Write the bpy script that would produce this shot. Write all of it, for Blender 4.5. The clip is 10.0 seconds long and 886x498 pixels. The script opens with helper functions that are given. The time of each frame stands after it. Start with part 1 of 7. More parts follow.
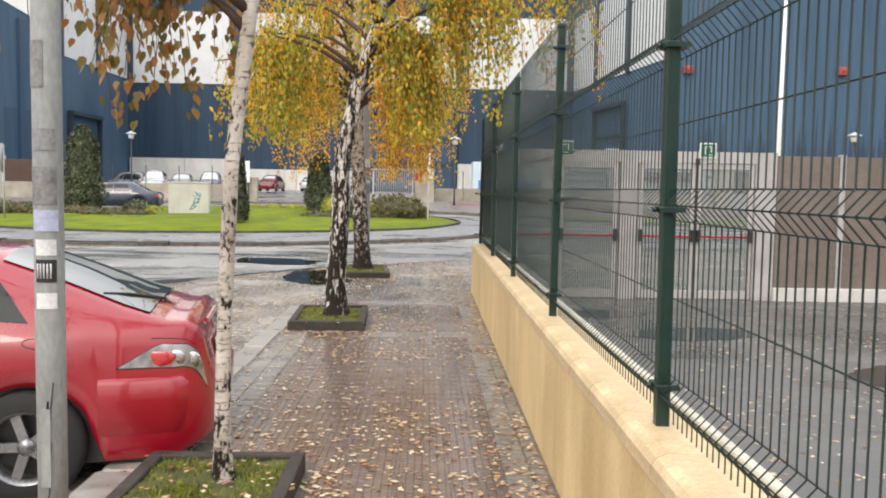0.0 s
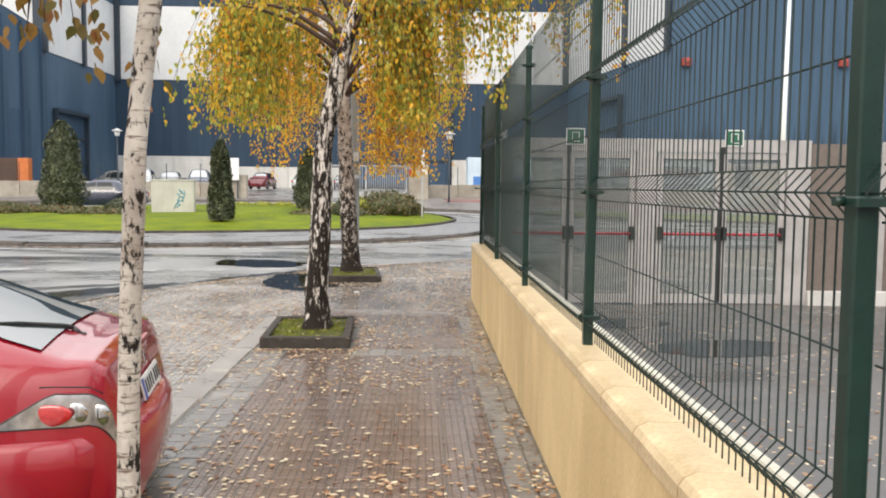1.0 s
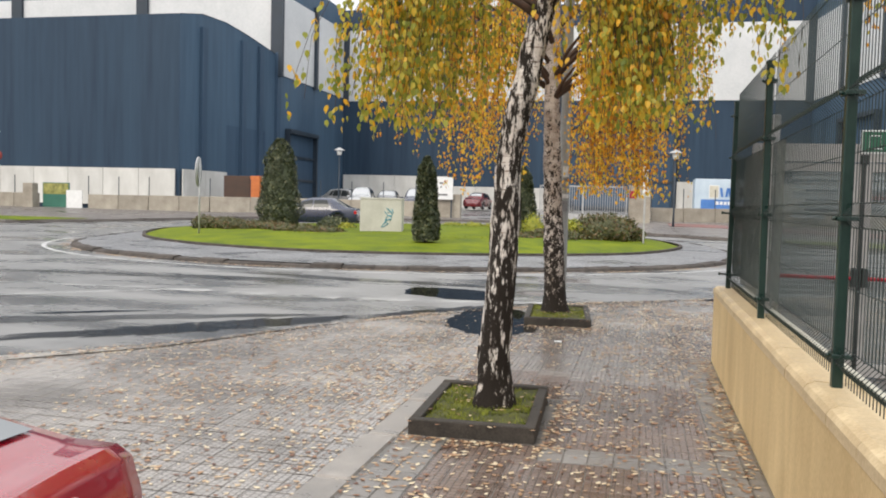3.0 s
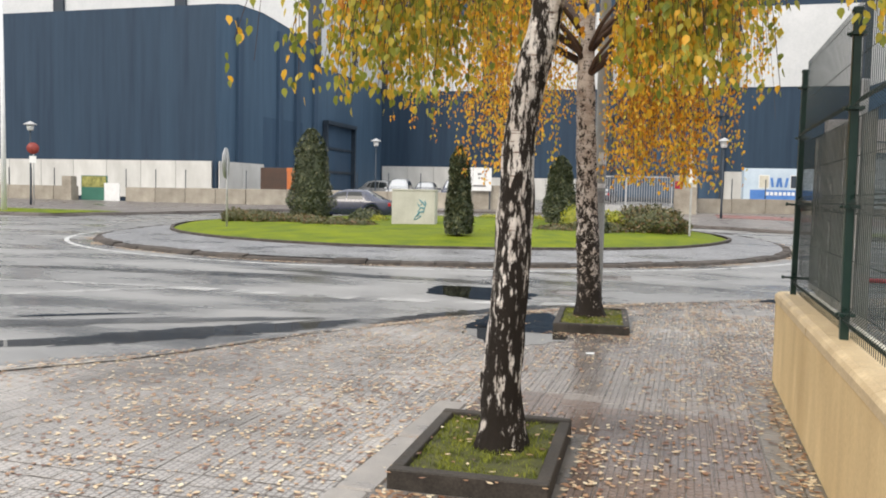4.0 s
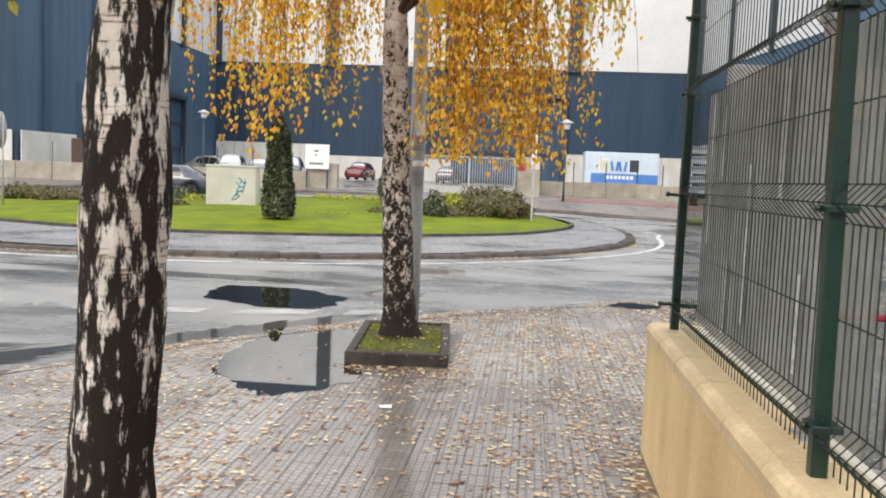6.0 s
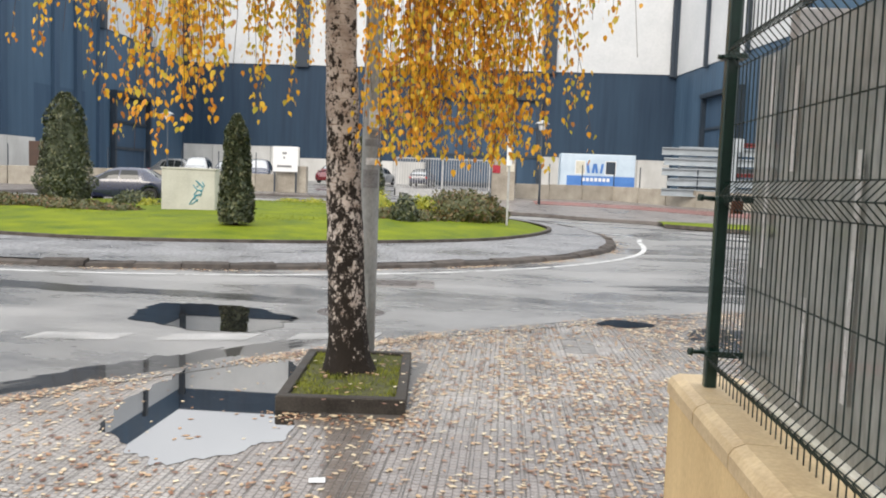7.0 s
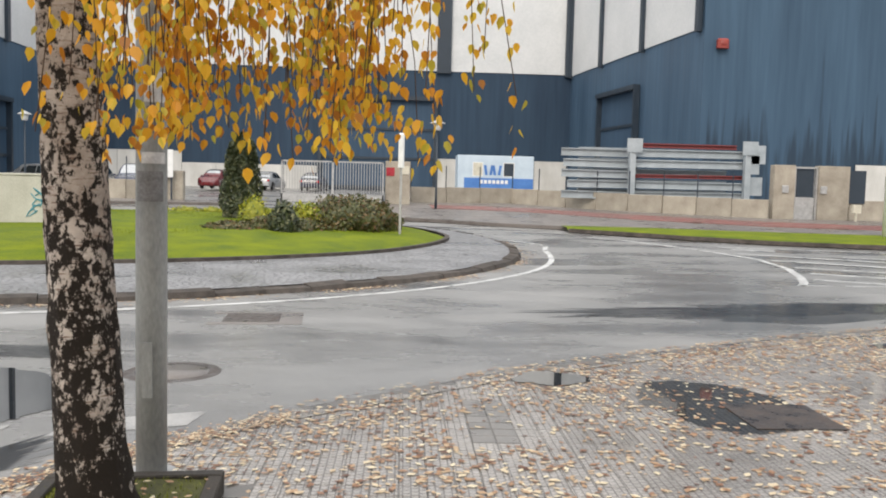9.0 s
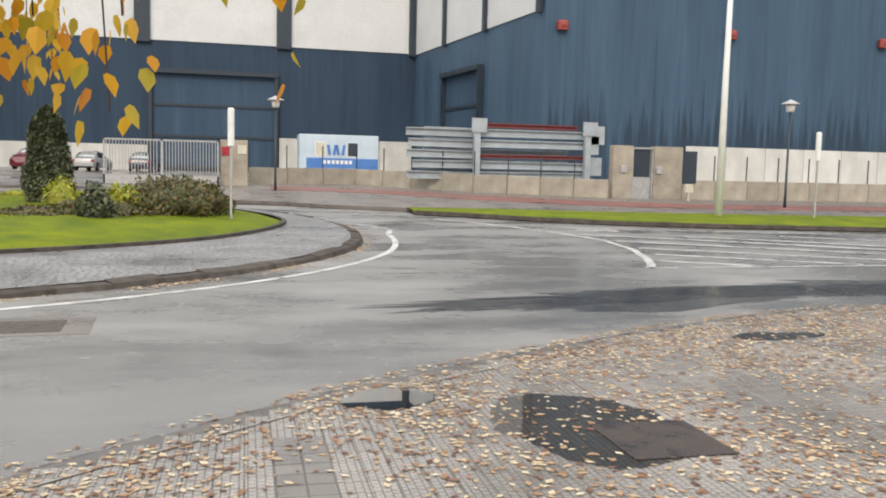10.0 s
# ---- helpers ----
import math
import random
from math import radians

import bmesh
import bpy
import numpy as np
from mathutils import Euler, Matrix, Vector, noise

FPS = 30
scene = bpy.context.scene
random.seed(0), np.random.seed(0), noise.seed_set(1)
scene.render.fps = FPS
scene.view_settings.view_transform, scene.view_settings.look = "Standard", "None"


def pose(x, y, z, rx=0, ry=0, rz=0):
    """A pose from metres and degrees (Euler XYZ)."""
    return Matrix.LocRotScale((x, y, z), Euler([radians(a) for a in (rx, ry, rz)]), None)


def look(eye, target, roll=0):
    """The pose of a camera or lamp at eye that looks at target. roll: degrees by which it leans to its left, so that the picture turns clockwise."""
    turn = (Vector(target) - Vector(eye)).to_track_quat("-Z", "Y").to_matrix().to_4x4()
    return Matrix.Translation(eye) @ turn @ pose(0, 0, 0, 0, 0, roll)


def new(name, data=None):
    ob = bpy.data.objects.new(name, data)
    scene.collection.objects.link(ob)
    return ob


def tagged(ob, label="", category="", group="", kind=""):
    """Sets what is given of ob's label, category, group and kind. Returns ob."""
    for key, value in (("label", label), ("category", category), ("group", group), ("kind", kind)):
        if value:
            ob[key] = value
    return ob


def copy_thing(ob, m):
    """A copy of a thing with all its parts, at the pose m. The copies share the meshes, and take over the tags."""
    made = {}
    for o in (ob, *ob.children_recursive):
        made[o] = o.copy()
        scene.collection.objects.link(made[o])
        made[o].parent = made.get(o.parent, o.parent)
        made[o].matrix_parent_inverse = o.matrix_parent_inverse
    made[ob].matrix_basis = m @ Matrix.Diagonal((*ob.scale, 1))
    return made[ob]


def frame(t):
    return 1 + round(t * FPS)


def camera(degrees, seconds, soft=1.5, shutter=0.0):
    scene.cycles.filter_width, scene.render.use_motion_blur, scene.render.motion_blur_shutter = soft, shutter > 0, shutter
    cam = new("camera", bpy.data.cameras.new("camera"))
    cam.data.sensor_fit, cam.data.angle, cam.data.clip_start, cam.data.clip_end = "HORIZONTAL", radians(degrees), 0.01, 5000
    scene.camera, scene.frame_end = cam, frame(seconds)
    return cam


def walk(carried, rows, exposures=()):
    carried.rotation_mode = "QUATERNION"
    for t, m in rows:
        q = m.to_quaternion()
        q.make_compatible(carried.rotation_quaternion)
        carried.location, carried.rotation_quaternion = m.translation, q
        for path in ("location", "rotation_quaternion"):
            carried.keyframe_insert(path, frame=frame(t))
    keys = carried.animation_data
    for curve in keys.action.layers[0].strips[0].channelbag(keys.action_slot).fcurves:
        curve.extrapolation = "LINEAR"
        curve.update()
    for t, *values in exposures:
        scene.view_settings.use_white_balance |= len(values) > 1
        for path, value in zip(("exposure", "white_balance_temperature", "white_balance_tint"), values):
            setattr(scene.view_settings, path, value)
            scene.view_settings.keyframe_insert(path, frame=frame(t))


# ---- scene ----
cam = camera(55.8, 10.0, soft=1.9)
METRES, EYE, TILT, LEAN, TURN = 13.56, 1.6, 1.4, 0.0, -1.2
ROWS = [
    (0.0, 0.0, 0.0, 0.0, 0.09, -5.46, -0.97),
    (0.5, -0.0033, 0.0489, -0.0022, -0.07, -5.43, -0.72),
    (1.0, -0.002, 0.0976, -0.005, -0.33, -5.66, -0.59),
    (1.5, -0.0037, 0.1467, -0.0073, -0.15, -5.58, -0.78),
    (2.0, -0.0033, 0.1928, -0.0076, 5.25, -5.82, -1.44),
    (2.5, -0.0085, 0.2394, -0.0085, 12.98, -4.46, -1.31),
    (2.7, -0.009, 0.2585, -0.009, 13.39, -4.51, -1.25),
    (3.8, -0.0118, 0.3637, -0.0116, 18.55, -4.0, -0.92),
    (4.0, -0.0123, 0.3828, -0.0121, 17.44, -5.05, -0.86),
    (4.5, -0.0101, 0.4347, -0.0134, 11.01, -6.17, -1.43),
    (5.0, -0.012, 0.487, -0.0137, 7.34, -6.0, -2.2),
    (5.5, -0.0117, 0.5386, -0.0137, 7.34, -6.04, -2.18),
    (5.7, -0.0123, 0.5594, -0.0144, 7.54, -6.28, -2.15),
    (6.8, -0.0153, 0.6735, -0.0185, 5.56, -5.86, -2.0),
    (7.0, -0.0159, 0.6943, -0.0192, 5.49, -5.93, -1.97),
    (7.5, -0.0149, 0.745, -0.0183, 4.23, -5.49, -1.58),
    (8.0, -0.0144, 0.7972, -0.0196, 3.42, -5.47, -1.54),
    (8.5, -0.0124, 0.8463, -0.0207, 0.21, -5.37, -1.3),
    (9.0, -0.0082, 0.8965, -0.0215, -1.5, -5.51, -1.47),
    (9.5, -0.0006, 0.947, -0.0237, -7.5, -6.42, -1.14),
    (10.0, 0.0141, 0.9953, -0.0247, -11.92, -6.54, -1.62),
]
walk(cam, [(t, pose(0, 0, EYE, TILT, LEAN, TURN) @ pose(METRES * x, METRES * y, METRES * z, 90 + pitch, roll, yaw)) for t, x, y, z, yaw, pitch, roll in ROWS],
     exposures=[(0.0, 0.61, 6850, 10), (1.5, 0.60, 6900, 10), (2.5, 0.37, 6800, 10), (4.0, 0.45, 6850, 10), (5.0, 0.57, 6850, 10), (7.5, 0.54, 6750, 10), (9.0, 0.35, 6900, 10), (10.0, 0.31, 7100, 10)])

# ---- light: an overcast, wet autumn day ----
SUN_UP, SUN_AROUND = 38.0, 200.0
world = bpy.data.worlds.new("overcast_sky")
scene.world = world
world.use_nodes = True
wn = world.node_tree.nodes
wl = world.node_tree.links
sky = wn.new("ShaderNodeTexSky")
sky.sky_type = 'NISHITA'
sky.sun_disc = False
sky.sun_elevation, sky.sun_rotation = radians(SUN_UP), radians(SUN_AROUND)
sky.dust_density, sky.air_density, sky.ozone_density = 6.0, 1.0, 1.0
cloud = wn.new("ShaderNodeTexNoise")
cloud.inputs["Scale"].default_value = 2.2
cloud.inputs["Detail"].default_value = 5.0
cloud_ramp = wn.new("ShaderNodeValToRGB")
cloud_ramp.color_ramp.elements[0].position, cloud_ramp.color_ramp.elements[0].color = 0.3, (5.2, 5.5, 6.0, 1)
cloud_ramp.color_ramp.elements[1].position, cloud_ramp.color_ramp.elements[1].color = 0.75, (8.6, 8.8, 9.1, 1)
veil = wn.new("ShaderNodeMixRGB")
veil.inputs[0].default_value = 0.85
wl.new(cloud.outputs["Fac"], cloud_ramp.inputs[0])
wl.new(sky.outputs[0], veil.inputs[1])
wl.new(cloud_ramp.outputs[0], veil.inputs[2])
# an overcast dome: brightest overhead, dimmer towards the horizon
where = wn.new("ShaderNodeTexCoord")
up_axis = wn.new("ShaderNodeSeparateXYZ")
wl.new(where.outputs["Generated"], up_axis.inputs[0])
dome = wn.new("ShaderNodeMapRange")
dome.inputs[1].default_value, dome.inputs[2].default_value = 0.0, 1.0
dome.inputs[3].default_value, dome.inputs[4].default_value = 0.74, 2.0
wl.new(up_axis.outputs["Z"], dome.inputs[0])
graded = wn.new("ShaderNodeVectorMath")
graded.operation = 'SCALE'
wl.new(veil.outputs[0], graded.inputs[0])
wl.new(dome.outputs[0], graded.inputs["Scale"])
wl.new(graded.outputs[0], wn["Background"].inputs[0])
wn["Background"].inputs[1].default_value = 0.125
sun_data = bpy.data.lights.new("sun", "SUN")
sun_data.energy, sun_data.angle, sun_data.color = 0.8, radians(25), (1.0, 0.96, 0.9)
sun = new("sun", sun_data)
az, el = radians(SUN_AROUND), radians(SUN_UP)
sun.matrix_world = look((0, 0, 30), (-math.sin(az) * math.cos(el) * 10, -math.cos(az) * math.cos(el) * 10, 30 - math.sin(el) * 10))

# ---- mesh tools ----
def rise(y):
    """Height of the street: level round the junction, then climbing gently."""
    return 0.0244 * max(0.0, y - 32.0)


class Shape:
    """Collects vertices and faces for one mesh."""

    def __init__(self):
        self.v, self.f, self.m, self.smooth = [], [], [], []

    def add(self, verts, faces, slot=0, smooth=False):
        n = len(self.v)
        self.v += [tuple(p) for p in verts]
        self.f += [tuple(i + n for i in f) for f in faces]
        self.m += [slot] * len(faces)
        self.smooth += [smooth] * len(faces)
        return self

    def box(self, x0, x1, y0, y1, z0, z1, m=None, c=0.0, slot=0):
        """A box; c chamfers its top and vertical edges."""
        if c <= 0:
            vs = [(x, y, z) for z in (z0, z1) for y in (y0, y1) for x in (x0, x1)]
            fs = [(0, 2, 3, 1), (4, 5, 7, 6), (0, 1, 5, 4), (2, 6, 7, 3), (0, 4, 6, 2), (1, 3, 7, 5)]
        else:
            def ring(d, z):
                return [(x0 + d + c, y0 + d, z), (x1 - d - c, y0 + d, z), (x1 - d, y0 + d + c, z), (x1 - d, y1 - d - c, z),
                        (x1 - d - c, y1 - d, z), (x0 + d + c, y1 - d, z), (x0 + d, y1 - d - c, z), (x0 + d, y0 + d + c, z)]
            vs = ring(0, z0) + ring(0, z1 - c) + ring(c * 0.7, z1)
            fs = [tuple(range(7, -1, -1)), tuple(range(16, 24))]
            for k in (0, 8):
                fs += [(k + i, k + (i + 1) % 8, k + 8 + (i + 1) % 8, k + 8 + i) for i in range(8)]
        if m is not None:
            vs = [m @ Vector(p) for p in vs]
        return self.add(vs, fs, slot)

    def tube(self, path, radii, n=8, caps=True, slot=0, smooth=True):
        """A tube along a path with a radius at each point."""
        path = [Vector(p) for p in path]
        if not hasattr(radii, "__len__"):
            radii = [radii] * len(path)
        vs, fs = [], []
        side = None
        for i, p in enumerate(path):
            d = (path[min(i + 1, len(path) - 1)] - path[max(i - 1, 0)]).normalized()
            if side is None:
                side = d.cross(Vector((0, 0, 1)) if abs(d.z) < 0.9 else Vector((1, 0, 0))).normalized()
            side = (side - d * side.dot(d)).normalized()
            up = d.cross(side)
            for k in range(n):
                a = 2 * math.pi * k / n
                vs.append(p + (side * math.cos(a) + up * math.sin(a)) * radii[i])
        for i in range(len(path) - 1):
            fs += [(i * n + k, i * n + (k + 1) % n, (i + 1) * n + (k + 1) % n, (i + 1) * n + k) for k in range(n)]
        self.add(vs, fs, slot, smooth)
        if caps:
            k0 = len(self.v) - len(vs)
            self.f += [tuple(k0 + k for k in range(n - 1, -1, -1)), tuple(len(self.v) - n + k for k in range(n))]
            self.m += [slot] * 2
            self.smooth += [False] * 2
        return self

    def lathe(self, profile, n=16, m=None, slot=0, smooth=True):
        """Spins (radius, height) pairs about z."""
        vs = [(r * math.cos(2 * math.pi * k / n), r * math.sin(2 * math.pi * k / n), z) for r, z in profile for k in range(n)]
        fs = [(i * n + k, i * n + (k + 1) % n, (i + 1) * n + (k + 1) % n, (i + 1) * n + k) for i in range(len(profile) - 1) for k in range(n)]
        if m is not None:
            vs = [m @ Vector(p) for p in vs]
        return self.add(vs, fs, slot, smooth)

    def slab(self, outline, z0, z1, slot=0, m=None):
        """A flat outline (counter-clockwise) given depth."""
        n = len(outline)
        vs = [(x, y, z0) for x, y in outline] + [(x, y, z1) for x, y in outline]
        if m is not None:
            vs = [m @ Vector(p) for p in vs]
        fs = [tuple(range(n - 1, -1, -1)), tuple(range(n, 2 * n))] + [(i, (i + 1) % n, n + (i + 1) % n, n + i) for i in range(n)]
        return self.add(vs, fs, slot)

    def mesh(self, name, *materials):
        me = bpy.data.meshes.new(name)
        me.from_pydata(self.v, [], self.f)
        for ma in materials:
            me.materials.append(ma)
        me.polygons.foreach_set("material_index", self.m)
        me.polygons.foreach_set("use_smooth", self.smooth)
        me.update()
        return me


def part(name, shape, material, parent=None, label="", at=None):
    """One mesh object under a thing or a part."""
    data = shape if isinstance(shape, bpy.types.Mesh) else shape.mesh(name, *(material if isinstance(material, (list, tuple)) else (material,)))
    ob = new(name, data)
    if parent is not None:
        ob.parent = parent
    if at is not None:
        ob.matrix_basis = at
    if label:
        tagged(ob, label)
    return ob


def thing(name, label, category, at=None, group="", kind=""):
    """An empty at the base of a thing, to hold its parts."""
    ob = new(name)
    if at is not None:
        ob.matrix_basis = at
    return tagged(ob, label, category, group, kind)


def solid(name, shape, material, label, category, at=None, group="", kind=""):
    """A thing that is one mesh."""
    return tagged(part(name, shape, material, None, "", at), label, category, group, kind)


def on_street(x, y, rz=0, dz=0.0):
    return pose(x, y, rise(y) + dz, 0, 0, rz)


# ---- materials ----
def material(name, dark, light, rough=0.6, scale=4.0, fine=60.0, bump=0.15, metal=0.0, wet=0.0, random_tint=0.0, spec=0.5, stretch=(1, 1, 1), coat=0.0, bump_mm=4.0, island=False):
    """A surface whose colour wanders between dark and light at two scales, with fine relief and, where wet, glossy patches."""
    ma = bpy.data.materials.new(name)
    ma.use_nodes = True
    nt = ma.node_tree
    no, li = nt.nodes, nt.links
    bsdf = no["Principled BSDF"]
    tc = no.new("ShaderNodeTexCoord")
    mp = no.new("ShaderNodeMapping")
    mp.inputs["Scale"].default_value = stretch
    li.new(tc.outputs["Object"], mp.inputs[0])
    big = no.new("ShaderNodeTexNoise")
    big.inputs["Scale"].default_value, big.inputs["Detail"].default_value, big.inputs["Roughness"].default_value = scale, 6.0, 0.6
    small = no.new("ShaderNodeTexNoise")
    small.inputs["Scale"].default_value, small.inputs["Detail"].default_value = fine, 3.0
    li.new(mp.outputs[0], big.inputs[0])
    li.new(mp.outputs[0], small.inputs[0])
    mix = no.new("ShaderNodeMath")
    mix.operation = 'MULTIPLY_ADD'
    mix.inputs[1].default_value = 0.35
    mult = no.new("ShaderNodeMath")
    mult.operation = 'MULTIPLY'
    mult.inputs[1].default_value = 0.65
    li.new(big.outputs["Fac"], mult.inputs[0])
    li.new(small.outputs["Fac"], mix.inputs[0])
    li.new(mult.outputs[0], mix.inputs[2])
    ramp = no.new("ShaderNodeValToRGB")
    e = ramp.color_ramp.elements
    e[0].position, e[0].color = 0.36, (*dark, 1)
    e[1].position, e[1].color = 0.64, (*light, 1)
    li.new(mix.outputs[0], ramp.inputs[0])
    colour = ramp.outputs[0]
    if random_tint > 0:
        hsv = no.new("ShaderNodeHueSaturation")
        if island:
            geo = no.new("ShaderNodeNewGeometry")
            rnd = geo.outputs["Random Per Island"]
        else:
            rnd = no.new("ShaderNodeObjectInfo").outputs["Random"]
        mr = no.new("ShaderNodeMapRange")
        mr.inputs[3].default_value, mr.inputs[4].default_value = 1 - random_tint, 1 + random_tint
        li.new(rnd, mr.inputs[0])
        li.new(mr.outputs[0], hsv.inputs["Value"])
        li.new(colour, hsv.inputs["Color"])
        colour = hsv.outputs[0]
    li.new(colour, bsdf.inputs["Base Color"])
    bsdf.inputs["Metallic"].default_value = metal
    bsdf.inputs["Specular IOR Level"].default_value = spec
    bsdf.inputs["Coat Weight"].default_value = coat
    bsdf.inputs["Coat Roughness"].default_value = 0.03
    rr = no.new("ShaderNodeMapRange")
    rr.inputs[1].default_value, rr.inputs[2].default_value = 0.35, 0.65
    rr.inputs[3].default_value, rr.inputs[4].default_value = max(0.02, rough - 0.1 - wet), min(1, rough + 0.1)
    li.new(big.outputs["Fac"], rr.inputs[0])
    li.new(rr.outputs[0], bsdf.inputs["Roughness"])
    if bump > 0:
        bu = no.new("ShaderNodeBump")
        bu.inputs["Strength"].default_value = bump
        bu.inputs["Distance"].default_value = bump_mm / 1000
        li.new(mix.outputs[0], bu.inputs["Height"])
        li.new(bu.outputs[0], bsdf.inputs["Normal"])
    return ma


def add_cells(ma, size, depth_mm, strength=0.6, darken=0.5, stretch=(1, 1, 1)):
    """Adds a pebbled relief of cells to a material, with darker joints between them."""
    nt = ma.node_tree
    no, li = nt.nodes, nt.links
    bsdf = no["Principled BSDF"]
    geo = no.new("ShaderNodeNewGeometry")
    mp = no.new("ShaderNodeMapping")
    mp.inputs["Scale"].default_value = stretch
    vo = no.new("ShaderNodeTexVoronoi")
    vo.feature = 'DISTANCE_TO_EDGE'
    vo.inputs["Scale"].default_value = 1 / size
    li.new(geo.outputs["Position"], mp.inputs[0])
    li.new(mp.outputs[0], vo.inputs[0])
    ra = no.new("ShaderNodeMapRange")
    ra.inputs[1].default_value, ra.inputs[2].default_value = 0.02, 0.16
    li.new(vo.outputs["Distance"], ra.inputs[0])
    bu = no.new("ShaderNodeBump")
    bu.inputs["Strength"].default_value, bu.inputs["Distance"].default_value = strength, depth_mm / 1000
    li.new(ra.outputs[0], bu.inputs["Height"])
    old = bsdf.inputs["Normal"].links
    if old:
        li.new(old[0].from_socket, bu.inputs["Normal"])
    li.new(bu.outputs[0], bsdf.inputs["Normal"])
    src = bsdf.inputs["Base Color"].links[0].from_socket
    mx = no.new("ShaderNodeMixRGB")
    mx.blend_type = 'MULTIPLY'
    mr = no.new("ShaderNodeMapRange")
    mr.inputs[3].default_value, mr.inputs[4].default_value = darken, 0.0
    li.new(ra.outputs[0], mr.inputs[0])
    li.new(mr.outputs[0], mx.inputs[0])
    li.new(src, mx.inputs[1])
    mx.inputs[2].default_value = (0.12, 0.11, 0.1, 1)
    li.new(mx.outputs[0], bsdf.inputs["Base Color"])
    return ma


def add_studs(ma, width, row, depth_mm, strength=0.8, darken=0.6):
    """Adds rows of small wavy studs, with darker grooves between them, to a paving material."""
    nt = ma.node_tree
    no, li = nt.nodes, nt.links
    bsdf = no["Principled BSDF"]
    geo = no.new("ShaderNodeNewGeometry")
    sep = no.new("ShaderNodeSeparateXYZ")
    li.new(geo.outputs["Position"], sep.inputs[0])
    fr = no.new("ShaderNodeMath")
    fr.operation = 'PINGPONG'
    fr.inputs[1].default_value = width / 2
    li.new(sep.outputs["X"], fr.inputs[0])
    sh = no.new("ShaderNodeMath")
    sh.operation = 'MULTIPLY_ADD'
    sh.inputs[1].default_value = 0.55
    li.new(fr.outputs[0], sh.inputs[0])
    li.new(sep.outputs["Y"], sh.inputs[2])
    co = no.new("ShaderNodeCombineXYZ")
    li.new(sh.outputs[0], co.inputs[0])
    li.new(sep.outputs["X"], co.inputs[1])
    br = no.new("ShaderNodeTexBrick")
    br.inputs["Scale"].default_value = 1.0
    br.inputs["Brick Width"].default_value, br.inputs["Row Height"].default_value = row * 1.9, width
    br.inputs["Mortar Size"].default_value, br.inputs["Mortar Smooth"].default_value = row * 0.18, 0.6
    li.new(co.outputs[0], br.inputs["Vector"])
    bu = no.new("ShaderNodeBump")
    bu.invert = True
    bu.inputs["Strength"].default_value, bu.inputs["Distance"].default_value = strength, depth_mm / 1000
    li.new(br.outputs["Fac"], bu.inputs["Height"])
    old = bsdf.inputs["Normal"].links
    if old:
        li.new(old[0].from_socket, bu.inputs["Normal"])
    li.new(bu.outputs[0], bsdf.inputs["Normal"])
    src = bsdf.inputs["Base Color"].links[0].from_socket
    mx = no.new("ShaderNodeMixRGB")
    mx.blend_type = 'MULTIPLY'
    mr = no.new("ShaderNodeMapRange")
    mr.inputs[3].default_value, mr.inputs[4].default_value = 0.0, darken
    li.new(br.outputs["Fac"], mr.inputs[0])
    li.new(mr.outputs[0], mx.inputs[0])
    li.new(src, mx.inputs[1])
    mx.inputs[2].default_value = (0.10, 0.088, 0.08, 1)
    li.new(mx.outputs[0], bsdf.inputs["Base Color"])
    return ma


def add_ribs(ma, pitch, depth_mm, axis="X"):
    """Adds the upright ribs of profiled sheet."""
    nt = ma.node_tree
    no, li = nt.nodes, nt.links
    bsdf = no["Principled BSDF"]
    geo = no.new("ShaderNodeNewGeometry")
    wv = no.new("ShaderNodeTexWave")
    wv.bands_direction = axis
    wv.inputs["Scale"].default_value = 0.314 / pitch
    li.new(geo.outputs["Position"], wv.inputs[0])
    bu = no.new("ShaderNodeBump")
    bu.inputs["Strength"].default_value, bu.inputs["Distance"].default_value = 0.14, depth_mm / 1000
    li.new(wv.outputs["Fac"], bu.inputs["Height"])
    old = bsdf.inputs["Normal"].links
    if old:
        li.new(old[0].from_socket, bu.inputs["Normal"])
    li.new(bu.outputs[0], bsdf.inputs["Normal"])
    return ma


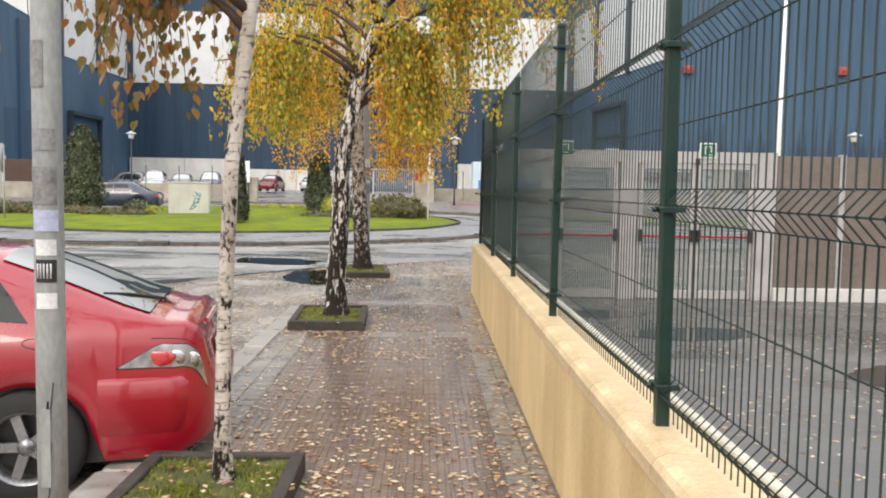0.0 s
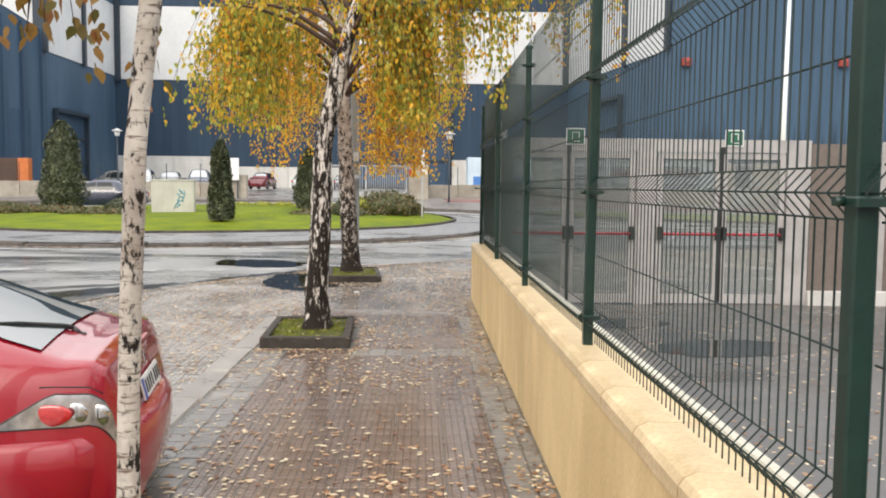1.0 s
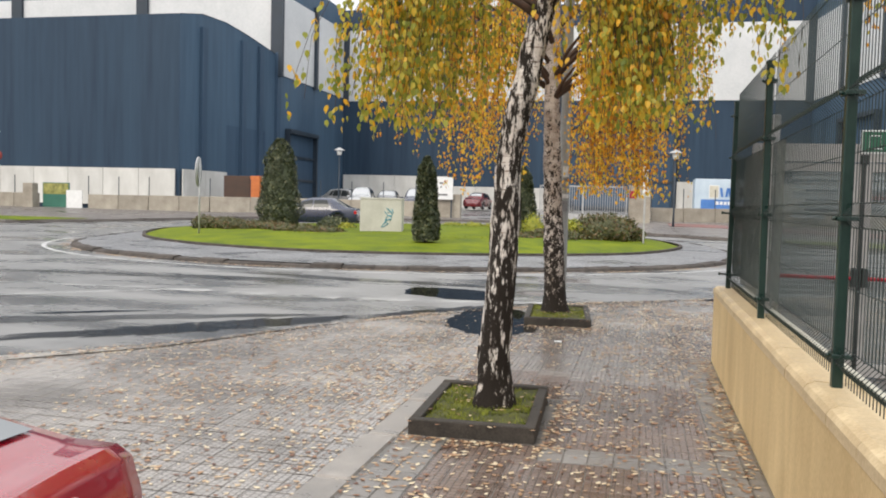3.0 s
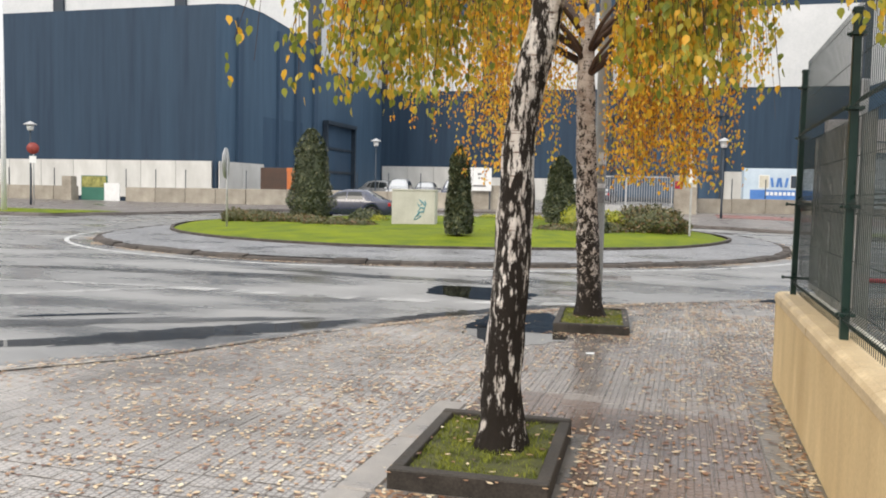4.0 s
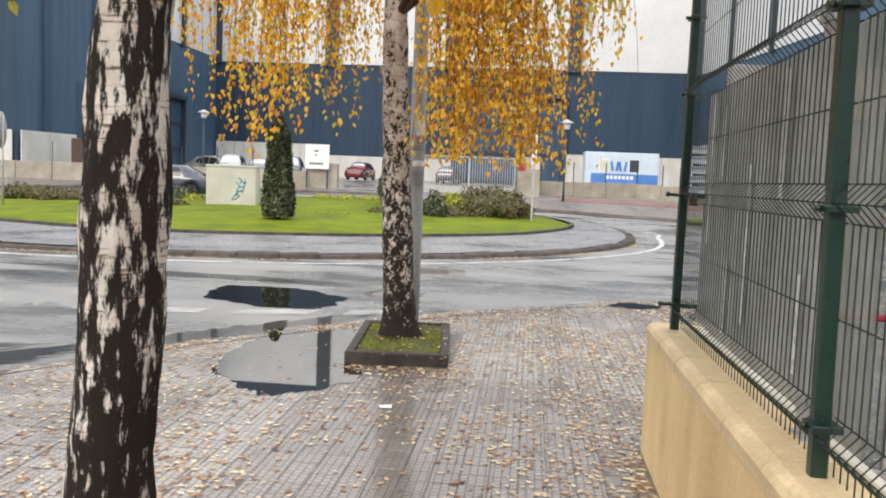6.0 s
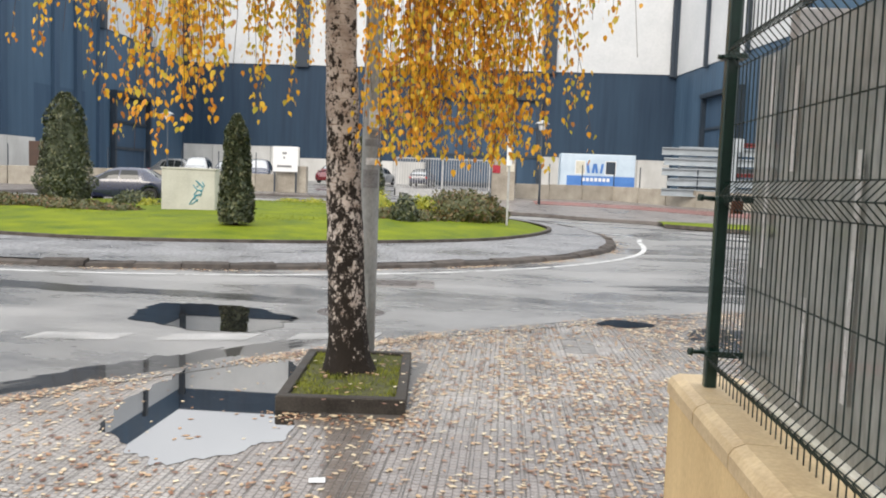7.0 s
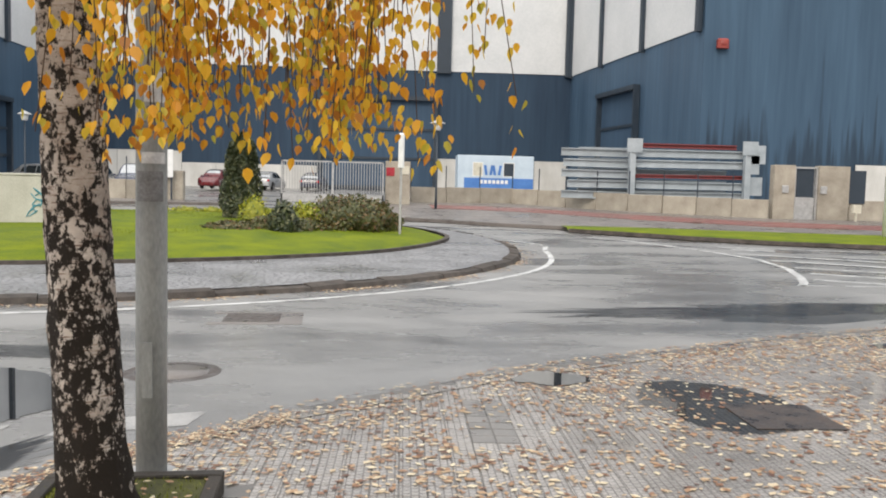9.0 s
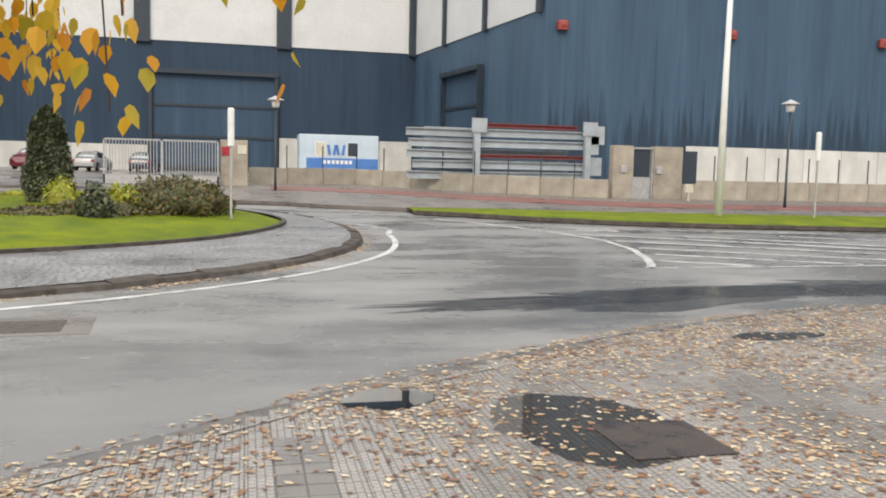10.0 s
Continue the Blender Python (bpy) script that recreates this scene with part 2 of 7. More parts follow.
def add_streaks(ma, z0, z1, strength=0.75):
    """Dark rain-wash streaks climbing a wall from z0, fading out by z1."""
    no, li = ma.node_tree.nodes, ma.node_tree.links
    bsdf = no["Principled BSDF"]
    geo = no.new("ShaderNodeNewGeometry")
    mp = no.new("ShaderNodeMapping")
    mp.inputs["Scale"].default_value = (1, 1, 0.05)
    nz = no.new("ShaderNodeTexNoise")
    nz.inputs["Scale"].default_value, nz.inputs["Detail"].default_value = 2.8, 3.0
    li.new(geo.outputs["Position"], mp.inputs[0])
    li.new(mp.outputs[0], nz.inputs[0])
    sep = no.new("ShaderNodeSeparateXYZ")
    li.new(geo.outputs["Position"], sep.inputs[0])
    hi = no.new("ShaderNodeMapRange")
    hi.inputs[1].default_value, hi.inputs[2].default_value = z0, z1
    hi.inputs[3].default_value, hi.inputs[4].default_value = 0.16, -0.2
    li.new(sep.outputs["Z"], hi.inputs[0])
    ad = no.new("ShaderNodeMath")
    li.new(nz.outputs["Fac"], ad.inputs[0])
    li.new(hi.outputs[0], ad.inputs[1])
    mr = no.new("ShaderNodeMapRange")
    mr.inputs[1].default_value, mr.inputs[2].default_value = 0.50, 0.66
    mr.inputs[3].default_value, mr.inputs[4].default_value = 0.0, strength
    li.new(ad.outputs[0], mr.inputs[0])
    src = bsdf.inputs["Base Color"].links[0].from_socket
    mx = no.new("ShaderNodeMixRGB")
    li.new(mr.outputs[0], mx.inputs[0])
    li.new(src, mx.inputs[1])
    mx.inputs[2].default_value = (0.012, 0.020, 0.032, 1)
    li.new(mx.outputs[0], bsdf.inputs["Base Color"])
    return ma


def seen_through(ma, share):
    """Lets part of what lies beneath show through a material, as shallow water does."""
    no, li = ma.node_tree.nodes, ma.node_tree.links
    tr = no.new("ShaderNodeBsdfTransparent")
    mx = no.new("ShaderNodeMixShader")
    mx.inputs[0].default_value = share
    li.new(no["Principled BSDF"].outputs[0], mx.inputs[1])
    li.new(tr.outputs[0], mx.inputs[2])
    li.new(mx.outputs[0], no["Material Output"].inputs[0])
    return ma


def glass(name, tint=(0.9, 0.95, 0.95), rough=0.02, clear=0.75):
    """Thin window glass: part clear, part mirror-like by its Fresnel."""
    ma = bpy.data.materials.new(name)
    ma.use_nodes = True
    no, li = ma.node_tree.nodes, ma.node_tree.links
    bsdf = no["Principled BSDF"]
    bsdf.inputs["Base Color"].default_value = (*tint, 1)
    bsdf.inputs["Roughness"].default_value = rough
    tr = no.new("ShaderNodeBsdfTransparent")
    tr.inputs[0].default_value = (*tint, 1)
    mx = no.new("ShaderNodeMixShader")
    mx.inputs[0].default_value = clear
    li.new(bsdf.outputs[0], mx.inputs[1])
    li.new(tr.outputs[0], mx.inputs[2])
    li.new(mx.outputs[0], no["Material Output"].inputs[0])
    return ma


ASPHALT = material("wet_asphalt", (0.125, 0.123, 0.121), (0.262, 0.257, 0.249), rough=0.42, scale=0.55, fine=180, bump=0.35, wet=0.24, bump_mm=6, stretch=(0.5, 1.0, 1))
YARD = material("yard_concrete", (0.060, 0.058, 0.057), (0.118, 0.114, 0.110), rough=0.45, scale=0.6, fine=120, bump=0.25, wet=0.2)
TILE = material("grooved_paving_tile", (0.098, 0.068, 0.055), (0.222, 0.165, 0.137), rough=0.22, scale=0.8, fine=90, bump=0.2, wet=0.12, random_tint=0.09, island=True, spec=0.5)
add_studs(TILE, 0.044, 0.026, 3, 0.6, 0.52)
# paler bay and far tiles: sky sheen of the wet surface put into colour
TILE_SHEEN = material("grooved_sheen_tile", (0.21, 0.193, 0.176), (0.41, 0.38, 0.35), rough=0.22, scale=0.8, fine=90, bump=0.2, wet=0.12, random_tint=0.09, island=True, spec=0.7)
add_studs(TILE_SHEEN, 0.044, 0.026, 3, 0.6, 0.58)
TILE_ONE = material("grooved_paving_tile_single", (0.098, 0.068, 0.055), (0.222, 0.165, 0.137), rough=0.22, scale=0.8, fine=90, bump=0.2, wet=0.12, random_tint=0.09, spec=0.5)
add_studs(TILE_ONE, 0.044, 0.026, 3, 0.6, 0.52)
# in-between tiles with half of that sky sheen in their colour
TILE_HALF_SHEEN = material("grooved_half_sheen_tile", (0.15, 0.128, 0.113), (0.305, 0.268, 0.242), rough=0.22, scale=0.8, fine=90, bump=0.2, wet=0.12, random_tint=0.09, island=True, spec=0.7)
add_studs(TILE_HALF_SHEEN, 0.044, 0.026, 3, 0.6, 0.55)
PAVER = material("smooth_paver", (0.135, 0.125, 0.115), (0.25, 0.235, 0.22), rough=0.42, scale=3, fine=90, bump=0.2, wet=0.15, random_tint=0.13, island=True)
BED = material("wet_joint_mortar", (0.07, 0.062, 0.055), (0.15, 0.138, 0.125), rough=0.3, scale=3, fine=150, bump=0.3)
KERB = material("granite_kerb", (0.17, 0.155, 0.14), (0.34, 0.315, 0.29), rough=0.5, scale=5, fine=220, bump=0.3, wet=0.15, random_tint=0.1)
STUCCO = material("ochre_plaster", (0.50, 0.35, 0.165), (0.80, 0.605, 0.33), rough=0.75, scale=2.2, fine=140, bump=0.35, stretch=(1, 1, 0.28))
COPING = material("sandstone_coping", (0.50, 0.37, 0.21), (0.74, 0.59, 0.37), rough=0.65, scale=5, fine=60, bump=0.5, bump_mm=8, random_tint=0.035, wet=0.1)
GREEN = material("green_powder_coat", (0.005, 0.021, 0.016), (0.009, 0.036, 0.027), rough=0.36, scale=8, fine=120, bump=0.05)
WIRE = material("green_wire", (0.007, 0.018, 0.015), (0.013, 0.030, 0.026), rough=0.4, scale=8, fine=90, bump=0.0)
STEEL = material("galvanised_steel", (0.32, 0.32, 0.32), (0.52, 0.52, 0.52), rough=0.5, scale=6, fine=50, bump=0.08, metal=0.35)
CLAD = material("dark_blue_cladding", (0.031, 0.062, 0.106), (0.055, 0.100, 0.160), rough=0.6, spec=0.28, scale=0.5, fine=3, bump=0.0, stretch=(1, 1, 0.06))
add_ribs(CLAD, 0.6, 45, "X")
# the hall's own deep blue; on the west front it stands in for shade
CLAD_HALL_AND_SHADE = material("deep_blue_hall_and_shaded_cladding", (0.017, 0.037, 0.068), (0.034, 0.065, 0.106), rough=0.6, spec=0.28, scale=0.5, fine=3, bump=0.0, stretch=(1, 1, 0.06))
add_ribs(CLAD_HALL_AND_SHADE, 0.6, 45, "X")
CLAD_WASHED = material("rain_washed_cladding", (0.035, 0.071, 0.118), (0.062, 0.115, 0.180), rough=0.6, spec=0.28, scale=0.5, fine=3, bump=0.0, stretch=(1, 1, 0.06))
add_ribs(CLAD_WASHED, 0.6, 45, "X")
add_streaks(CLAD_WASHED, 4.0, 8.8, 0.6)
# lighter copy of the cladding: light on the side walls mixed into the colour
CLAD_LIT_SIDE = material("dark_blue_cladding_lit_side", (0.045, 0.084, 0.135), (0.072, 0.127, 0.194), rough=0.6, spec=0.28, scale=0.5, fine=3, bump=0.0, stretch=(1, 1, 0.06))
add_ribs(CLAD_LIT_SIDE, 0.6, 45, "Y")
TRIM_BLUE = material("dark_blue_trim", (0.018, 0.03, 0.045), (0.03, 0.045, 0.065), rough=0.5, scale=1, fine=20, bump=0.0)
POLYCARB = material("translucent_white_sheet", (0.57, 0.59, 0.60), (0.68, 0.69, 0.70), rough=0.5, scale=0.4, fine=5, bump=0.0)
add_ribs(POLYCARB, 0.5, 20, "X")
PRECAST = material("pale_precast_panel", (0.50, 0.495, 0.47), (0.70, 0.695, 0.67), rough=0.75, scale=0.7, fine=30, bump=0.1, random_tint=0.08, stretch=(1, 1, 0.5))
LOWWALL = material("weathered_concrete_block", (0.235, 0.205, 0.165), (0.44, 0.40, 0.335), rough=0.8, scale=1.1, fine=25, bump=0.2, random_tint=0.12)
WHITE = material("white_road_paint", (0.34, 0.34, 0.33), (0.66, 0.66, 0.65), rough=0.5, scale=2.5, fine=70, bump=0.1, wet=0.2)
RED_PATH = material("red_cycle_path", (0.15, 0.062, 0.052), (0.25, 0.10, 0.085), rough=0.55, scale=0.8, fine=60, bump=0.1, wet=0.2)
PATH_GREY = material("far_pavement", (0.105, 0.092, 0.086), (0.20, 0.178, 0.164), rough=0.5, scale=0.8, fine=40, bump=0.1, wet=0.2)
GRASS = material("short_grass", (0.06, 0.10, 0.006), (0.19, 0.225, 0.014), rough=0.8, spec=0.12, scale=1.1, fine=35, bump=0.4, bump_mm=30)
COBBLE = material("granite_setts", (0.15, 0.15, 0.155), (0.30, 0.30, 0.31), rough=0.45, scale=0.7, fine=40, bump=0.1, wet=0.12)
add_cells(COBBLE, 0.13, 15, 0.8, 0.6)
WATER = material("puddle_water", (0.012, 0.012, 0.012), (0.02, 0.019, 0.018), rough=0.04, scale=1, fine=5, bump=0.0, spec=1.0)
WATER.node_tree.nodes["Principled BSDF"].inputs["IOR"].default_value = 3.0
WATER.node_tree.links.remove(WATER.node_tree.nodes["Principled BSDF"].inputs["Roughness"].links[0])
WATER.node_tree.nodes["Principled BSDF"].inputs["Roughness"].default_value = 0.012
seen_through(WATER, 0.04)
WATER_THIN = material("thin_rain_film", (0.02, 0.019, 0.018), (0.035, 0.03, 0.027), rough=0.08, scale=2, fine=30, bump=0.0, spec=0.6)
WATER_THIN.node_tree.links.remove(WATER_THIN.node_tree.nodes["Principled BSDF"].inputs["Roughness"].links[0])
WATER_THIN.node_tree.nodes["Principled BSDF"].inputs["Roughness"].default_value = 0.03
WATER_THIN.node_tree.nodes["Principled BSDF"].inputs["IOR"].default_value = 2.0
seen_through(WATER_THIN, 0.36)
SOIL = material("mossy_soil", (0.035, 0.035, 0.012), (0.10, 0.105, 0.025), rough=0.9, scale=9, fine=80, bump=0.6, bump_mm=15)

# ---- ground ----
def edge_y(x):
    """Where the paving ends against the roadway."""
    return float(np.interp(x, [-14, -9, -6.2, -4.9, -3.8, -2.9, -0.8, 1.1, 2.4, 4.2, 6.3, 8.5, 12, 30], [4.5, 8.0, 10.8, 12.2, 14.2, 15.6, 18.0, 19.5, 20.3, 21.3, 22.3, 22.9, 23.5, 24.5]))


KERB_X0, KERB_X1, KERB_END = -1.80, -1.575, 10.7
WALL_X0, WALL_X1, WALL_END, WALL_H = 0.728, 1.02, 13.05, 0.775


def make_ground():
    xs = [-900, -300, -120, -60, -30, -15, -7.5, -6.5, -1.75, -1.6, 0, 15, 30, 60, 120, 300, 900]
    ys = [-900, -200, -60, -20, 0, 9.5, 10.5, 20, 32, 45, 60, 80, 110, 150, 300, 1500]
    s = Shape()
    vs = [(x, y, min(rise(y), 3.0) - (0.20 if -7 < x < -1.7 and -30 < y < 10 else 0.065)) for y in ys for x in xs]
    n = len(xs)
    fs = [(j * n + i, j * n + i + 1, (j + 1) * n + i + 1, (j + 1) * n + i) for j in range(len(ys) - 1) for i in range(n - 1)]
    s.add(vs, fs)
    return tagged(part("ground", s, ASPHALT), "wet dark grey asphalt roadway and yard ground", "ground", kind="structure")


make_ground()

# bed under the paving, one outline up to the road's edge
def sunk(x, y):
    """The parking bay lies a little below the pavement and rises to meet it past the kerb's end."""
    inside = min(1.0, max(0.0, (-1.7 - x) / 0.1))
    deep = min(1.0, max(0.0, (9.5 - y) / 2.5)) * min(1.0, max(0.0, (x + 6.5) / 1.5))
    return -inside * (0.05 * min(1.0, max(0.0, (13.5 - y) / 2.5)) + 0.075 * deep)


bed_x = [-13 + 0.5 * i for i in range(23)] + [-1.8, -1.7] + [-1.5 + 0.5 * i for i in range(56)]
bed_y = (-8, 2, 6, 7, 8, 9.5, 11, 13.5, 15, 17, 19, 21, 23, 25)
nb = len(bed_x)
s = Shape()
s.add([(x, min(y, edge_y(x)), sunk(x, min(y, edge_y(x))) - (0.0035 if x > -4.6 else 0.011)) for y in bed_y for x in bed_x], [(j * nb + i, j * nb + i + 1, (j + 1) * nb + i + 1, (j + 1) * nb + i) for j in range(len(bed_y) - 1) for i in range(nb - 1) if bed_y[j] < max(edge_y(bed_x[i]), edge_y(bed_x[i + 1]))])
pavement = tagged(part("pavement", s, BED), "wet pebbled grey paving tiles strewn with fallen leaves", "pavement", kind="structure")

# concrete edge strip along the end of the paving
s = Shape()
ex = np.linspace(-7.5, 16, 95)
for a, b in zip(ex[:-1], ex[1:]):
    ya, yb = edge_y(a), edge_y(b)
    s.add([(a, ya - 0.34, sunk(a, ya) + 0.006), (b, yb - 0.34, sunk(b, yb) + 0.006), (b, yb + 0.16, -0.06), (a, ya + 0.16, -0.06)], [(0, 1, 2, 3)])
EDGE = material("pale_edge_concrete", (0.22, 0.20, 0.18), (0.46, 0.43, 0.395), rough=0.4, scale=1.6, fine=70, bump=0.25, wet=0.2)
tagged(part("pavement_edge", s, EDGE), "worn flush concrete edge strip beside the road", "kerb", kind="structure")
# a broken, silted joint between the strip and the asphalt
SILT = material("wet_silt", (0.018, 0.016, 0.014), (0.05, 0.045, 0.04), rough=0.5, scale=9, fine=80, bump=0.4, wet=0.2)
s = Shape()
ex = np.linspace(-7.5, 16, 700)
for a, b in zip(ex[:-1], ex[1:]):
    w = 0.035 + 0.11 * noise.noise(Vector((a * 1.4, 0, 5))) + 0.05 * noise.noise(Vector((a * 7, 0, 9)))
    if w > 0.012:
        ya, yb = edge_y(a) + 0.165, edge_y(b) + 0.165
        s.add([(a, ya, -0.0625), (b, yb, -0.0625), (b, yb + w, -0.0625), (a, ya + w, -0.0625)], [(0, 1, 2, 3)])
tagged(part("gutter_joint", s, SILT), "dark broken silted joint along the road edge", "kerb", kind="structure")

# yard behind the fence
s = Shape()
s.box(WALL_X1, 40, -30, 12.9, -0.03, 0.004)
tagged(part("yard", s, YARD), "wet grey concrete yard with puddles behind the fence", "ground", kind="structure")

# ---- plastered wall with its coping ----
s = Shape()
s.box(WALL_X0, WALL_X1, -9, WALL_END, -0.03, WALL_H - 0.075, c=0.012)
wall = tagged(part("wall_east", s, STUCCO), "low ochre plastered boundary wall with sandstone coping", "wall", kind="structure")
cop = Shape()
cop.slab([(-0.162, 0), (0.185, 0), (0.185, 0.050), (0.16, 0.070), (0.10, 0.082), (-0.112, 0.085), (-0.146, 0.070), (-0.162, 0.048)], 0.002, 0.497, m=pose(0, 0, 0, 90, 0, 0))
cop_mesh = cop.mesh("coping_stone", COPING)
for k in range(44):
    y = WALL_END + 0.02 - 0.5 * k
    part("coping_stone", cop_mesh, None, wall, at=pose((WALL_X0 + WALL_X1) / 2 + 0.01, y, WALL_H - 0.078 + random.uniform(-0.0015, 0.0015), random.uniform(-0.12, 0.12), random.uniform(-0.25, 0.25), random.uniform(-0.25, 0.25)))

# ---- far buildings ----
def quad_wall(s, a, b, z0, z1, thick=0.4, slot=0):
    """An upright wall slab from plan point a to b, its outer face to the left of the way."""
    a, b = Vector((*a, 0)), Vector((*b, 0))
    d = (b - a).normalized()
    n = Vector((d.y, -d.x, 0)) * thick
    s.slab([tuple(a.xy), tuple((a + n).xy), tuple((b + n).xy), tuple(b.xy)][::-1], z0, z1, slot)


def bays(parent, a, b, z0, z1, cuts, post=0.9):
    """White glazed bays between dark columns; cuts are the column places, 0 to 1, along the way from a to b."""
    a, b = Vector((*a, 0)), Vector((*b, 0))
    d = (b - a)
    length = d.length
    d = d.normalized()
    n = Vector((-d.y, d.x, 0))
    m = Matrix(((d.x, n.x, 0, a.x), (d.y, n.y, 0, a.y), (0, 0, 1, 0), (0, 0, 0, 1)))
    for c0, c1 in zip(cuts[:-1], cuts[1:]):
        s = Shape()
        s.box(c0 * length + post / 2, c1 * length - post / 2, 0.0, 0.08, z0, z1, m=m)
        part("translucent_panel", s, POLYCARB, parent)
    for c in cuts:
        s = Shape()
        s.box(c * length - post / 2, c * length + post / 2, 0.0, 0.35, z0 - 0.2, z1 + 0.5, m=m)
        part("column", s, TRIM_BLUE, parent)


def big_door(parent, a, b, z0, z1, name="sliding_door"):
    """A recessed sliding door with its head rail and cross rails, on the wall from a to b."""
    a, b = Vector((*a, 0)), Vector((*b, 0))
    d = (b - a)
    length = d.length
    d = d.normalized()
    n = Vector((-d.y, d.x, 0))
    m = Matrix(((d.x, n.x, 0, a.x), (d.y, n.y, 0, a.y), (0, 0, 1, 0), (0, 0, 0, 1)))
    s = Shape()
    s.box(0, length, 0.0, 0.06, z0, z1, m=m)
    leaf = part(name, s, CLAD, parent)
    s = Shape()
    s.box(-0.3, length + 0.3, 0.02, 0.55, z1, z1 + 0.35, m=m)
    part("head_rail", s, TRIM_BLUE, leaf)
    for f in (0.0, 0.33, 0.66):
        s = Shape()
        s.box(0, length, 0.06, 0.16, z0 + f * (z1 - z0), z0 + f * (z1 - z0) + 0.22, m=m)
        part("cross_rail", s, TRIM_BLUE, leaf)
    for u in (-0.3, length):
        s = Shape()
        s.box(u, u + 0.3, 0.02, 0.45, z0, z1, m=m)
        part("jamb", s, TRIM_BLUE, leaf)


def plinth(parent, a, b, z0, z1, step=3.0):
    """A row of pale precast panels along a wall's foot."""
    a, b = Vector((*a, 0)), Vector((*b, 0))
    d = (b - a)
    length = d.length
    d = d.normalized()
    n = Vector((-d.y, d.x, 0))
    count = max(1, round(length / step))
    w = length / count
    s = Shape()
    s.box(0.02, w - 0.02, 0.0, 0.1, z0, z1)
    me = s.mesh("precast_panel", PRECAST)
    for k in range(count):
        p = a + d * (w * k)
        part("precast_panel", me, None, parent, at=Matrix(((d.x, n.x, 0, p.x), (d.y, n.y, 0, p.y), (0, 0, 1, 0), (0, 0, 0, 1))))


hall = thing("factory_hall", "dark blue clad factory hall with white translucent upper panels", "building")
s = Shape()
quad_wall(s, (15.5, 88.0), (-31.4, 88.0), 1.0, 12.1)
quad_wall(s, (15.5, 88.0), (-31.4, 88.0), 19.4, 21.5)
part("wall", s, CLAD_HALL_AND_SHADE, hall)
s = Shape()
s.slab([(-31.4, 88.2), (15.5, 88.2), (15.5, 140), (-31.4, 140)], 21.15, 21.6)
part("roof", s, TRIM_BLUE, hall)
bays(hall, (15.1, 88.0), (-31.0, 88.0), 12.1, 19.4, [0.0, 0.25, 0.5, 0.75, 1.0], 1.25)
big_door(hall, (2.8, 87.96), (-7.2, 87.96), 1.5, 9.4)
plinth(hall, (-7.6, 87.9), (-19.5, 87.9), 1.3, 3.4)
plinth(hall, (-19.5, 87.9), (-30.8, 87.9), 1.3, 4.4)
plinth(hall, (14.9, 87.9), (3.2, 87.9), 1.5, 4.3)

east = thing("factory_wing", "dark blue ribbed steel factory wing with rain-streaked wall", "building")
s = Shape()
quad_wall(s, (70, 64.0), (18.6, 64.0), 1.0, 21.5)
part("front_wall", s, CLAD_WASHED, east)
s = Shape()
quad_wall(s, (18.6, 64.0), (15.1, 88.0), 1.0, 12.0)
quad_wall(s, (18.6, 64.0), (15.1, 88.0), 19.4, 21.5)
# the light this side catches is in its brighter cladding colour
part("side_wall", s, CLAD_LIT_SIDE, east)
s = Shape()
s.slab([(18.6, 64.2), (70, 64.2), (70, 140), (15.3, 140), (15.3, 88)], 21.15, 21.6)
part("roof", s, TRIM_BLUE, east)
bays(east, (18.6, 64.0), (15.1, 88.0), 12.0, 19.4, [0.02, 0.363, 0.691, 0.99], 0.4)
big_door(east, (17.2, 73.3), (16.2, 80.1), 1.5, 9.2)
plinth(east, (70, 63.9), (28.6, 63.9), 1.3, 3.75)

west = thing("factory_wing", "dark blue steel clad factory wing with a low curved roof edge", "building")
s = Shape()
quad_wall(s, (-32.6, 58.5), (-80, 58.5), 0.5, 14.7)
# same cladding as the side wall, its shade put into a darker colour
part("front_wall", s, CLAD_HALL_AND_SHADE, west)
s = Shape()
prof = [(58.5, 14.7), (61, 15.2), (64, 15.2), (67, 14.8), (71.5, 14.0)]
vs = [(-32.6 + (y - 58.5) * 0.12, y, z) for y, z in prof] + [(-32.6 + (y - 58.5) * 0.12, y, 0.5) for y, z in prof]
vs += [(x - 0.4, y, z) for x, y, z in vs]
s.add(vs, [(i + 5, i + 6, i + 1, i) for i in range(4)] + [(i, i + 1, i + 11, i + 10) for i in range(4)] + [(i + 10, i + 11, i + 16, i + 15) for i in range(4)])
# lit side: lightened by colour against the dark front
part("side_wall", s, CLAD_LIT_SIDE, west)
for yy in (60.8, 66.0, 68.5, 71.2):
    s = Shape()
    x = -32.6 + (yy - 58.5) * 0.12
    s.box(x, x + 0.25, yy, yy + 0.7, 0.6, 14.2)
    part("column", s, CLAD, west)
s = Shape()
for (y0, z0), (y1, z1) in zip(prof[:-1], prof[1:]):
    s.add([(-80, y0, z0), (-32.55 + (y0 - 58.5) * 0.12, y0, z0), (-32.55 + (y1 - 58.5) * 0.12, y1, z1), (-80, y1, z1)], [(0, 1, 2, 3)])
part("roof", s, TRIM_BLUE, west)
big_door(west, (-31.9, 64.2), (-31.15, 70.6), 1.2, 7.3)
plinth(west, (-32.8, 58.4), (-80, 58.4), 0.9, 3.6)
plinth(west, (-31.78, 64.0), (-32.42, 58.6), 0.9, 3.6)
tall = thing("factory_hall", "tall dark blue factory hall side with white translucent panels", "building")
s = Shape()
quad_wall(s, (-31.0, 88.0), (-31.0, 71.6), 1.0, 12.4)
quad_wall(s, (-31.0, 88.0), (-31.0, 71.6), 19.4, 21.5)
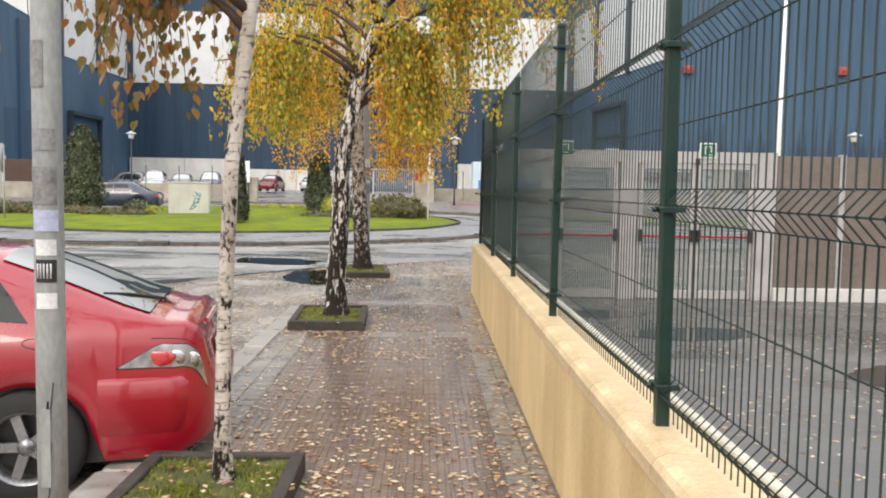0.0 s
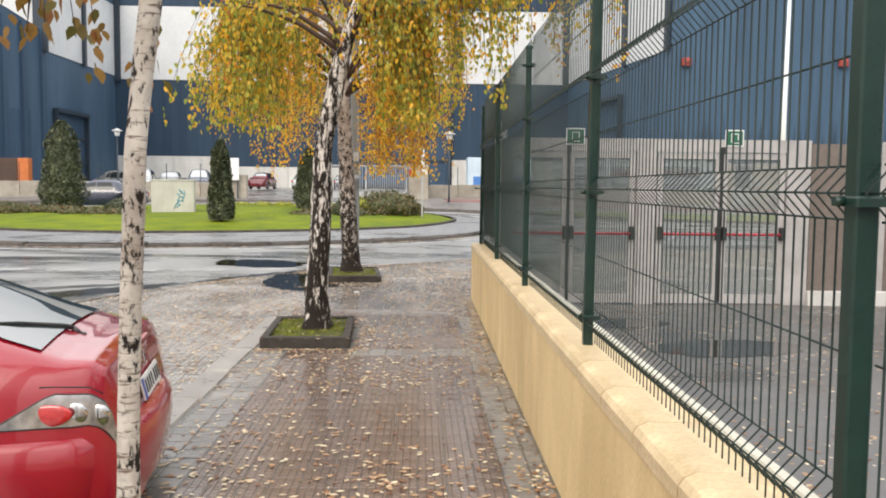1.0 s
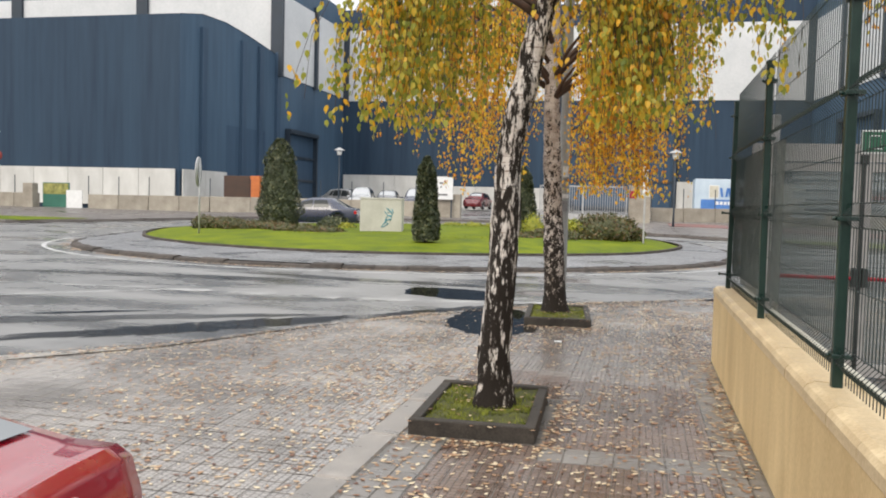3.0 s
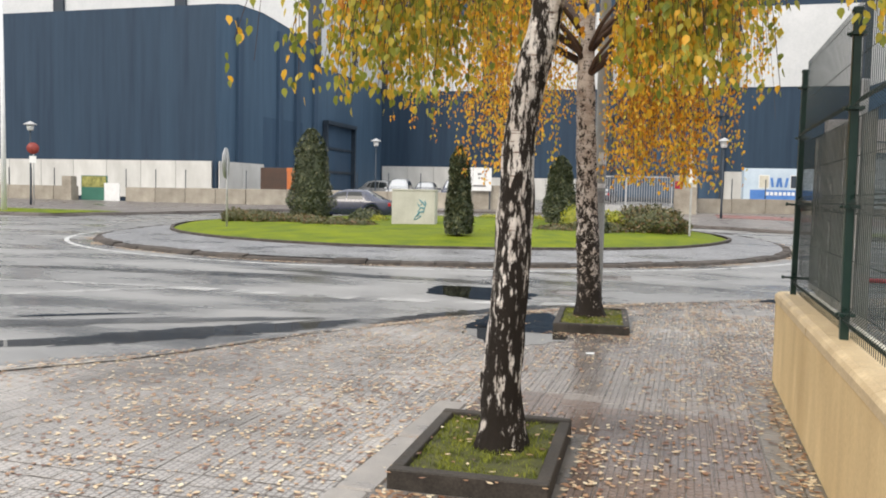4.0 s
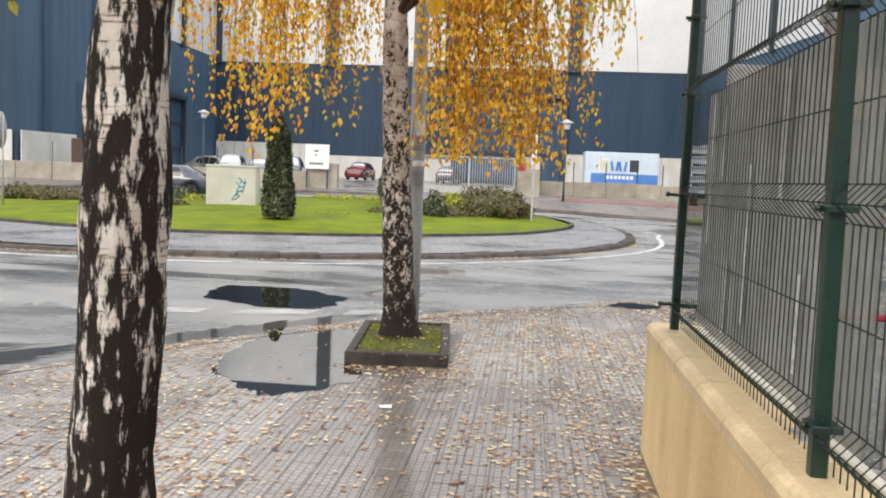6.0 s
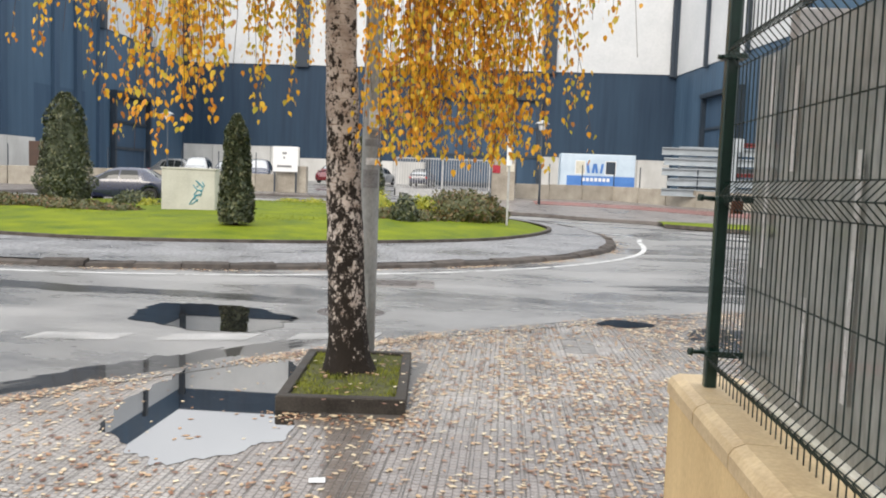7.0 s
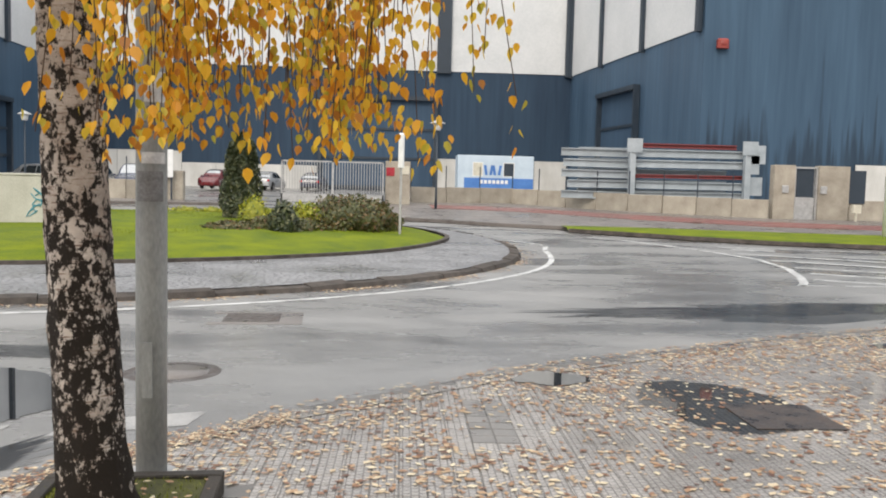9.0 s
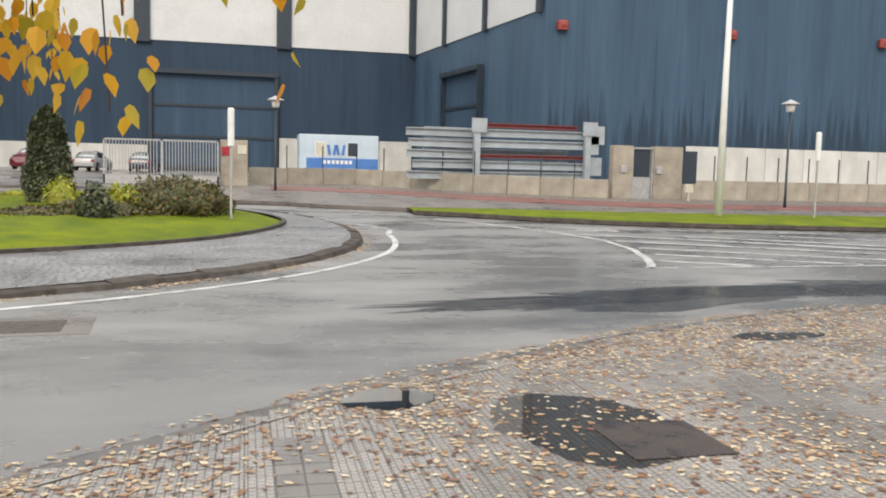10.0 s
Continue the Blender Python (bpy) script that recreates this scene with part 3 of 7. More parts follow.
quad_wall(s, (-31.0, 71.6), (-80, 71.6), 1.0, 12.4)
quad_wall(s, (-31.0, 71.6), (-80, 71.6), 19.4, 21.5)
# paler cladding, with light painted into the walls' colour
part("wall", s, CLAD_LIT_SIDE, tall)
s = Shape()
s.slab([(-80, 71.6), (-31.2, 71.6), (-31.2, 140), (-80, 140)], 21.15, 21.6)
part("roof", s, TRIM_BLUE, tall)
bays(tall, (-31.0, 88.0), (-31.0, 71.6), 12.4, 19.4, [0.0, 0.5, 1.0], 0.5)
big_door(tall, (-30.96, 79.6), (-30.96, 73.5), 1.2, 7.5)
bays(tall, (-31.0, 71.6), (-80, 71.6), 12.4, 19.4, [0.0, 0.266, 0.532, 0.8, 1.0], 1.1)

# ---- street furniture of the near pavement ----
def kerb_run():
    kerb = thing("kerb", "row of worn granite kerb stones beside the parking bay", "kerb", kind="structure")
    y = -6.0
    while y < KERB_END:
        n = random.uniform(0.85, 1.05)
        s = Shape()
        s.box(KERB_X0, KERB_X1, y, y + n - 0.026, -0.15, 0.012, c=0.016)
        part("kerb_stone", s, KERB, kerb, at=pose(random.uniform(-0.008, 0.008), 0, random.uniform(-0.004, 0.004), 0, 0, random.uniform(-0.05, 0.05)))
        y += n


kerb_run()


def fold_offset(z, folds, depth=0.05, half=0.055):
    """How far a wire bows out at a height."""
    for f in folds:
        if abs(z - f) < half:
            return depth * (1 - abs(z - f) / half)
    return 0.0


POST_X = 0.845
POSTS = [12.85, 10.45, 7.98, 5.46, 2.9, 0.38, -2.14, -4.66]
PANEL_Z0, PANEL_Z1, FOLDS = 0.795, 2.74, (0.90, 1.56, 2.12)


def fence_post_mesh_parts(at):
    post = thing("fence_post", "dark green powder-coated square steel fence post with clamps", "fence post", at, "boundary fence posts")
    s = Shape()
    s.box(-0.024, 0.024, -0.024, 0.024, 0.0, 1.88, c=0.005)
    part("shaft", s, GREEN, post)
    s = Shape()
    s.box(-0.03, 0.03, -0.03, 0.03, 1.875, 1.90, c=0.008)
    part("cap", s, GREEN, post)
    for z in (0.14, 0.76, 1.32, 1.74):
        s = Shape()
        s.box(-0.036, 0.05, -0.05, 0.05, z, z + 0.02, c=0.004)
        s.tube([(-0.034, 0.0, z + 0.01), (-0.055, 0.0, z + 0.01)], 0.010, 6)
        part("clamp", s, GREEN, post)
    return post


first_post = fence_post_mesh_parts(pose(POST_X, POSTS[0], WALL_H, 0, 0.4, 0))
for y in POSTS[1:]:
    copy_thing(first_post, pose(POST_X, y, WALL_H, random.uniform(-0.4, 0.4), random.uniform(-0.4, 0.4), 0))


for z in (0.15, 0.77):
    s = Shape()
    s.tube([(-0.03, -0.02, z), (-0.10, -0.035, z + 0.004)], 0.009, 8)
    s.tube([(-0.085, -0.032, z + 0.003), (-0.10, -0.035, z + 0.004)], 0.016, 6)
    s.box(-0.03, 0.11, -0.055, -0.03, z - 0.012, z + 0.012, c=0.003)
    part("clamp_bolt", s, GREEN, first_post)
RUST = material("rusty_iron", (0.10, 0.035, 0.018), (0.22, 0.09, 0.05), rough=0.75, scale=20, fine=120, bump=0.3)
lock = thing("padlock", "rusty padlock hanging on the fence post clamp", "padlock", pose(POST_X + 0.045, POSTS[0] - 0.075, 1.49))
s = Shape()
s.box(-0.022, 0.022, -0.011, 0.011, 0.0, 0.05, c=0.005)
part("body", s, RUST, lock)
s = Shape()
s.tube([(0.014 * math.cos(a), 0, 0.05 + 0.034 * math.sin(a)) for a in np.linspace(0, math.pi, 10)], 0.0035, 6)
part("shackle", s, STEEL, lock)


def fence_panel(y0, y1):
    """A welded wire panel from y0 up to y1, just behind its posts."""
    panel = thing("mesh_fence", "dark green folded welded-wire mesh fence panel on the wall", "fence", pose(POST_X + 0.028, y0, 0), "boundary mesh fences")
    zs = [PANEL_Z0]
    for f in FOLDS:
        zs += [f - 0.055, f, f + 0.055]
    zs = sorted(z for z in zs + [PANEL_Z1] if z >= PANEL_Z0)
    s = Shape()
    s.tube([(-fold_offset(z, FOLDS), 0, z) for z in zs], 0.0027, 5, smooth=True)
    me = s.mesh("upright_wire", WIRE)
    n = round((y1 - y0) / 0.05)
    for k in range(1, n):
        part("upright_wire", me, None, panel, at=pose(0, (y1 - y0) * k / n, 0))
    rows = []
    for f in FOLDS:
        rows += [f - 0.055, f, f + 0.055]
    rows += [1.23, 1.84, 2.42, 2.70]
    s = Shape()
    s.tube([(0.006, 0.01, 0), (0.006, y1 - y0 - 0.01, 0)], 0.0029, 5)
    row_mesh = s.mesh("cross_wire", WIRE)
    for z in rows:
        part("cross_wire", row_mesh, None, panel, at=pose(-fold_offset(z, FOLDS), 0, z))
    return panel


for a, b in zip(POSTS[1:], POSTS[:-1]):
    fence_panel(a, b)

# pale base rail on the wall behind the mesh
s = Shape()
s.box(0.955, 0.995, -6, 12.8, WALL_H + 0.004, WALL_H + 0.035, c=0.006)
CREAM = material("cream_rail_paint", (0.50, 0.47, 0.38), (0.66, 0.63, 0.53), rough=0.6, scale=4, fine=60, bump=0.1)
solid("base_rail", s, CREAM, "weathered cream-painted rail along the foot of the fence", "rail")

# dull translucent sheet tied behind the last panel
SHEET = seen_through(material("dull_plastic_sheet", (0.17, 0.18, 0.165), (0.44, 0.45, 0.42), rough=0.4, scale=2.0, fine=30, bump=0.05, stretch=(1, 1.4, 0.4)), 0.14)
sheet = thing("plastic_sheet", "grimy translucent plastic sheet tied behind the wire fence", "sheet")
s = Shape()
cols = [10.42 + 0.06 * k for k in range(41)]
vs = [(0.955 + 0.006 * math.sin(y * 5.1) + 0.003 * math.sin(y * 11 + 1), y, z) for z in (0.84, 1.2, 1.6, 1.95, 2.1) for y in cols]
nc = len(cols)
s.add(vs, [(j * nc + i, j * nc + i + 1, (j + 1) * nc + i + 1, (j + 1) * nc + i) for j in range(4) for i in range(nc - 1)], smooth=True)
part("sheet", s, SHEET, sheet)
TAPE = material("clear_tape", (0.55, 0.55, 0.54), (0.72, 0.72, 0.71), rough=0.3, scale=5, fine=40, bump=0.1)
for y, z0, z1 in ((12.55, 1.3, 2.08), (12.1, 0.9, 1.25), (11.75, 1.0, 1.7), (11.3, 1.55, 2.05), (11.0, 0.95, 1.3), (10.75, 1.2, 1.9), (12.3, 1.65, 2.0)):
    s = Shape()
    s.box(0.934, 0.938, y, y + 0.035, z0, z1)
    part("tape_strip", s, TAPE, sheet)
upright = thing("steel_post", "galvanised steel upright fixed beside the fence post", "post", pose(0.915, 10.80, WALL_H))
s = Shape()
s.box(0, 0.06, 0, 0.10, 0, 1.545, c=0.008)
part("shaft", s, STEEL, upright)
for z in (0.12, 0.76, 1.36):
    s = Shape()
    s.box(-0.012, 0.0, -0.015, 0.115, z, z + 0.04, c=0.004)
    s.tube([(-0.012, 0.05, z + 0.02), (-0.022, 0.05, z + 0.02)], 0.011, 6)
    part("bracket", s, STEEL, upright)
s = Shape()
s.box(-0.01, 0.07, -0.02, 0.12, 0, 0.012, c=0.002)
part("foot_plate", s, STEEL, upright)

# ---- glazed emergency-exit screen across the yard ----
SCREEN_Y = 12.55
FRAME = material("grey_aluminium", (0.36, 0.34, 0.33), (0.50, 0.48, 0.47), rough=0.45, scale=3, fine=60, bump=0.05, metal=0.2)
CLEAR = glass("door_glass", (0.66, 0.68, 0.68), 0.03, 0.84)
PANIC_RED = material("red_push_bar", (0.30, 0.016, 0.03), (0.44, 0.03, 0.05), rough=0.35, scale=6, fine=40, bump=0.0)
BLACK = material("black_plastic", (0.012, 0.012, 0.012), (0.03, 0.03, 0.03), rough=0.4, scale=6, fine=60, bump=0.05)
SIGN_GREEN = material("exit_sign_green", (0.01, 0.10, 0.05), (0.015, 0.14, 0.07), rough=0.4, scale=5, fine=40, bump=0.0)
SIGN_WHITE = material("sign_white", (0.70, 0.71, 0.71), (0.82, 0.83, 0.83), rough=0.45, scale=5, fine=40, bump=0.0)
BROWN = material("taupe_steel_panel", (0.13, 0.105, 0.09), (0.19, 0.155, 0.135), rough=0.5, scale=1.2, fine=20, bump=0.05)
PALE = material("pale_footing", (0.45, 0.44, 0.42), (0.6, 0.59, 0.57), rough=0.7, scale=2, fine=60, bump=0.15)


def exit_door(x0, x1):
    """A pair of glazed leaves with red push bars and a lintel sign."""
    door = thing("exit_door", "pair of glazed aluminium emergency doors with red push bars", "door", pose(x0, SCREEN_Y, 0), "emergency exit doors")
    w = x1 - x0
    mid = w / 2
    for a, b in ((0.02, mid - 0.01), (mid + 0.01, w - 0.02)):
        leaf = Shape()
        for u0, u1, z0, z1 in ((a, a + 0.07, 0.02, 2.05), (b - 0.07, b, 0.02, 2.05), (a + 0.07, b - 0.07, 0.02, 0.14), (a + 0.07, b - 0.07, 1.97, 2.05)):
            leaf.box(u0, u1, -0.025, 0.025, z0, z1)
        lf = part("leaf", leaf, FRAME, door)
        g = Shape()
        g.box(a + 0.07, b - 0.07, -0.004, 0.004, 0.14, 1.97)
        pane = part("pane", g, CLEAR, lf)
        pane.visible_shadow = False
        r = Shape()
        r.tube([(a + 0.06, -0.075, 0.96), (b - 0.06, -0.075, 0.96)], 0.018, 8)
        part("push_bar", r, PANIC_RED, lf)
        for u in (a + 0.035, b - 0.035):
            r = Shape()
            r.box(u - 0.03, u + 0.03, -0.095, -0.025, 0.88, 1.06, c=0.01)
            part("latch", r, BLACK, lf)
    s = Shape()
    s.box(mid - 0.02, mid + 0.02, -0.04, -0.026, 0.02, 2.1)
    part("meeting_strip", s, BLACK, door)
    s = Shape()
    s.box(mid - 0.035, mid + 0.035, -0.06, 0.0, 2.04, 2.13, c=0.01)
    part("top_bolt", s, BLACK, door)
    return door


def exit_sign(x):
    sign = thing("exit_sign", "small green emergency exit sign with a white border", "sign", pose(x, SCREEN_Y - 0.05, 2.14), "emergency exit signs")
    s = Shape()
    s.box(-0.125, 0.125, -0.012, 0.0, 0.0, 0.22, c=0.004)
    part("plate", s, SIGN_WHITE, sign)
    s = Shape()
    s.box(-0.108, 0.108, -0.016, -0.0125, 0.016, 0.204)
    part("field", s, SIGN_GREEN, sign)
    s = Shape()
    s.box(-0.02, 0.06, -0.020, -0.0165, 0.04, 0.05)
    s.box(-0.05, -0.04, -0.020, -0.0165, 0.05, 0.17)
    s.box(-0.05, 0.05, -0.020, -0.0165, 0.16, 0.17)
    s.box(0.04, 0.05, -0.020, -0.0165, 0.08, 0.16)
    part("symbol", s, SIGN_WHITE, sign)
    return sign


exit_door(1.07, 2.90)
exit_door(3.17, 4.94)
exit_sign(2.06)
exit_sign(4.20)
screen = thing("screen_frame", "grey aluminium frame of the glazed screen across the yard", "frame")
for a, b in ((0.99, 1.07), (2.90, 3.17), (4.94, 5.26)):
    s = Shape()
    s.box(a, b, SCREEN_Y - 0.05, SCREEN_Y + 0.05, 0.0, 2.23, c=0.006)
    part("upright", s, FRAME, screen)
s = Shape()
s.box(1.07, 2.90, SCREEN_Y - 0.045, SCREEN_Y + 0.045, 2.06, 2.23)
s.box(3.17, 4.94, SCREEN_Y - 0.045, SCREEN_Y + 0.045, 2.06, 2.23)
part("lintel", s, FRAME, screen)
closed = thing("panel_screen", "taupe steel panel fence on a pale concrete footing", "fence")
s = Shape()
s.box(5.26, 16, SCREEN_Y - 0.1, SCREEN_Y + 0.1, 0.0, 0.2, c=0.01)
part("footing", s, PALE, closed)
for k in range(10):
    x = 5.28 + 1.03 * k
    s = Shape()
    s.box(x, x + 0.93, SCREEN_Y - 0.02, SCREEN_Y + 0.02, 0.2, 2.19)
    part("panel", s, BROWN, closed)
    s = Shape()
    s.box(x + 0.935, x + 1.025, SCREEN_Y - 0.05, SCREEN_Y + 0.05, 0.2, 2.22, c=0.006)
    part("upright", s, FRAME, closed)

# yard stretching away behind, closed by a plain hall wall out of sight
s = Shape()
s.box(22, 22.4, -30, 12.5, -0.03, 7)
tagged(part("wall_yard", s, CLAD_LIT_SIDE), "dark blue clad hall wall beyond the yard", "wall", kind="structure")


# ---- planters ----
BOARD = material("dark_wet_kerb_board", (0.024, 0.021, 0.018), (0.072, 0.063, 0.054), rough=0.75, scale=6, fine=70, bump=0.4, wet=0.1, spec=0.25)
BLADE = material("grass_blade", (0.085, 0.115, 0.012), (0.25, 0.26, 0.035), rough=0.7, spec=0.2, scale=9, fine=30, bump=0.0, random_tint=0.25, island=True)


def planter(x0, x1, y0, y1, turn=0.0):
    """A square tree pit edged with dark boards, with turf inside."""
    pit = thing("tree_pit", "square tree pit edged with dark concrete boards and grown with grass", "planter", pose(0, 0, 0), "tree pits")
    w = 0.075
    m = pose(x0, y0, 0, 0, 0, turn)
    bx, by = x1 - x0, y1 - y0
    for a, b, c, d in ((0, bx, 0, w), (0, bx, by - w, by), (0, w, w + 0.003, by - w - 0.003), (bx - w, bx, w + 0.003, by - w - 0.003)):
        s = Shape()
        s.box(a, b, c, d, -0.03, 0.105 + random.uniform(-0.006, 0.006), m=m, c=0.008)
        part("edge_board", s, BOARD, pit)
    s = Shape()
    n = 14
    vs = []
    for j in range(n + 1):
        for i in range(n + 1):
            x, y = w + (bx - 2 * w) * i / n, w + (by - 2 * w) * j / n
            vs.append(m @ Vector((x, y, 0.075 + 0.025 * noise.noise(Vector((x * 5, y * 5, x0))))))
    s.add(vs, [(j * (n + 1) + i, j * (n + 1) + i + 1, (j + 1) * (n + 1) + i + 1, (j + 1) * (n + 1) + i) for j in range(n) for i in range(n)], smooth=True)
    part("turf", s, SOIL, pit)
    s = Shape()
    for k in range(5200):
        x, y = random.uniform(w, bx - w), random.uniform(w, by - w)
        if noise.noise(Vector((x * 4, y * 4, y0))) < -0.12 and random.random() < 0.7:
            continue
        p = m @ Vector((x, y, 0.06))
        h = random.uniform(0.018, 0.05)
        a = random.uniform(0, 6.28)
        d = Vector((math.cos(a), math.sin(a), 0))
        e = Vector((-d.y, d.x, 0)) * 0.003
        lean = d * random.uniform(0.01, 0.05)
        s.add([p - e, p + e, p + lean * 0.4 + e * 0.7 + Vector((0, 0, h * 0.7)), p + lean * 0.4 - e * 0.7 + Vector((0, 0, h * 0.7)), p + lean + Vector((0, 0, h))], [(0, 1, 2, 3), (3, 2, 4)])
    tagged(part("grass", s, BLADE, pit), kind="stuff")
    return pit


planter(-1.52, -0.66, 3.35, 4.66, 0)
planter(-1.53, -0.67, 9.30, 10.62, 2.5)
planter(-1.50, -0.62, 14.85, 16.45, 5.0)


# ---- street poles ----
def tall_pole(x, y, r, label, height=9.0, stickers=()):
    pole = thing("street_lamp", label, "lamp post", pose(x, y, 0))
    s = Shape()
    s.tube([(0, 0, z) for z in (0, 1, 2.5, 5, height)], [r, r, r * 0.97, r * 0.8, r * 0.55], 20)
    part("shaft", s, POLE, pole)
    s = Shape()
    s.tube([(0, 0, 0), (0, 0, 0.02)], [r * 1.7, r * 1.6], 20)
    part("base_plate", s, STEEL, pole)
    s = Shape()
    s.tube([(0, 0, height - 0.05), (-0.4, 0, height + 0.15), (-1.0, 0, height + 0.2)], 0.035, 8)
    arm = part("arm", s, POLE, pole)
    s = Shape()
    s.box(-1.5, -0.95, -0.11, 0.11, height + 0.14, height + 0.26, c=0.03)
    part("lantern", s, POLE, arm)
    s = Shape()
    s.box(-r * 0.3, r * 0.35, -r - 0.006, -r + 0.004, 0.45, 0.75)
    part("service_hatch", s, POLE, pole)
    for z0, z1, a0, a1, ma in stickers:
        s = Shape()
        n = 8
        rr = r * 1.012 + 0.0015
        vs = [(rr * math.sin(radians(a0 + (a1 - a0) * k / n)), -rr * math.cos(radians(a0 + (a1 - a0) * k / n)), z) for z in (z0, z1) for k in range(n + 1)]
        s.add(vs, [(k, k + 1, n + 2 + k, n + 1 + k) for k in range(n)], smooth=True)
        part("sticker", s, ma, pole)
    return pole


POLE = material("dull_zinc_paint", (0.20, 0.21, 0.21), (0.36, 0.37, 0.36), rough=0.5, scale=2.2, fine=60, bump=0.1, stretch=(1, 1, 0.4))
PAPER = material("old_sticker_paper", (0.45, 0.45, 0.46), (0.75, 0.75, 0.74), rough=0.6, scale=14, fine=80, bump=0.1)
GLUE = material("torn_sticker_rest", (0.10, 0.10, 0.10), (0.26, 0.26, 0.27), rough=0.7, scale=9, fine=60, bump=0.2)
LILAC = material("faded_lilac_sticker", (0.28, 0.30, 0.45), (0.45, 0.47, 0.60), rough=0.6, scale=12, fine=60, bump=0.1)
INK = material("black_ink", (0.01, 0.01, 0.012), (0.025, 0.025, 0.03), rough=0.6, scale=8, fine=60, bump=0.0)
near_pole = tall_pole(-1.42, 3.18, 0.054, "grey zinc-painted lamp post covered in stickers and scrawls", stickers=(
    (1.42, 1.50, -40, 60, LILAC), (1.33, 1.39, -30, 50, PAPER), (1.23, 1.315, -30, 50, INK), (1.13, 1.19, -30, 50, PAPER), (1.52, 1.66, -50, 55, GLUE), (1.72, 1.80, -40, 50, GLUE), (1.95, 2.12, -50, 10, GLUE)))
for k, a in enumerate((-20, -8, 4, 16, 28)):
    s = Shape()
    rr = 0.0575
    x, y = rr * math.sin(radians(a)), -rr * math.cos(radians(a))
    s.tube([(x, y, 1.245), (x * 1.0, y, 1.30)], 0.0035, 4)
    part("sticker_bar", s, PAPER, near_pole)
for path in (((-20, 0.62), (10, 0.78), (15, 0.70), (30, 0.85)), ((-5, 0.5), (20, 0.62), (10, 0.42), (-5, 0.36)), ((-10, 0.55), (20, 0.72))):
    s = Shape()
    s.tube([(0.0555 * math.sin(radians(a)), -0.0555 * math.cos(radians(a)), z) for a, z in path], 0.0025, 4)
    part("scrawl", s, INK, near_pole)
tall_pole(-1.20, 16.72, 0.082, "grey lamp post with torn paper stickers beside the birch", stickers=(
    (2.02, 2.18, -10, 70, PAPER), (1.86, 1.92, -30, 60, GLUE), (1.70, 1.76, -20, 70, PAPER), (1.5, 1.66, -40, 60, GLUE), (1.93, 2.0, 0, 70, GLUE)))

# ---- birches ----
def leaf_material(name, stops, through_light=0.35, rough=0.5):
    """Leaves that differ one by one along a row of colours and let some light through."""
    ma = bpy.data.materials.new(name)
    ma.use_nodes = True
    no, li = ma.node_tree.nodes, ma.node_tree.links
    bsdf = no["Principled BSDF"]
    geo = no.new("ShaderNodeNewGeometry")
    ramp = no.new("ShaderNodeValToRGB")
    e = ramp.color_ramp.elements
    while len(e) < len(stops):
        e.new(0.5)
    for el_, (p, c) in zip(e, stops):
        el_.position, el_.color = p, (*c, 1)
    li.new(geo.outputs["Random Per Island"], ramp.inputs[0])
    li.new(ramp.outputs[0], bsdf.inputs["Base Color"])
    bsdf.inputs["Roughness"].default_value = rough
    tr = no.new("ShaderNodeBsdfTranslucent")
    li.new(ramp.outputs[0], tr.inputs[0])
    mx = no.new("ShaderNodeMixShader")
    mx.inputs[0].default_value = through_light
    li.new(bsdf.outputs[0], mx.inputs[1])
    li.new(tr.outputs[0], mx.inputs[2])
    li.new(mx.outputs[0], no["Material Output"].inputs[0])
    return ma


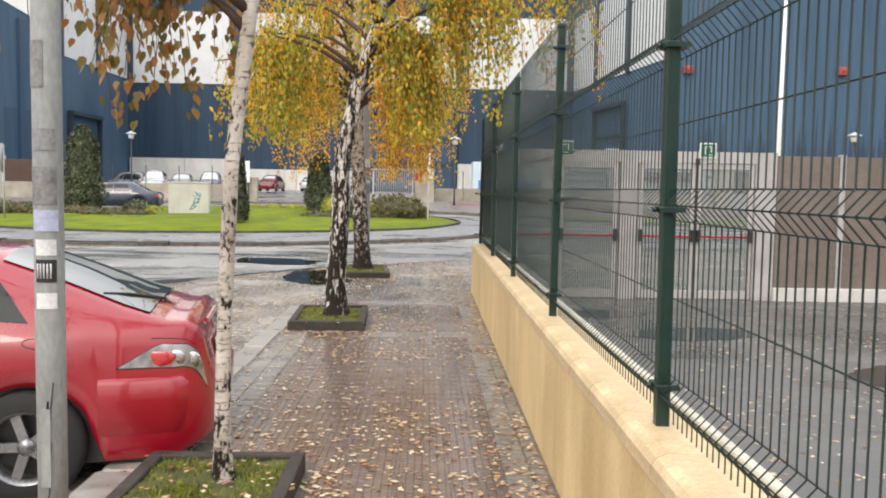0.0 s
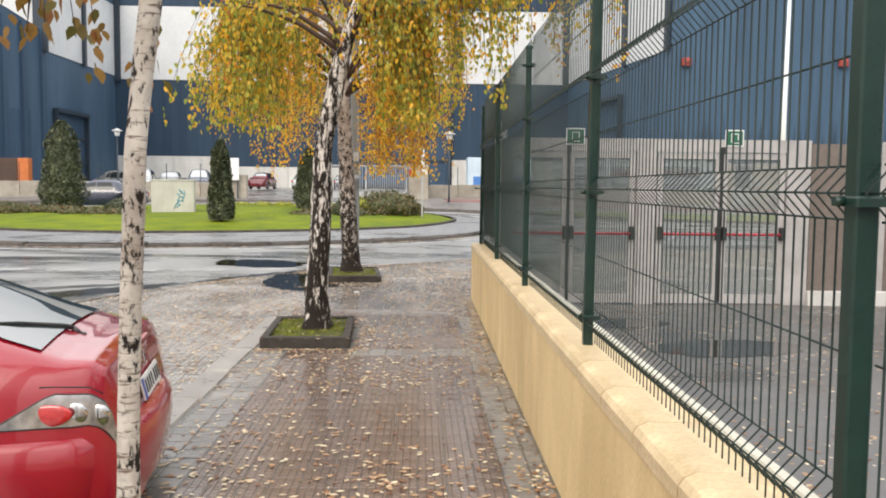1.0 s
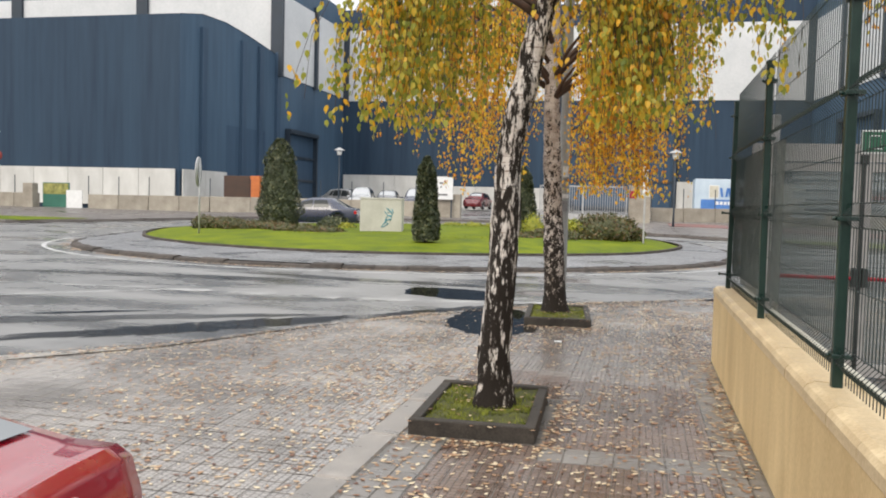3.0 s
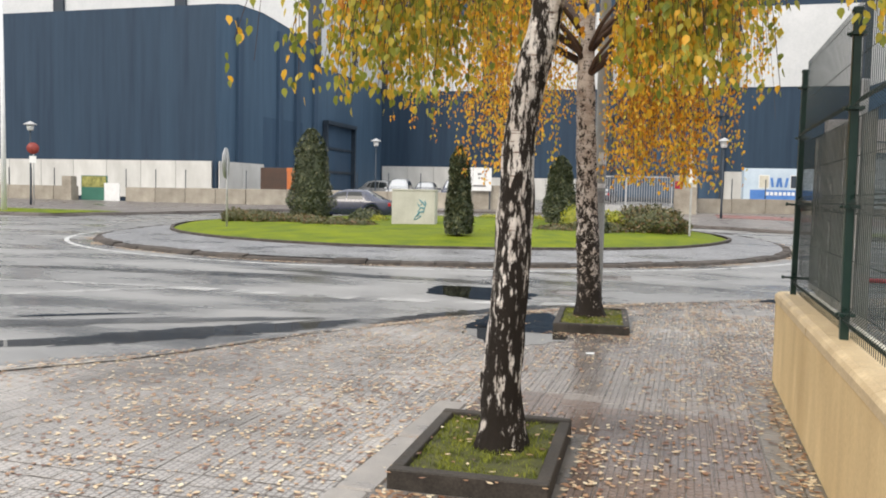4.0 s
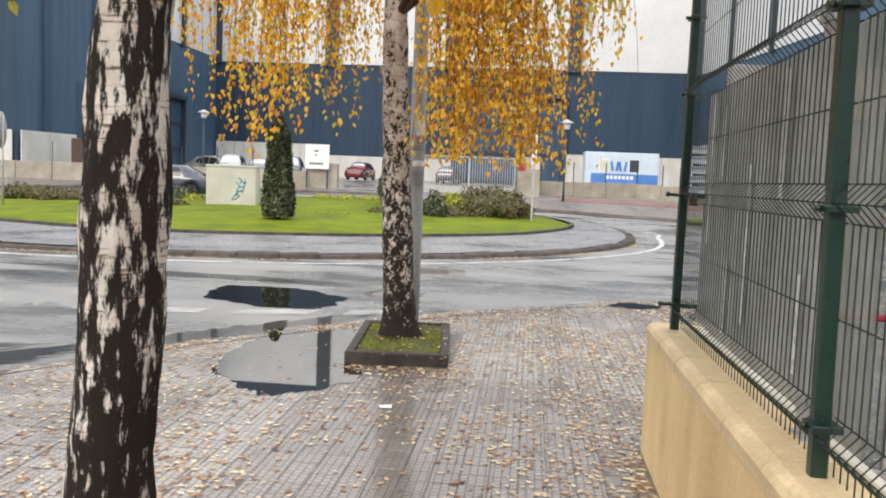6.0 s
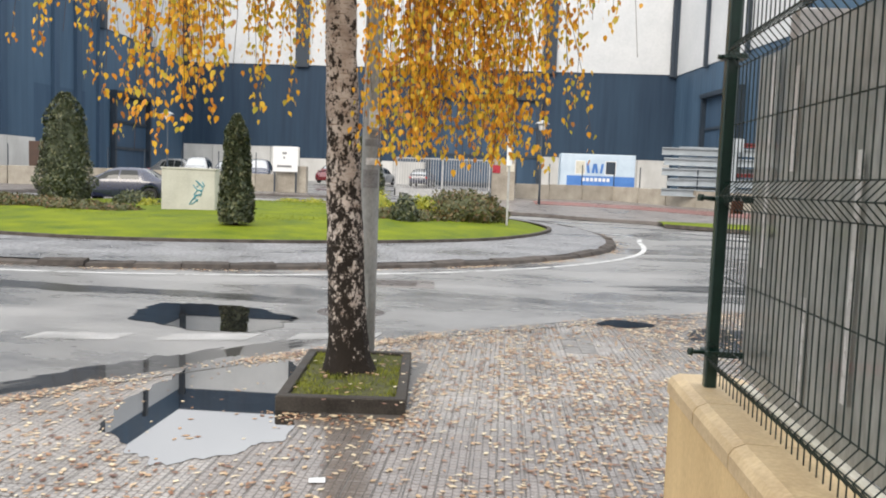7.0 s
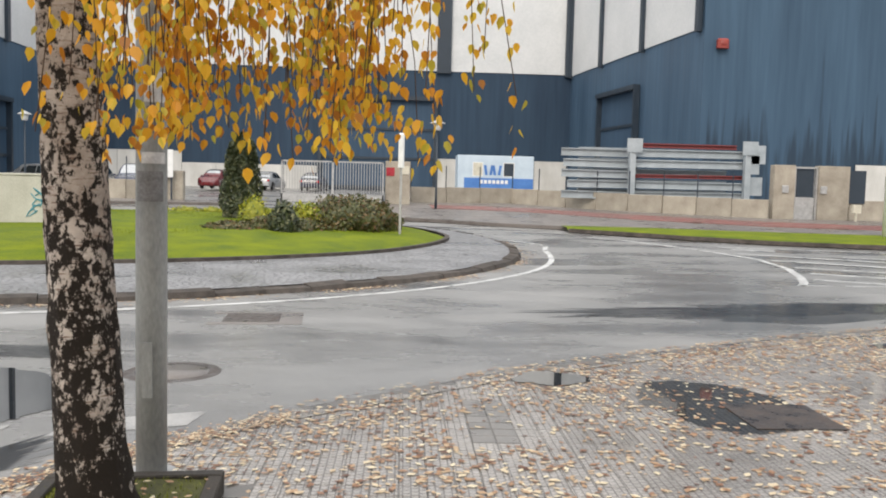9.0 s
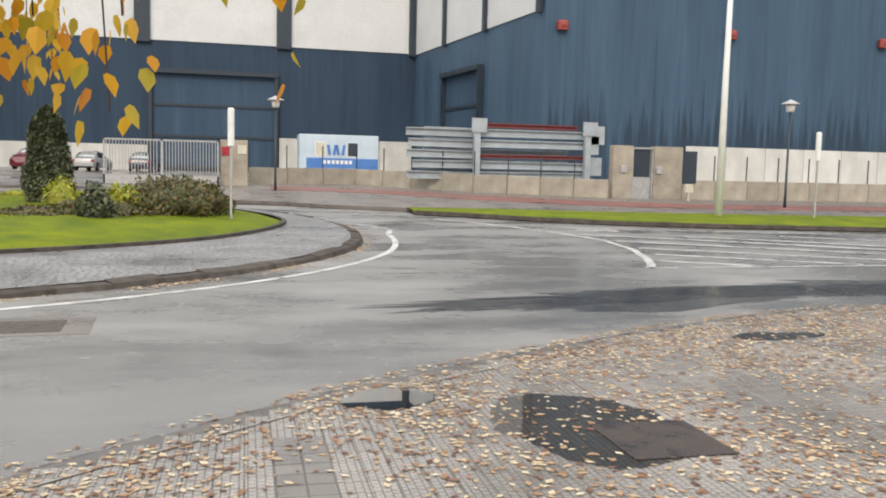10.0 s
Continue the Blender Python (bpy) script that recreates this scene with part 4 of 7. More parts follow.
def bark_material(name, rugged, fade, grain=(1, 1, 0.30), dull=(0.46, 0.40, 0.35), pale=(0.80, 0.76, 0.71)):
    """White birch bark with black fissures, more of them towards the foot, and fine cross lenticels."""
    ma = bpy.data.materials.new(name)
    ma.use_nodes = True
    no, li = ma.node_tree.nodes, ma.node_tree.links
    bsdf = no["Principled BSDF"]
    tc = no.new("ShaderNodeTexCoord")

    def field(scale, stretch, detail=5.0, rough=0.6):
        mp = no.new("ShaderNodeMapping")
        mp.inputs["Scale"].default_value = stretch
        li.new(tc.outputs["Object"], mp.inputs[0])
        nz = no.new("ShaderNodeTexNoise")
        nz.inputs["Scale"].default_value, nz.inputs["Detail"].default_value, nz.inputs["Roughness"].default_value = scale, detail, rough
        li.new(mp.outputs[0], nz.inputs[0])
        return nz.outputs["Fac"]

    blend = no.new("ShaderNodeMath")
    blend.operation = 'MULTIPLY_ADD'
    blend.inputs[1].default_value = 0.55
    half = no.new("ShaderNodeMath")
    half.operation = 'MULTIPLY'
    half.inputs[1].default_value = 0.45
    li.new(field(15.0, grain, 3.0, 0.55), half.inputs[0])
    li.new(field(46.0, grain, 8.0, 0.70), blend.inputs[0])
    li.new(half.outputs[0], blend.inputs[2])
    crack = blend.outputs[0]
    bands = field(26.0, (0.35, 0.35, 2.6), 3.0)
    tint = field(5.0, (1, 1, 1))
    sep = no.new("ShaderNodeSeparateXYZ")
    li.new(tc.outputs["Object"], sep.inputs[0])
    low = no.new("ShaderNodeMapRange")
    low.inputs[1].default_value, low.inputs[2].default_value = 0.1, 3.4
    low.inputs[3].default_value, low.inputs[4].default_value = rugged, rugged - fade
    li.new(sep.outputs["Z"], low.inputs[0])
    foot = no.new("ShaderNodeMapRange")
    foot.inputs[1].default_value, foot.inputs[2].default_value = 0.05, 0.5
    foot.inputs[3].default_value, foot.inputs[4].default_value = 0.06, 0.0
    li.new(sep.outputs["Z"], foot.inputs[0])
    black = no.new("ShaderNodeMath")
    li.new(low.outputs[0], black.inputs[0])
    li.new(foot.outputs[0], black.inputs[1])
    su = no.new("ShaderNodeMath")
    su.operation = 'SUBTRACT'
    li.new(black.outputs[0], su.inputs[0])
    li.new(crack, su.inputs[1])
    sharp = no.new("ShaderNodeMapRange")
    sharp.inputs[1].default_value, sharp.inputs[2].default_value = -0.025, 0.018
    li.new(su.outputs[0], sharp.inputs[0])
    lent = no.new("ShaderNodeMapRange")
    lent.inputs[1].default_value, lent.inputs[2].default_value = 0.56, 0.66
    li.new(bands, lent.inputs[0])
    white = no.new("ShaderNodeValToRGB")
    white.color_ramp.elements[0].position, white.color_ramp.elements[0].color = 0.3, (*dull, 1)
    white.color_ramp.elements[1].position, white.color_ramp.elements[1].color = 0.65, (*pale, 1)
    li.new(tint, white.inputs[0])
    m1 = no.new("ShaderNodeMixRGB")
    li.new(lent.outputs[0], m1.inputs[0])
    li.new(white.outputs[0], m1.inputs[1])
    m1.inputs[2].default_value = (0.20, 0.14, 0.11, 1)
    m2 = no.new("ShaderNodeMixRGB")
    li.new(sharp.outputs[0], m2.inputs[0])
    li.new(m1.outputs[0], m2.inputs[1])
    m2.inputs[2].default_value = (0.021, 0.016, 0.0125, 1)
    li.new(m2.outputs[0], bsdf.inputs["Base Color"])
    bsdf.inputs["Roughness"].default_value = 0.8
    bsdf.inputs["Specular IOR Level"].default_value = 0.2
    bu = no.new("ShaderNodeBump")
    bu.inputs["Strength"].default_value, bu.inputs["Distance"].default_value = 1.0, 0.03
    li.new(crack, bu.inputs["Height"])
    li.new(bu.outputs[0], bsdf.inputs["Normal"])
    return ma


BARK_YOUNG = bark_material("young_birch_bark", 0.455, 0.02, (1, 1, 0.5), (0.40, 0.34, 0.29), (0.74, 0.68, 0.61))
BARK_OLD = bark_material("rugged_birch_bark", 0.545, 0.05, (0.95, 0.95, 0.26))
BARK_MID = bark_material("birch_bark", 0.56, 0.13, (1.0, 1.0, 0.75), (0.27, 0.215, 0.18), (0.60, 0.54, 0.49))
TWIG = material("dark_twig", (0.04, 0.022, 0.014), (0.09, 0.05, 0.03), rough=0.7, scale=20, fine=90, bump=0.1)
LEAF_GREEN = leaf_material("turning_green_leaf", ((0.0, (0.17, 0.22, 0.03)), (0.35, (0.36, 0.37, 0.05)), (0.7, (0.62, 0.48, 0.06)), (1.0, (0.82, 0.44, 0.03))), 0.42)
LEAF_GOLD = leaf_material("golden_leaf", ((0.0, (0.45, 0.40, 0.04)), (0.25, (0.80, 0.54, 0.05)), (0.6, (0.82, 0.43, 0.03)), (0.85, (0.66, 0.27, 0.02)), (1.0, (0.40, 0.16, 0.03))), 0.42)
LEAF_RUST = leaf_material("rusty_leaf", ((0.0, (0.10, 0.10, 0.015)), (0.4, (0.20, 0.13, 0.03)), (0.7, (0.33, 0.18, 0.04)), (1.0, (0.32, 0.12, 0.045))))


def leaf(shape, p, size, hang=0.8):
    """A birch leaf: ovate and pointed, folded along its rib, hanging from its stalk."""
    a = random.uniform(0, 6.28)
    side = Vector((math.cos(a), math.sin(a), random.uniform(-0.3, 0.3))).normalized()
    tip = Vector((random.uniform(-1, 1) * (1 - hang) * 2, random.uniform(-1, 1) * (1 - hang) * 2, -1)).normalized()
    fold = side.cross(tip) * size * random.uniform(-0.12, 0.12)
    q = p + tip * size * 0.25
    curl = side.cross(tip) * size * random.uniform(-0.15, 0.15)
    shape.add([q, q + tip * size * 0.14 + side * size * 0.30 + fold, q + tip * size * 0.52 + side * size * 0.37 + fold + curl * 0.4, q + tip * size * 1.12 + curl,
               q + tip * size * 0.52 - side * size * 0.37 + fold + curl * 0.4, q + tip * size * 0.14 - side * size * 0.30 + fold], [(0, 1, 2, 3), (0, 3, 4, 5)])


def trunk_shape(points, radii, bark_depth, seed, n=20):
    """A tapered, knobbly trunk flaring at its foot."""
    pts = [Vector(p) for p in points]
    zs = np.array([p.z for p in pts])
    s = Shape()
    levels = np.arange(zs[0], zs[-1], 0.055)
    vs = []
    for z in levels:
        x, y = np.interp(z, zs, [p.x for p in pts]), np.interp(z, zs, [p.y for p in pts])
        r = float(np.interp(z, zs, radii))
        for k in range(n):
            a = 2 * math.pi * k / n
            d = Vector((math.cos(a), math.sin(a), 0))
            f = 1 + bark_depth * noise.noise(Vector((d.x * 2.2, d.y * 2.2, z * 3.0 + seed))) + bark_depth * 0.6 * noise.noise(Vector((d.x * 6, d.y * 6, z * 8 + seed)))
            if z < 0.35:
                f *= 1 + 0.8 * (1 - z / 0.35) ** 2 * (0.6 + 0.6 * noise.noise(Vector((d.x * 1.6, d.y * 1.6, seed))))
            vs.append((x + d.x * r * f, y + d.y * r * f, z))
    m = len(levels)
    s.add(vs, [(i * n + k, i * n + (k + 1) % n, (i + 1) * n + (k + 1) % n, (i + 1) * n + k) for i in range(m - 1) for k in range(n)], smooth=True)
    return s


def weeping_birch(name_label, at, trunk, radii, bark, bark_depth, seed, limbs, groups):
    """limbs: (height, azimuth, reach, rise); groups: (leaf material, strands per limb, drop least, drop most, leaf size, floor height)."""
    rnd = random.Random(seed)
    tree = thing("birch_tree", name_label, "tree", at, "street birches")
    part("trunk", trunk_shape(trunk, radii, bark_depth, seed), bark, tree)
    zs = [p[2] for p in trunk]
    twigs = Shape()
    crowns = [Shape() for g in groups]
    for h, azim, reach, up, *low_hung in limbs:
        base = Vector((np.interp(h, zs, [p[0] for p in trunk]), np.interp(h, zs, [p[1] for p in trunk]), h))
        d = Vector((math.cos(radians(azim)), math.sin(radians(azim)), 0))
        path = []
        for k in range(9):
            u = k / 8
            wob = Vector((noise.noise(Vector((u * 3, azim, seed))), noise.noise(Vector((u * 3, azim, seed + 9))), 0)) * 0.25 * u
            path.append(base + d * reach * u + wob + Vector((0, 0, up * (1.6 * u - 0.9 * u * u))))
        r0 = 0.018 + 0.012 * reach
        branch = Shape()
        branch.tube(path, [r0 * (1 - 0.8 * k / 8) for k in range(9)], 7)
        part("limb", branch, TWIG, tree)
        for (ma, strands, d0, d1, size, floor_z), crown in zip(groups, crowns):
            tufts = [rnd.uniform(0.25, 1.0) for k in range(max(2, strands // 11))]
            lows = [rnd.random() ** 1.3 * 1.1 for k in tufts]
            if low_hung:
                tufts, lows = [rnd.uniform(0.7, 1.0) for k in tufts], [rnd.uniform(0.0, 0.12) for k in tufts]
            for q in range(strands + (12 if low_hung and ma is groups[0][0] else 0)):
                u = min(1.0, max(0.15, tufts[q % len(tufts)] + rnd.gauss(0, 0.035)))
                i = min(7, int(u * 8))
                start = path[i].lerp(path[i + 1], u * 8 - i) + Vector((rnd.gauss(0, 0.12), rnd.gauss(0, 0.12), rnd.uniform(-0.05, 0.1)))
                stem_x = float(np.interp(2.2, zs, [p[0] for p in trunk]))
                if abs(start.x - stem_x) < 0.3 and start.y < 0.1:
                    continue
                drop = rnd.uniform(0.6 * d1, 0.8 * d1) if low_hung else rnd.uniform(d0, d1)
                drop = min(drop, max(0.25, start.z - floor_z - lows[q % len(tufts)] - rnd.random() ** 2 * 0.5))
                out = (d * rnd.uniform(0.0, 0.25) + Vector((rnd.gauss(0, 0.12), rnd.gauss(0, 0.12), 0))) * min(1, drop)
                steps = max(4, int(drop / 0.16))
                line = []
                for k in range(steps + 1):
                    t_ = k / steps
                    line.append(start + out * math.sin(t_ * 1.57) + Vector((0.025 * math.sin(t_ * 7 + q), 0.025 * math.cos(t_ * 6 + q), -drop * t_ + 0.08 * math.sin(t_ * 3.14))))
                twigs.tube(line[::2] if len(line) > 4 else line, 0.0022, 3, caps=False)
                thick = rnd.uniform(0.5, 1.0) if rnd.random() > 0.14 else 0.05
                for k in range(steps):
                    for w in range(9):
                        if rnd.random() < thick:
                            p = line[k].lerp(line[k + 1], rnd.random()) + Vector((rnd.gauss(0, 0.028), rnd.gauss(0, 0.028), rnd.gauss(0, 0.02)))
                            leaf(crown, p, size * rnd.uniform(0.7, 1.2))
    tagged(part("twig_mass", twigs, TWIG, tree), kind="stuff")
    for (ma, *_), crown in zip(groups, crowns):
        tagged(part("crown", crown, ma, tree), kind="stuff")
    return tree


random.seed(5)


def limb_fan(seed, count, z0, z1, reach0, reach1, lift0, lift1):
    """Limbs climbing round the trunk, by the golden angle, shorter towards the top."""
    rnd = random.Random(seed)
    out = []
    for k in range(count):
        f = k / (count - 1)
        out.append((z0 + (z1 - z0) * f, (137.5 * k + rnd.uniform(-18, 18)) % 360, (reach0 + (reach1 - reach0) * f) * rnd.uniform(0.8, 1.15), lift0 + (lift1 - lift0) * rnd.random()))
    return out


# slim young birch in the first pit
weeping_birch("slim young white-barked birch with few rusty hanging leaves", pose(-1.04, 4.28, 0.02),
              [(0, 0, 0), (0.01, 0, 0.8), (0.05, 0, 1.68), (0.15, 0, 2.5), (0.30, 0.05, 3.4), (0.4, 0.1, 6.0)], [0.044, 0.038, 0.037, 0.038, 0.03, 0.01], BARK_YOUNG, 0.10, 11,
              [(2.35, 185, 0.75, 0.5), (2.5, 150, 0.7, 0.6), (2.45, 215, 1.0, 0.5), (2.7, 240, 0.9, 0.6), (2.6, 200, 1.2, 0.5), (3.3, 20, 0.7, 1.0), (3.6, 300, 0.7, 1.0), (4.3, 120, 0.7, 0.9)],
              [(LEAF_RUST, 12, 0.4, 1.15, 0.056, 1.50)])
# leaning rugged birch in the second pit
weeping_birch("leaning birch with rugged black and white bark and green-gold leaves", pose(-1.07, 10.02, 0.02),
              [(0, 0, 0), (0.0, 0, 0.5), (0.03, 0, 1.0), (0.07, 0, 1.95), (0.16, 0.0, 2.4), (0.27, 0.0, 2.9), (0.40, 0.0, 3.3), (0.75, 0.1, 4.4), (1.0, 0.2, 7.5)], [0.128, 0.116, 0.108, 0.094, 0.10, 0.082, 0.075, 0.055, 0.012], BARK_OLD, 0.16, 23,
              [(2.95, 185, 1.15, 0.6, 1), (3.05, 140, 1.2, 0.6, 1), (3.9, 15, 2.3, 0.5), (4.0, 345, 2.1, 0.6), (3.8, 325, 1.9, 0.6), (4.3, 0, 2.4, 0.6), (3.0, 10, 0.75, 0.6, 1), (2.95, 345, 0.7, 0.6, 1), (3.0, 35, 0.9, 0.6), (3.05, 315, 0.8, 0.6), (2.9, 205, 1.2, 0.5, 1)] + limb_fan(3, 19, 3.1, 6.6, 1.6, 0.8, 0.8, 1.5),
              [(LEAF_GREEN, 24, 0.4, 1.9, 0.048, 2.04), (LEAF_GOLD, 8, 0.6, 1.9, 0.042, 2.2)])
# golden weeping birch in the third pit
weeping_birch("weeping birch with dark-footed trunk and long curtains of orange leaves", pose(-1.18, 15.86, 0.02),
              [(0, 0, 0), (-0.03, 0, 0.5), (-0.06, 0, 1.0), (-0.11, 0, 2.05), (-0.15, 0, 2.95), (-0.16, 0, 4.5), (-0.1, 0, 8.5)], [0.17, 0.148, 0.142, 0.127, 0.114, 0.085, 0.015], BARK_MID, 0.12, 37,
              [(3.2, 180, 2.6, 1.0), (3.3, 200, 2.2, 1.0), (3.3, 230, 1.9, 1.0), (3.3, 330, 1.7, 1.0), (3.4, 350, 2.0, 1.0), (3.2, 240, 1.5, 0.9), (3.3, 215, 2.0, 0.9), (3.3, 305, 1.3, 0.9), (3.5, 225, 1.5, 1.0), (3.0, 318, 1.15, 0.7, 1), (3.1, 328, 1.35, 0.7, 1), (3.05, 335, 1.75, 0.7, 1), (3.0, 305, 1.0, 0.7, 1)] + limb_fan(7, 20, 3.4, 7.2, 2.4, 1.0, 1.0, 1.7),
              [(LEAF_GOLD, 17, 0.8, 3.0, 0.041, 1.66), (LEAF_GREEN, 4, 0.5, 1.3, 0.046, 2.6)])

# ---- roundabout ----
RC = (-8.6, 34.7)
RR = 11.85


def ring_point(r, a):
    x, y = RC[0] + r * math.cos(a), RC[1] + r * math.sin(a)
    return x, y


def lawn_outline(k=1.0, n=96):
    out = []
    for i in range(n):
        a = 2 * math.pi * i / n
        c, s_ = math.cos(a), math.sin(a)
        e = 2 / 1.75
        out.append((-9.3 + k * 10.7 * math.copysign(abs(c) ** e, c), 36.6 + k * 9.45 * math.copysign(abs(s_) ** e, s_)))
    return out


s = Shape()
n = 96
vs = []
for r, dz in ((0.0, 0.06), (6.0, 0.06), (10.5, 0.05), (11.62, 0.035)):
    for i in range(n):
        x, y = ring_point(r, 2 * math.pi * i / n)
        vs.append((x, y, rise(y) + dz))
s.add(vs, [(j * n + i, j * n + (i + 1) % n, (j + 1) * n + (i + 1) % n, (j + 1) * n + i) for j in range(3) for i in range(n)])
tagged(part("roundabout_apron", s, COBBLE), "apron of grey granite setts round the lawn", "paving", kind="structure")
kerb_ring = thing("roundabout_kerb", "ring of worn sloping kerb stones round the roundabout", "kerb", kind="structure")
s = Shape()
s.add([(0, -0.385, -0.04), (0.30, -0.40, -0.07), (0.24, -0.39, 0.02), (0.0, -0.38, 0.05), (0, 0.385, -0.04), (0.30, 0.40, -0.07), (0.24, 0.39, 0.02), (0.0, 0.38, 0.05)],
      [(0, 1, 2, 3), (7, 6, 5, 4), (1, 5, 6, 2), (2, 6, 7, 3), (0, 3, 7, 4)])
DARK_KERB = material("dirty_kerb_stone", (0.030, 0.026, 0.023), (0.105, 0.090, 0.080), rough=0.8, spec=0.2, scale=4, fine=60, bump=0.3, random_tint=0.2)
stone = s.mesh("kerb_stone", DARK_KERB)
count = 94
for i in range(count):
    a = 2 * math.pi * i / count
    x, y = ring_point(RR - 0.28, a)
    part("kerb_stone", stone, None, kerb_ring, at=pose(x, y, rise(y) + random.uniform(-0.035, 0.012), random.uniform(-1.5, 1.5), random.uniform(-4, 4), math.degrees(a) + random.uniform(-2.5, 2.5)))
out = lawn_outline()
s = Shape()
s.add([(-9.3, 36.7, rise(36.7) + 0.40)] + [(x, y, rise(y) + 0.35) for x, y in lawn_outline(0.6)] + [(x, y, rise(y) + 0.15) for x, y in lawn_outline(0.97)] + [(x, y, rise(y) + 0.06) for x, y in out],
      [(0, 1 + i, 1 + (i + 1) % 96) for i in range(96)] + [(1 + 96 * j + i, 97 + 96 * j + i, 97 + 96 * j + (i + 1) % 96, 1 + 96 * j + (i + 1) % 96) for j in range(2) for i in range(96)], smooth=True)
tagged(part("lawn", s, GRASS), "bright green mown lawn on the roundabout", "lawn", kind="structure")
s = Shape()
for (x0, y0), (x1, y1), (u0, v0), (u1, v1) in zip(out, out[1:] + out[:1], lawn_outline(1.012), lawn_outline(1.012)[1:] + lawn_outline(1.012)[:1]):
    z0, z1 = rise(y0) + 0.07, rise(y1) + 0.07
    s.add([(x0, y0, z0 + 0.06), (u0, v0, z0 + 0.06), (u1, v1, z1 + 0.06), (x1, y1, z1 + 0.06), (u0, v0, z0 - 0.02), (u1, v1, z1 - 0.02)], [(0, 1, 2, 3), (1, 4, 5, 2)])
tagged(part("lawn_edging", s, DARK_KERB), "dark stone edging round the lawn", "edging", kind="structure")
s = Shape()
for k in range(30000):
    a, r = random.uniform(0, 6.2832), math.sqrt(random.random())
    e = 2 / 1.75
    c, s_ = math.cos(a), math.sin(a)
    x, y = -9.3 + r * 10.3 * math.copysign(abs(c) ** e, c), 36.7 + r * 9.0 * math.copysign(abs(s_) ** e, s_)
    z = rise(y) + 0.08 + 0.26 * min(1, (1 - r) * 2.4)
    h, b = random.uniform(0.03, 0.06), random.uniform(0, 6.28)
    d = Vector((math.cos(b), math.sin(b), 0)) * 0.014
    p = Vector((x, y, z))
    s.add([p - d, p + d, p + Vector((d.y, -d.x, h))], [(0, 1, 2)])
LAWN_BLADE = material("lawn_blade", (0.075, 0.12, 0.008), (0.25, 0.275, 0.020), rough=0.8, spec=0.12, scale=0.6, fine=30, bump=0.0, random_tint=0.3, island=True)
tagged(solid("lawn_grass", s, LAWN_BLADE, "short blades of bright green grass", "grass"), kind="stuff")

# road markings
def stripe(shape, pts, width, lift=0.004, closed=False):
    """A painted line along plan points, lying on the road."""
    pts = [Vector((*p, 0)) for p in pts]
    vs = []
    for i, p in enumerate(pts):
        d = (pts[min(i + 1, len(pts) - 1)] - pts[max(i - 1, 0)]).normalized()
        nrm = Vector((-d.y, d.x, 0)) * width / 2
        for q in (p + nrm, p - nrm):
            vs.append((q.x, q.y, rise(q.y) - 0.065 + lift))
    shape.add(vs, [(2 * i, 2 * i + 1, 2 * i + 3, 2 * i + 2) for i in range(len(pts) - 1)])


s = Shape()
stripe(s, [ring_point(12.62, radians(a)) for a in range(196, 362, 2)] + [(4.3, 36.0), (3.9, 37.0), (3.3, 37.8)], 0.14)
tagged(part("edge_line", s, WHITE), "white painted line round the roundabout kerb", "road marking", kind="structure")
s = Shape()
for k in range(6):
    x0 = -8.25 + 1.22 * k
    y0, y1 = (float(np.interp(x, [-8, -4.6, -3.3, -2.3, -1.0], [17.0, 17.02, 17.26, 17.55, 18.0])) for x in (x0, x0 + 0.84))
    s.add([(x0, y0, -0.0605), (x0 + 0.84, y1, -0.0605), (x0 + 0.90, y1 + 0.37, -0.0605), (x0 + 0.05, y0 + 0.37, -0.0605)], [(0, 1, 2, 3)])
stripe(s, [(-16, 16.1), (-11.36, 16.85), (-8.1, 17.3)], 0.14)
stripe(s, [(-12.5, 12.6), (-9.9, 15.25), (-8.2, 17.0)], 0.17)
WORN_WHITE = seen_through(material("worn_road_paint", (0.26, 0.26, 0.25), (0.60, 0.59, 0.58), rough=0.5, scale=1.6, fine=50, bump=0.1, wet=0.2), 0.30)
tagged(part("give_way_line", s, WORN_WHITE), "worn white broken give-way line on the asphalt", "road marking", kind="structure")
s = Shape()
stripe(s, [(7.75, 27.6), (8.08, 28.2), (8.5, 29.2), (9.2, 31.3), (9.42, 33.5), (8.95, 35.2), (8.15, 37.0), (7.3, 38.6), (6.3, 39.6)], 0.17)
stripe(s, [(7.75, 27.65), (13, 27.9), (24, 28.4)], 0.12)
for x, y in ((8.6, 28.85), (9.2, 30.2), (9.55, 31.7), (9.7, 33.3), (9.4, 35.0), (12.3, 34.6), (15.5, 34.8)):
    run = (y - 27.65 - 0.046 * (x - 7.75)) / 0.646  # down to the near edge line
    stripe(s, [(x, y), (x + run - 0.3, y - 0.6 * (run - 0.3))], 0.22)
stripe(s, [(9.6, 36.9), (22, 35.0)], 0.14)
stripe(s, [(9.8, 36.2), (11.0, 36.0)], 0.3)
tagged(part("hatching", s, WHITE), "white hatched traffic island painted on the asphalt", "road marking", kind="structure")

# far verge, paths
s = Shape()
vx = [6.0, 7.5, 9.5, 12, 15.5, 20.5, 30, 60]
near = [41.5, 40.6, 39.2, 37.8, 37.0, 36.4, 36.0, 36.0]
far_ = [42.8, 42.8, 42.7, 42.0, 41.6, 41.3, 41.0, 41.0]
nv = len(vx)
s.add([(x, y, rise(y) + 0.05) for x, y in zip(vx, near)] + [(x, y + 0.25, rise(y) + 0.12) for x, y in zip(vx, near)] + [(x, y, rise(y) + 0.10) for x, y in zip(vx, far_)],
      [(j * nv + i, j * nv + i + 1, (j + 1) * nv + i + 1, (j + 1) * nv + i) for j in range(2) for i in range(nv - 1)])
tagged(part("verge", s, GRASS), "strip of green grass along the far road", "verge", kind="structure")
s = Shape()
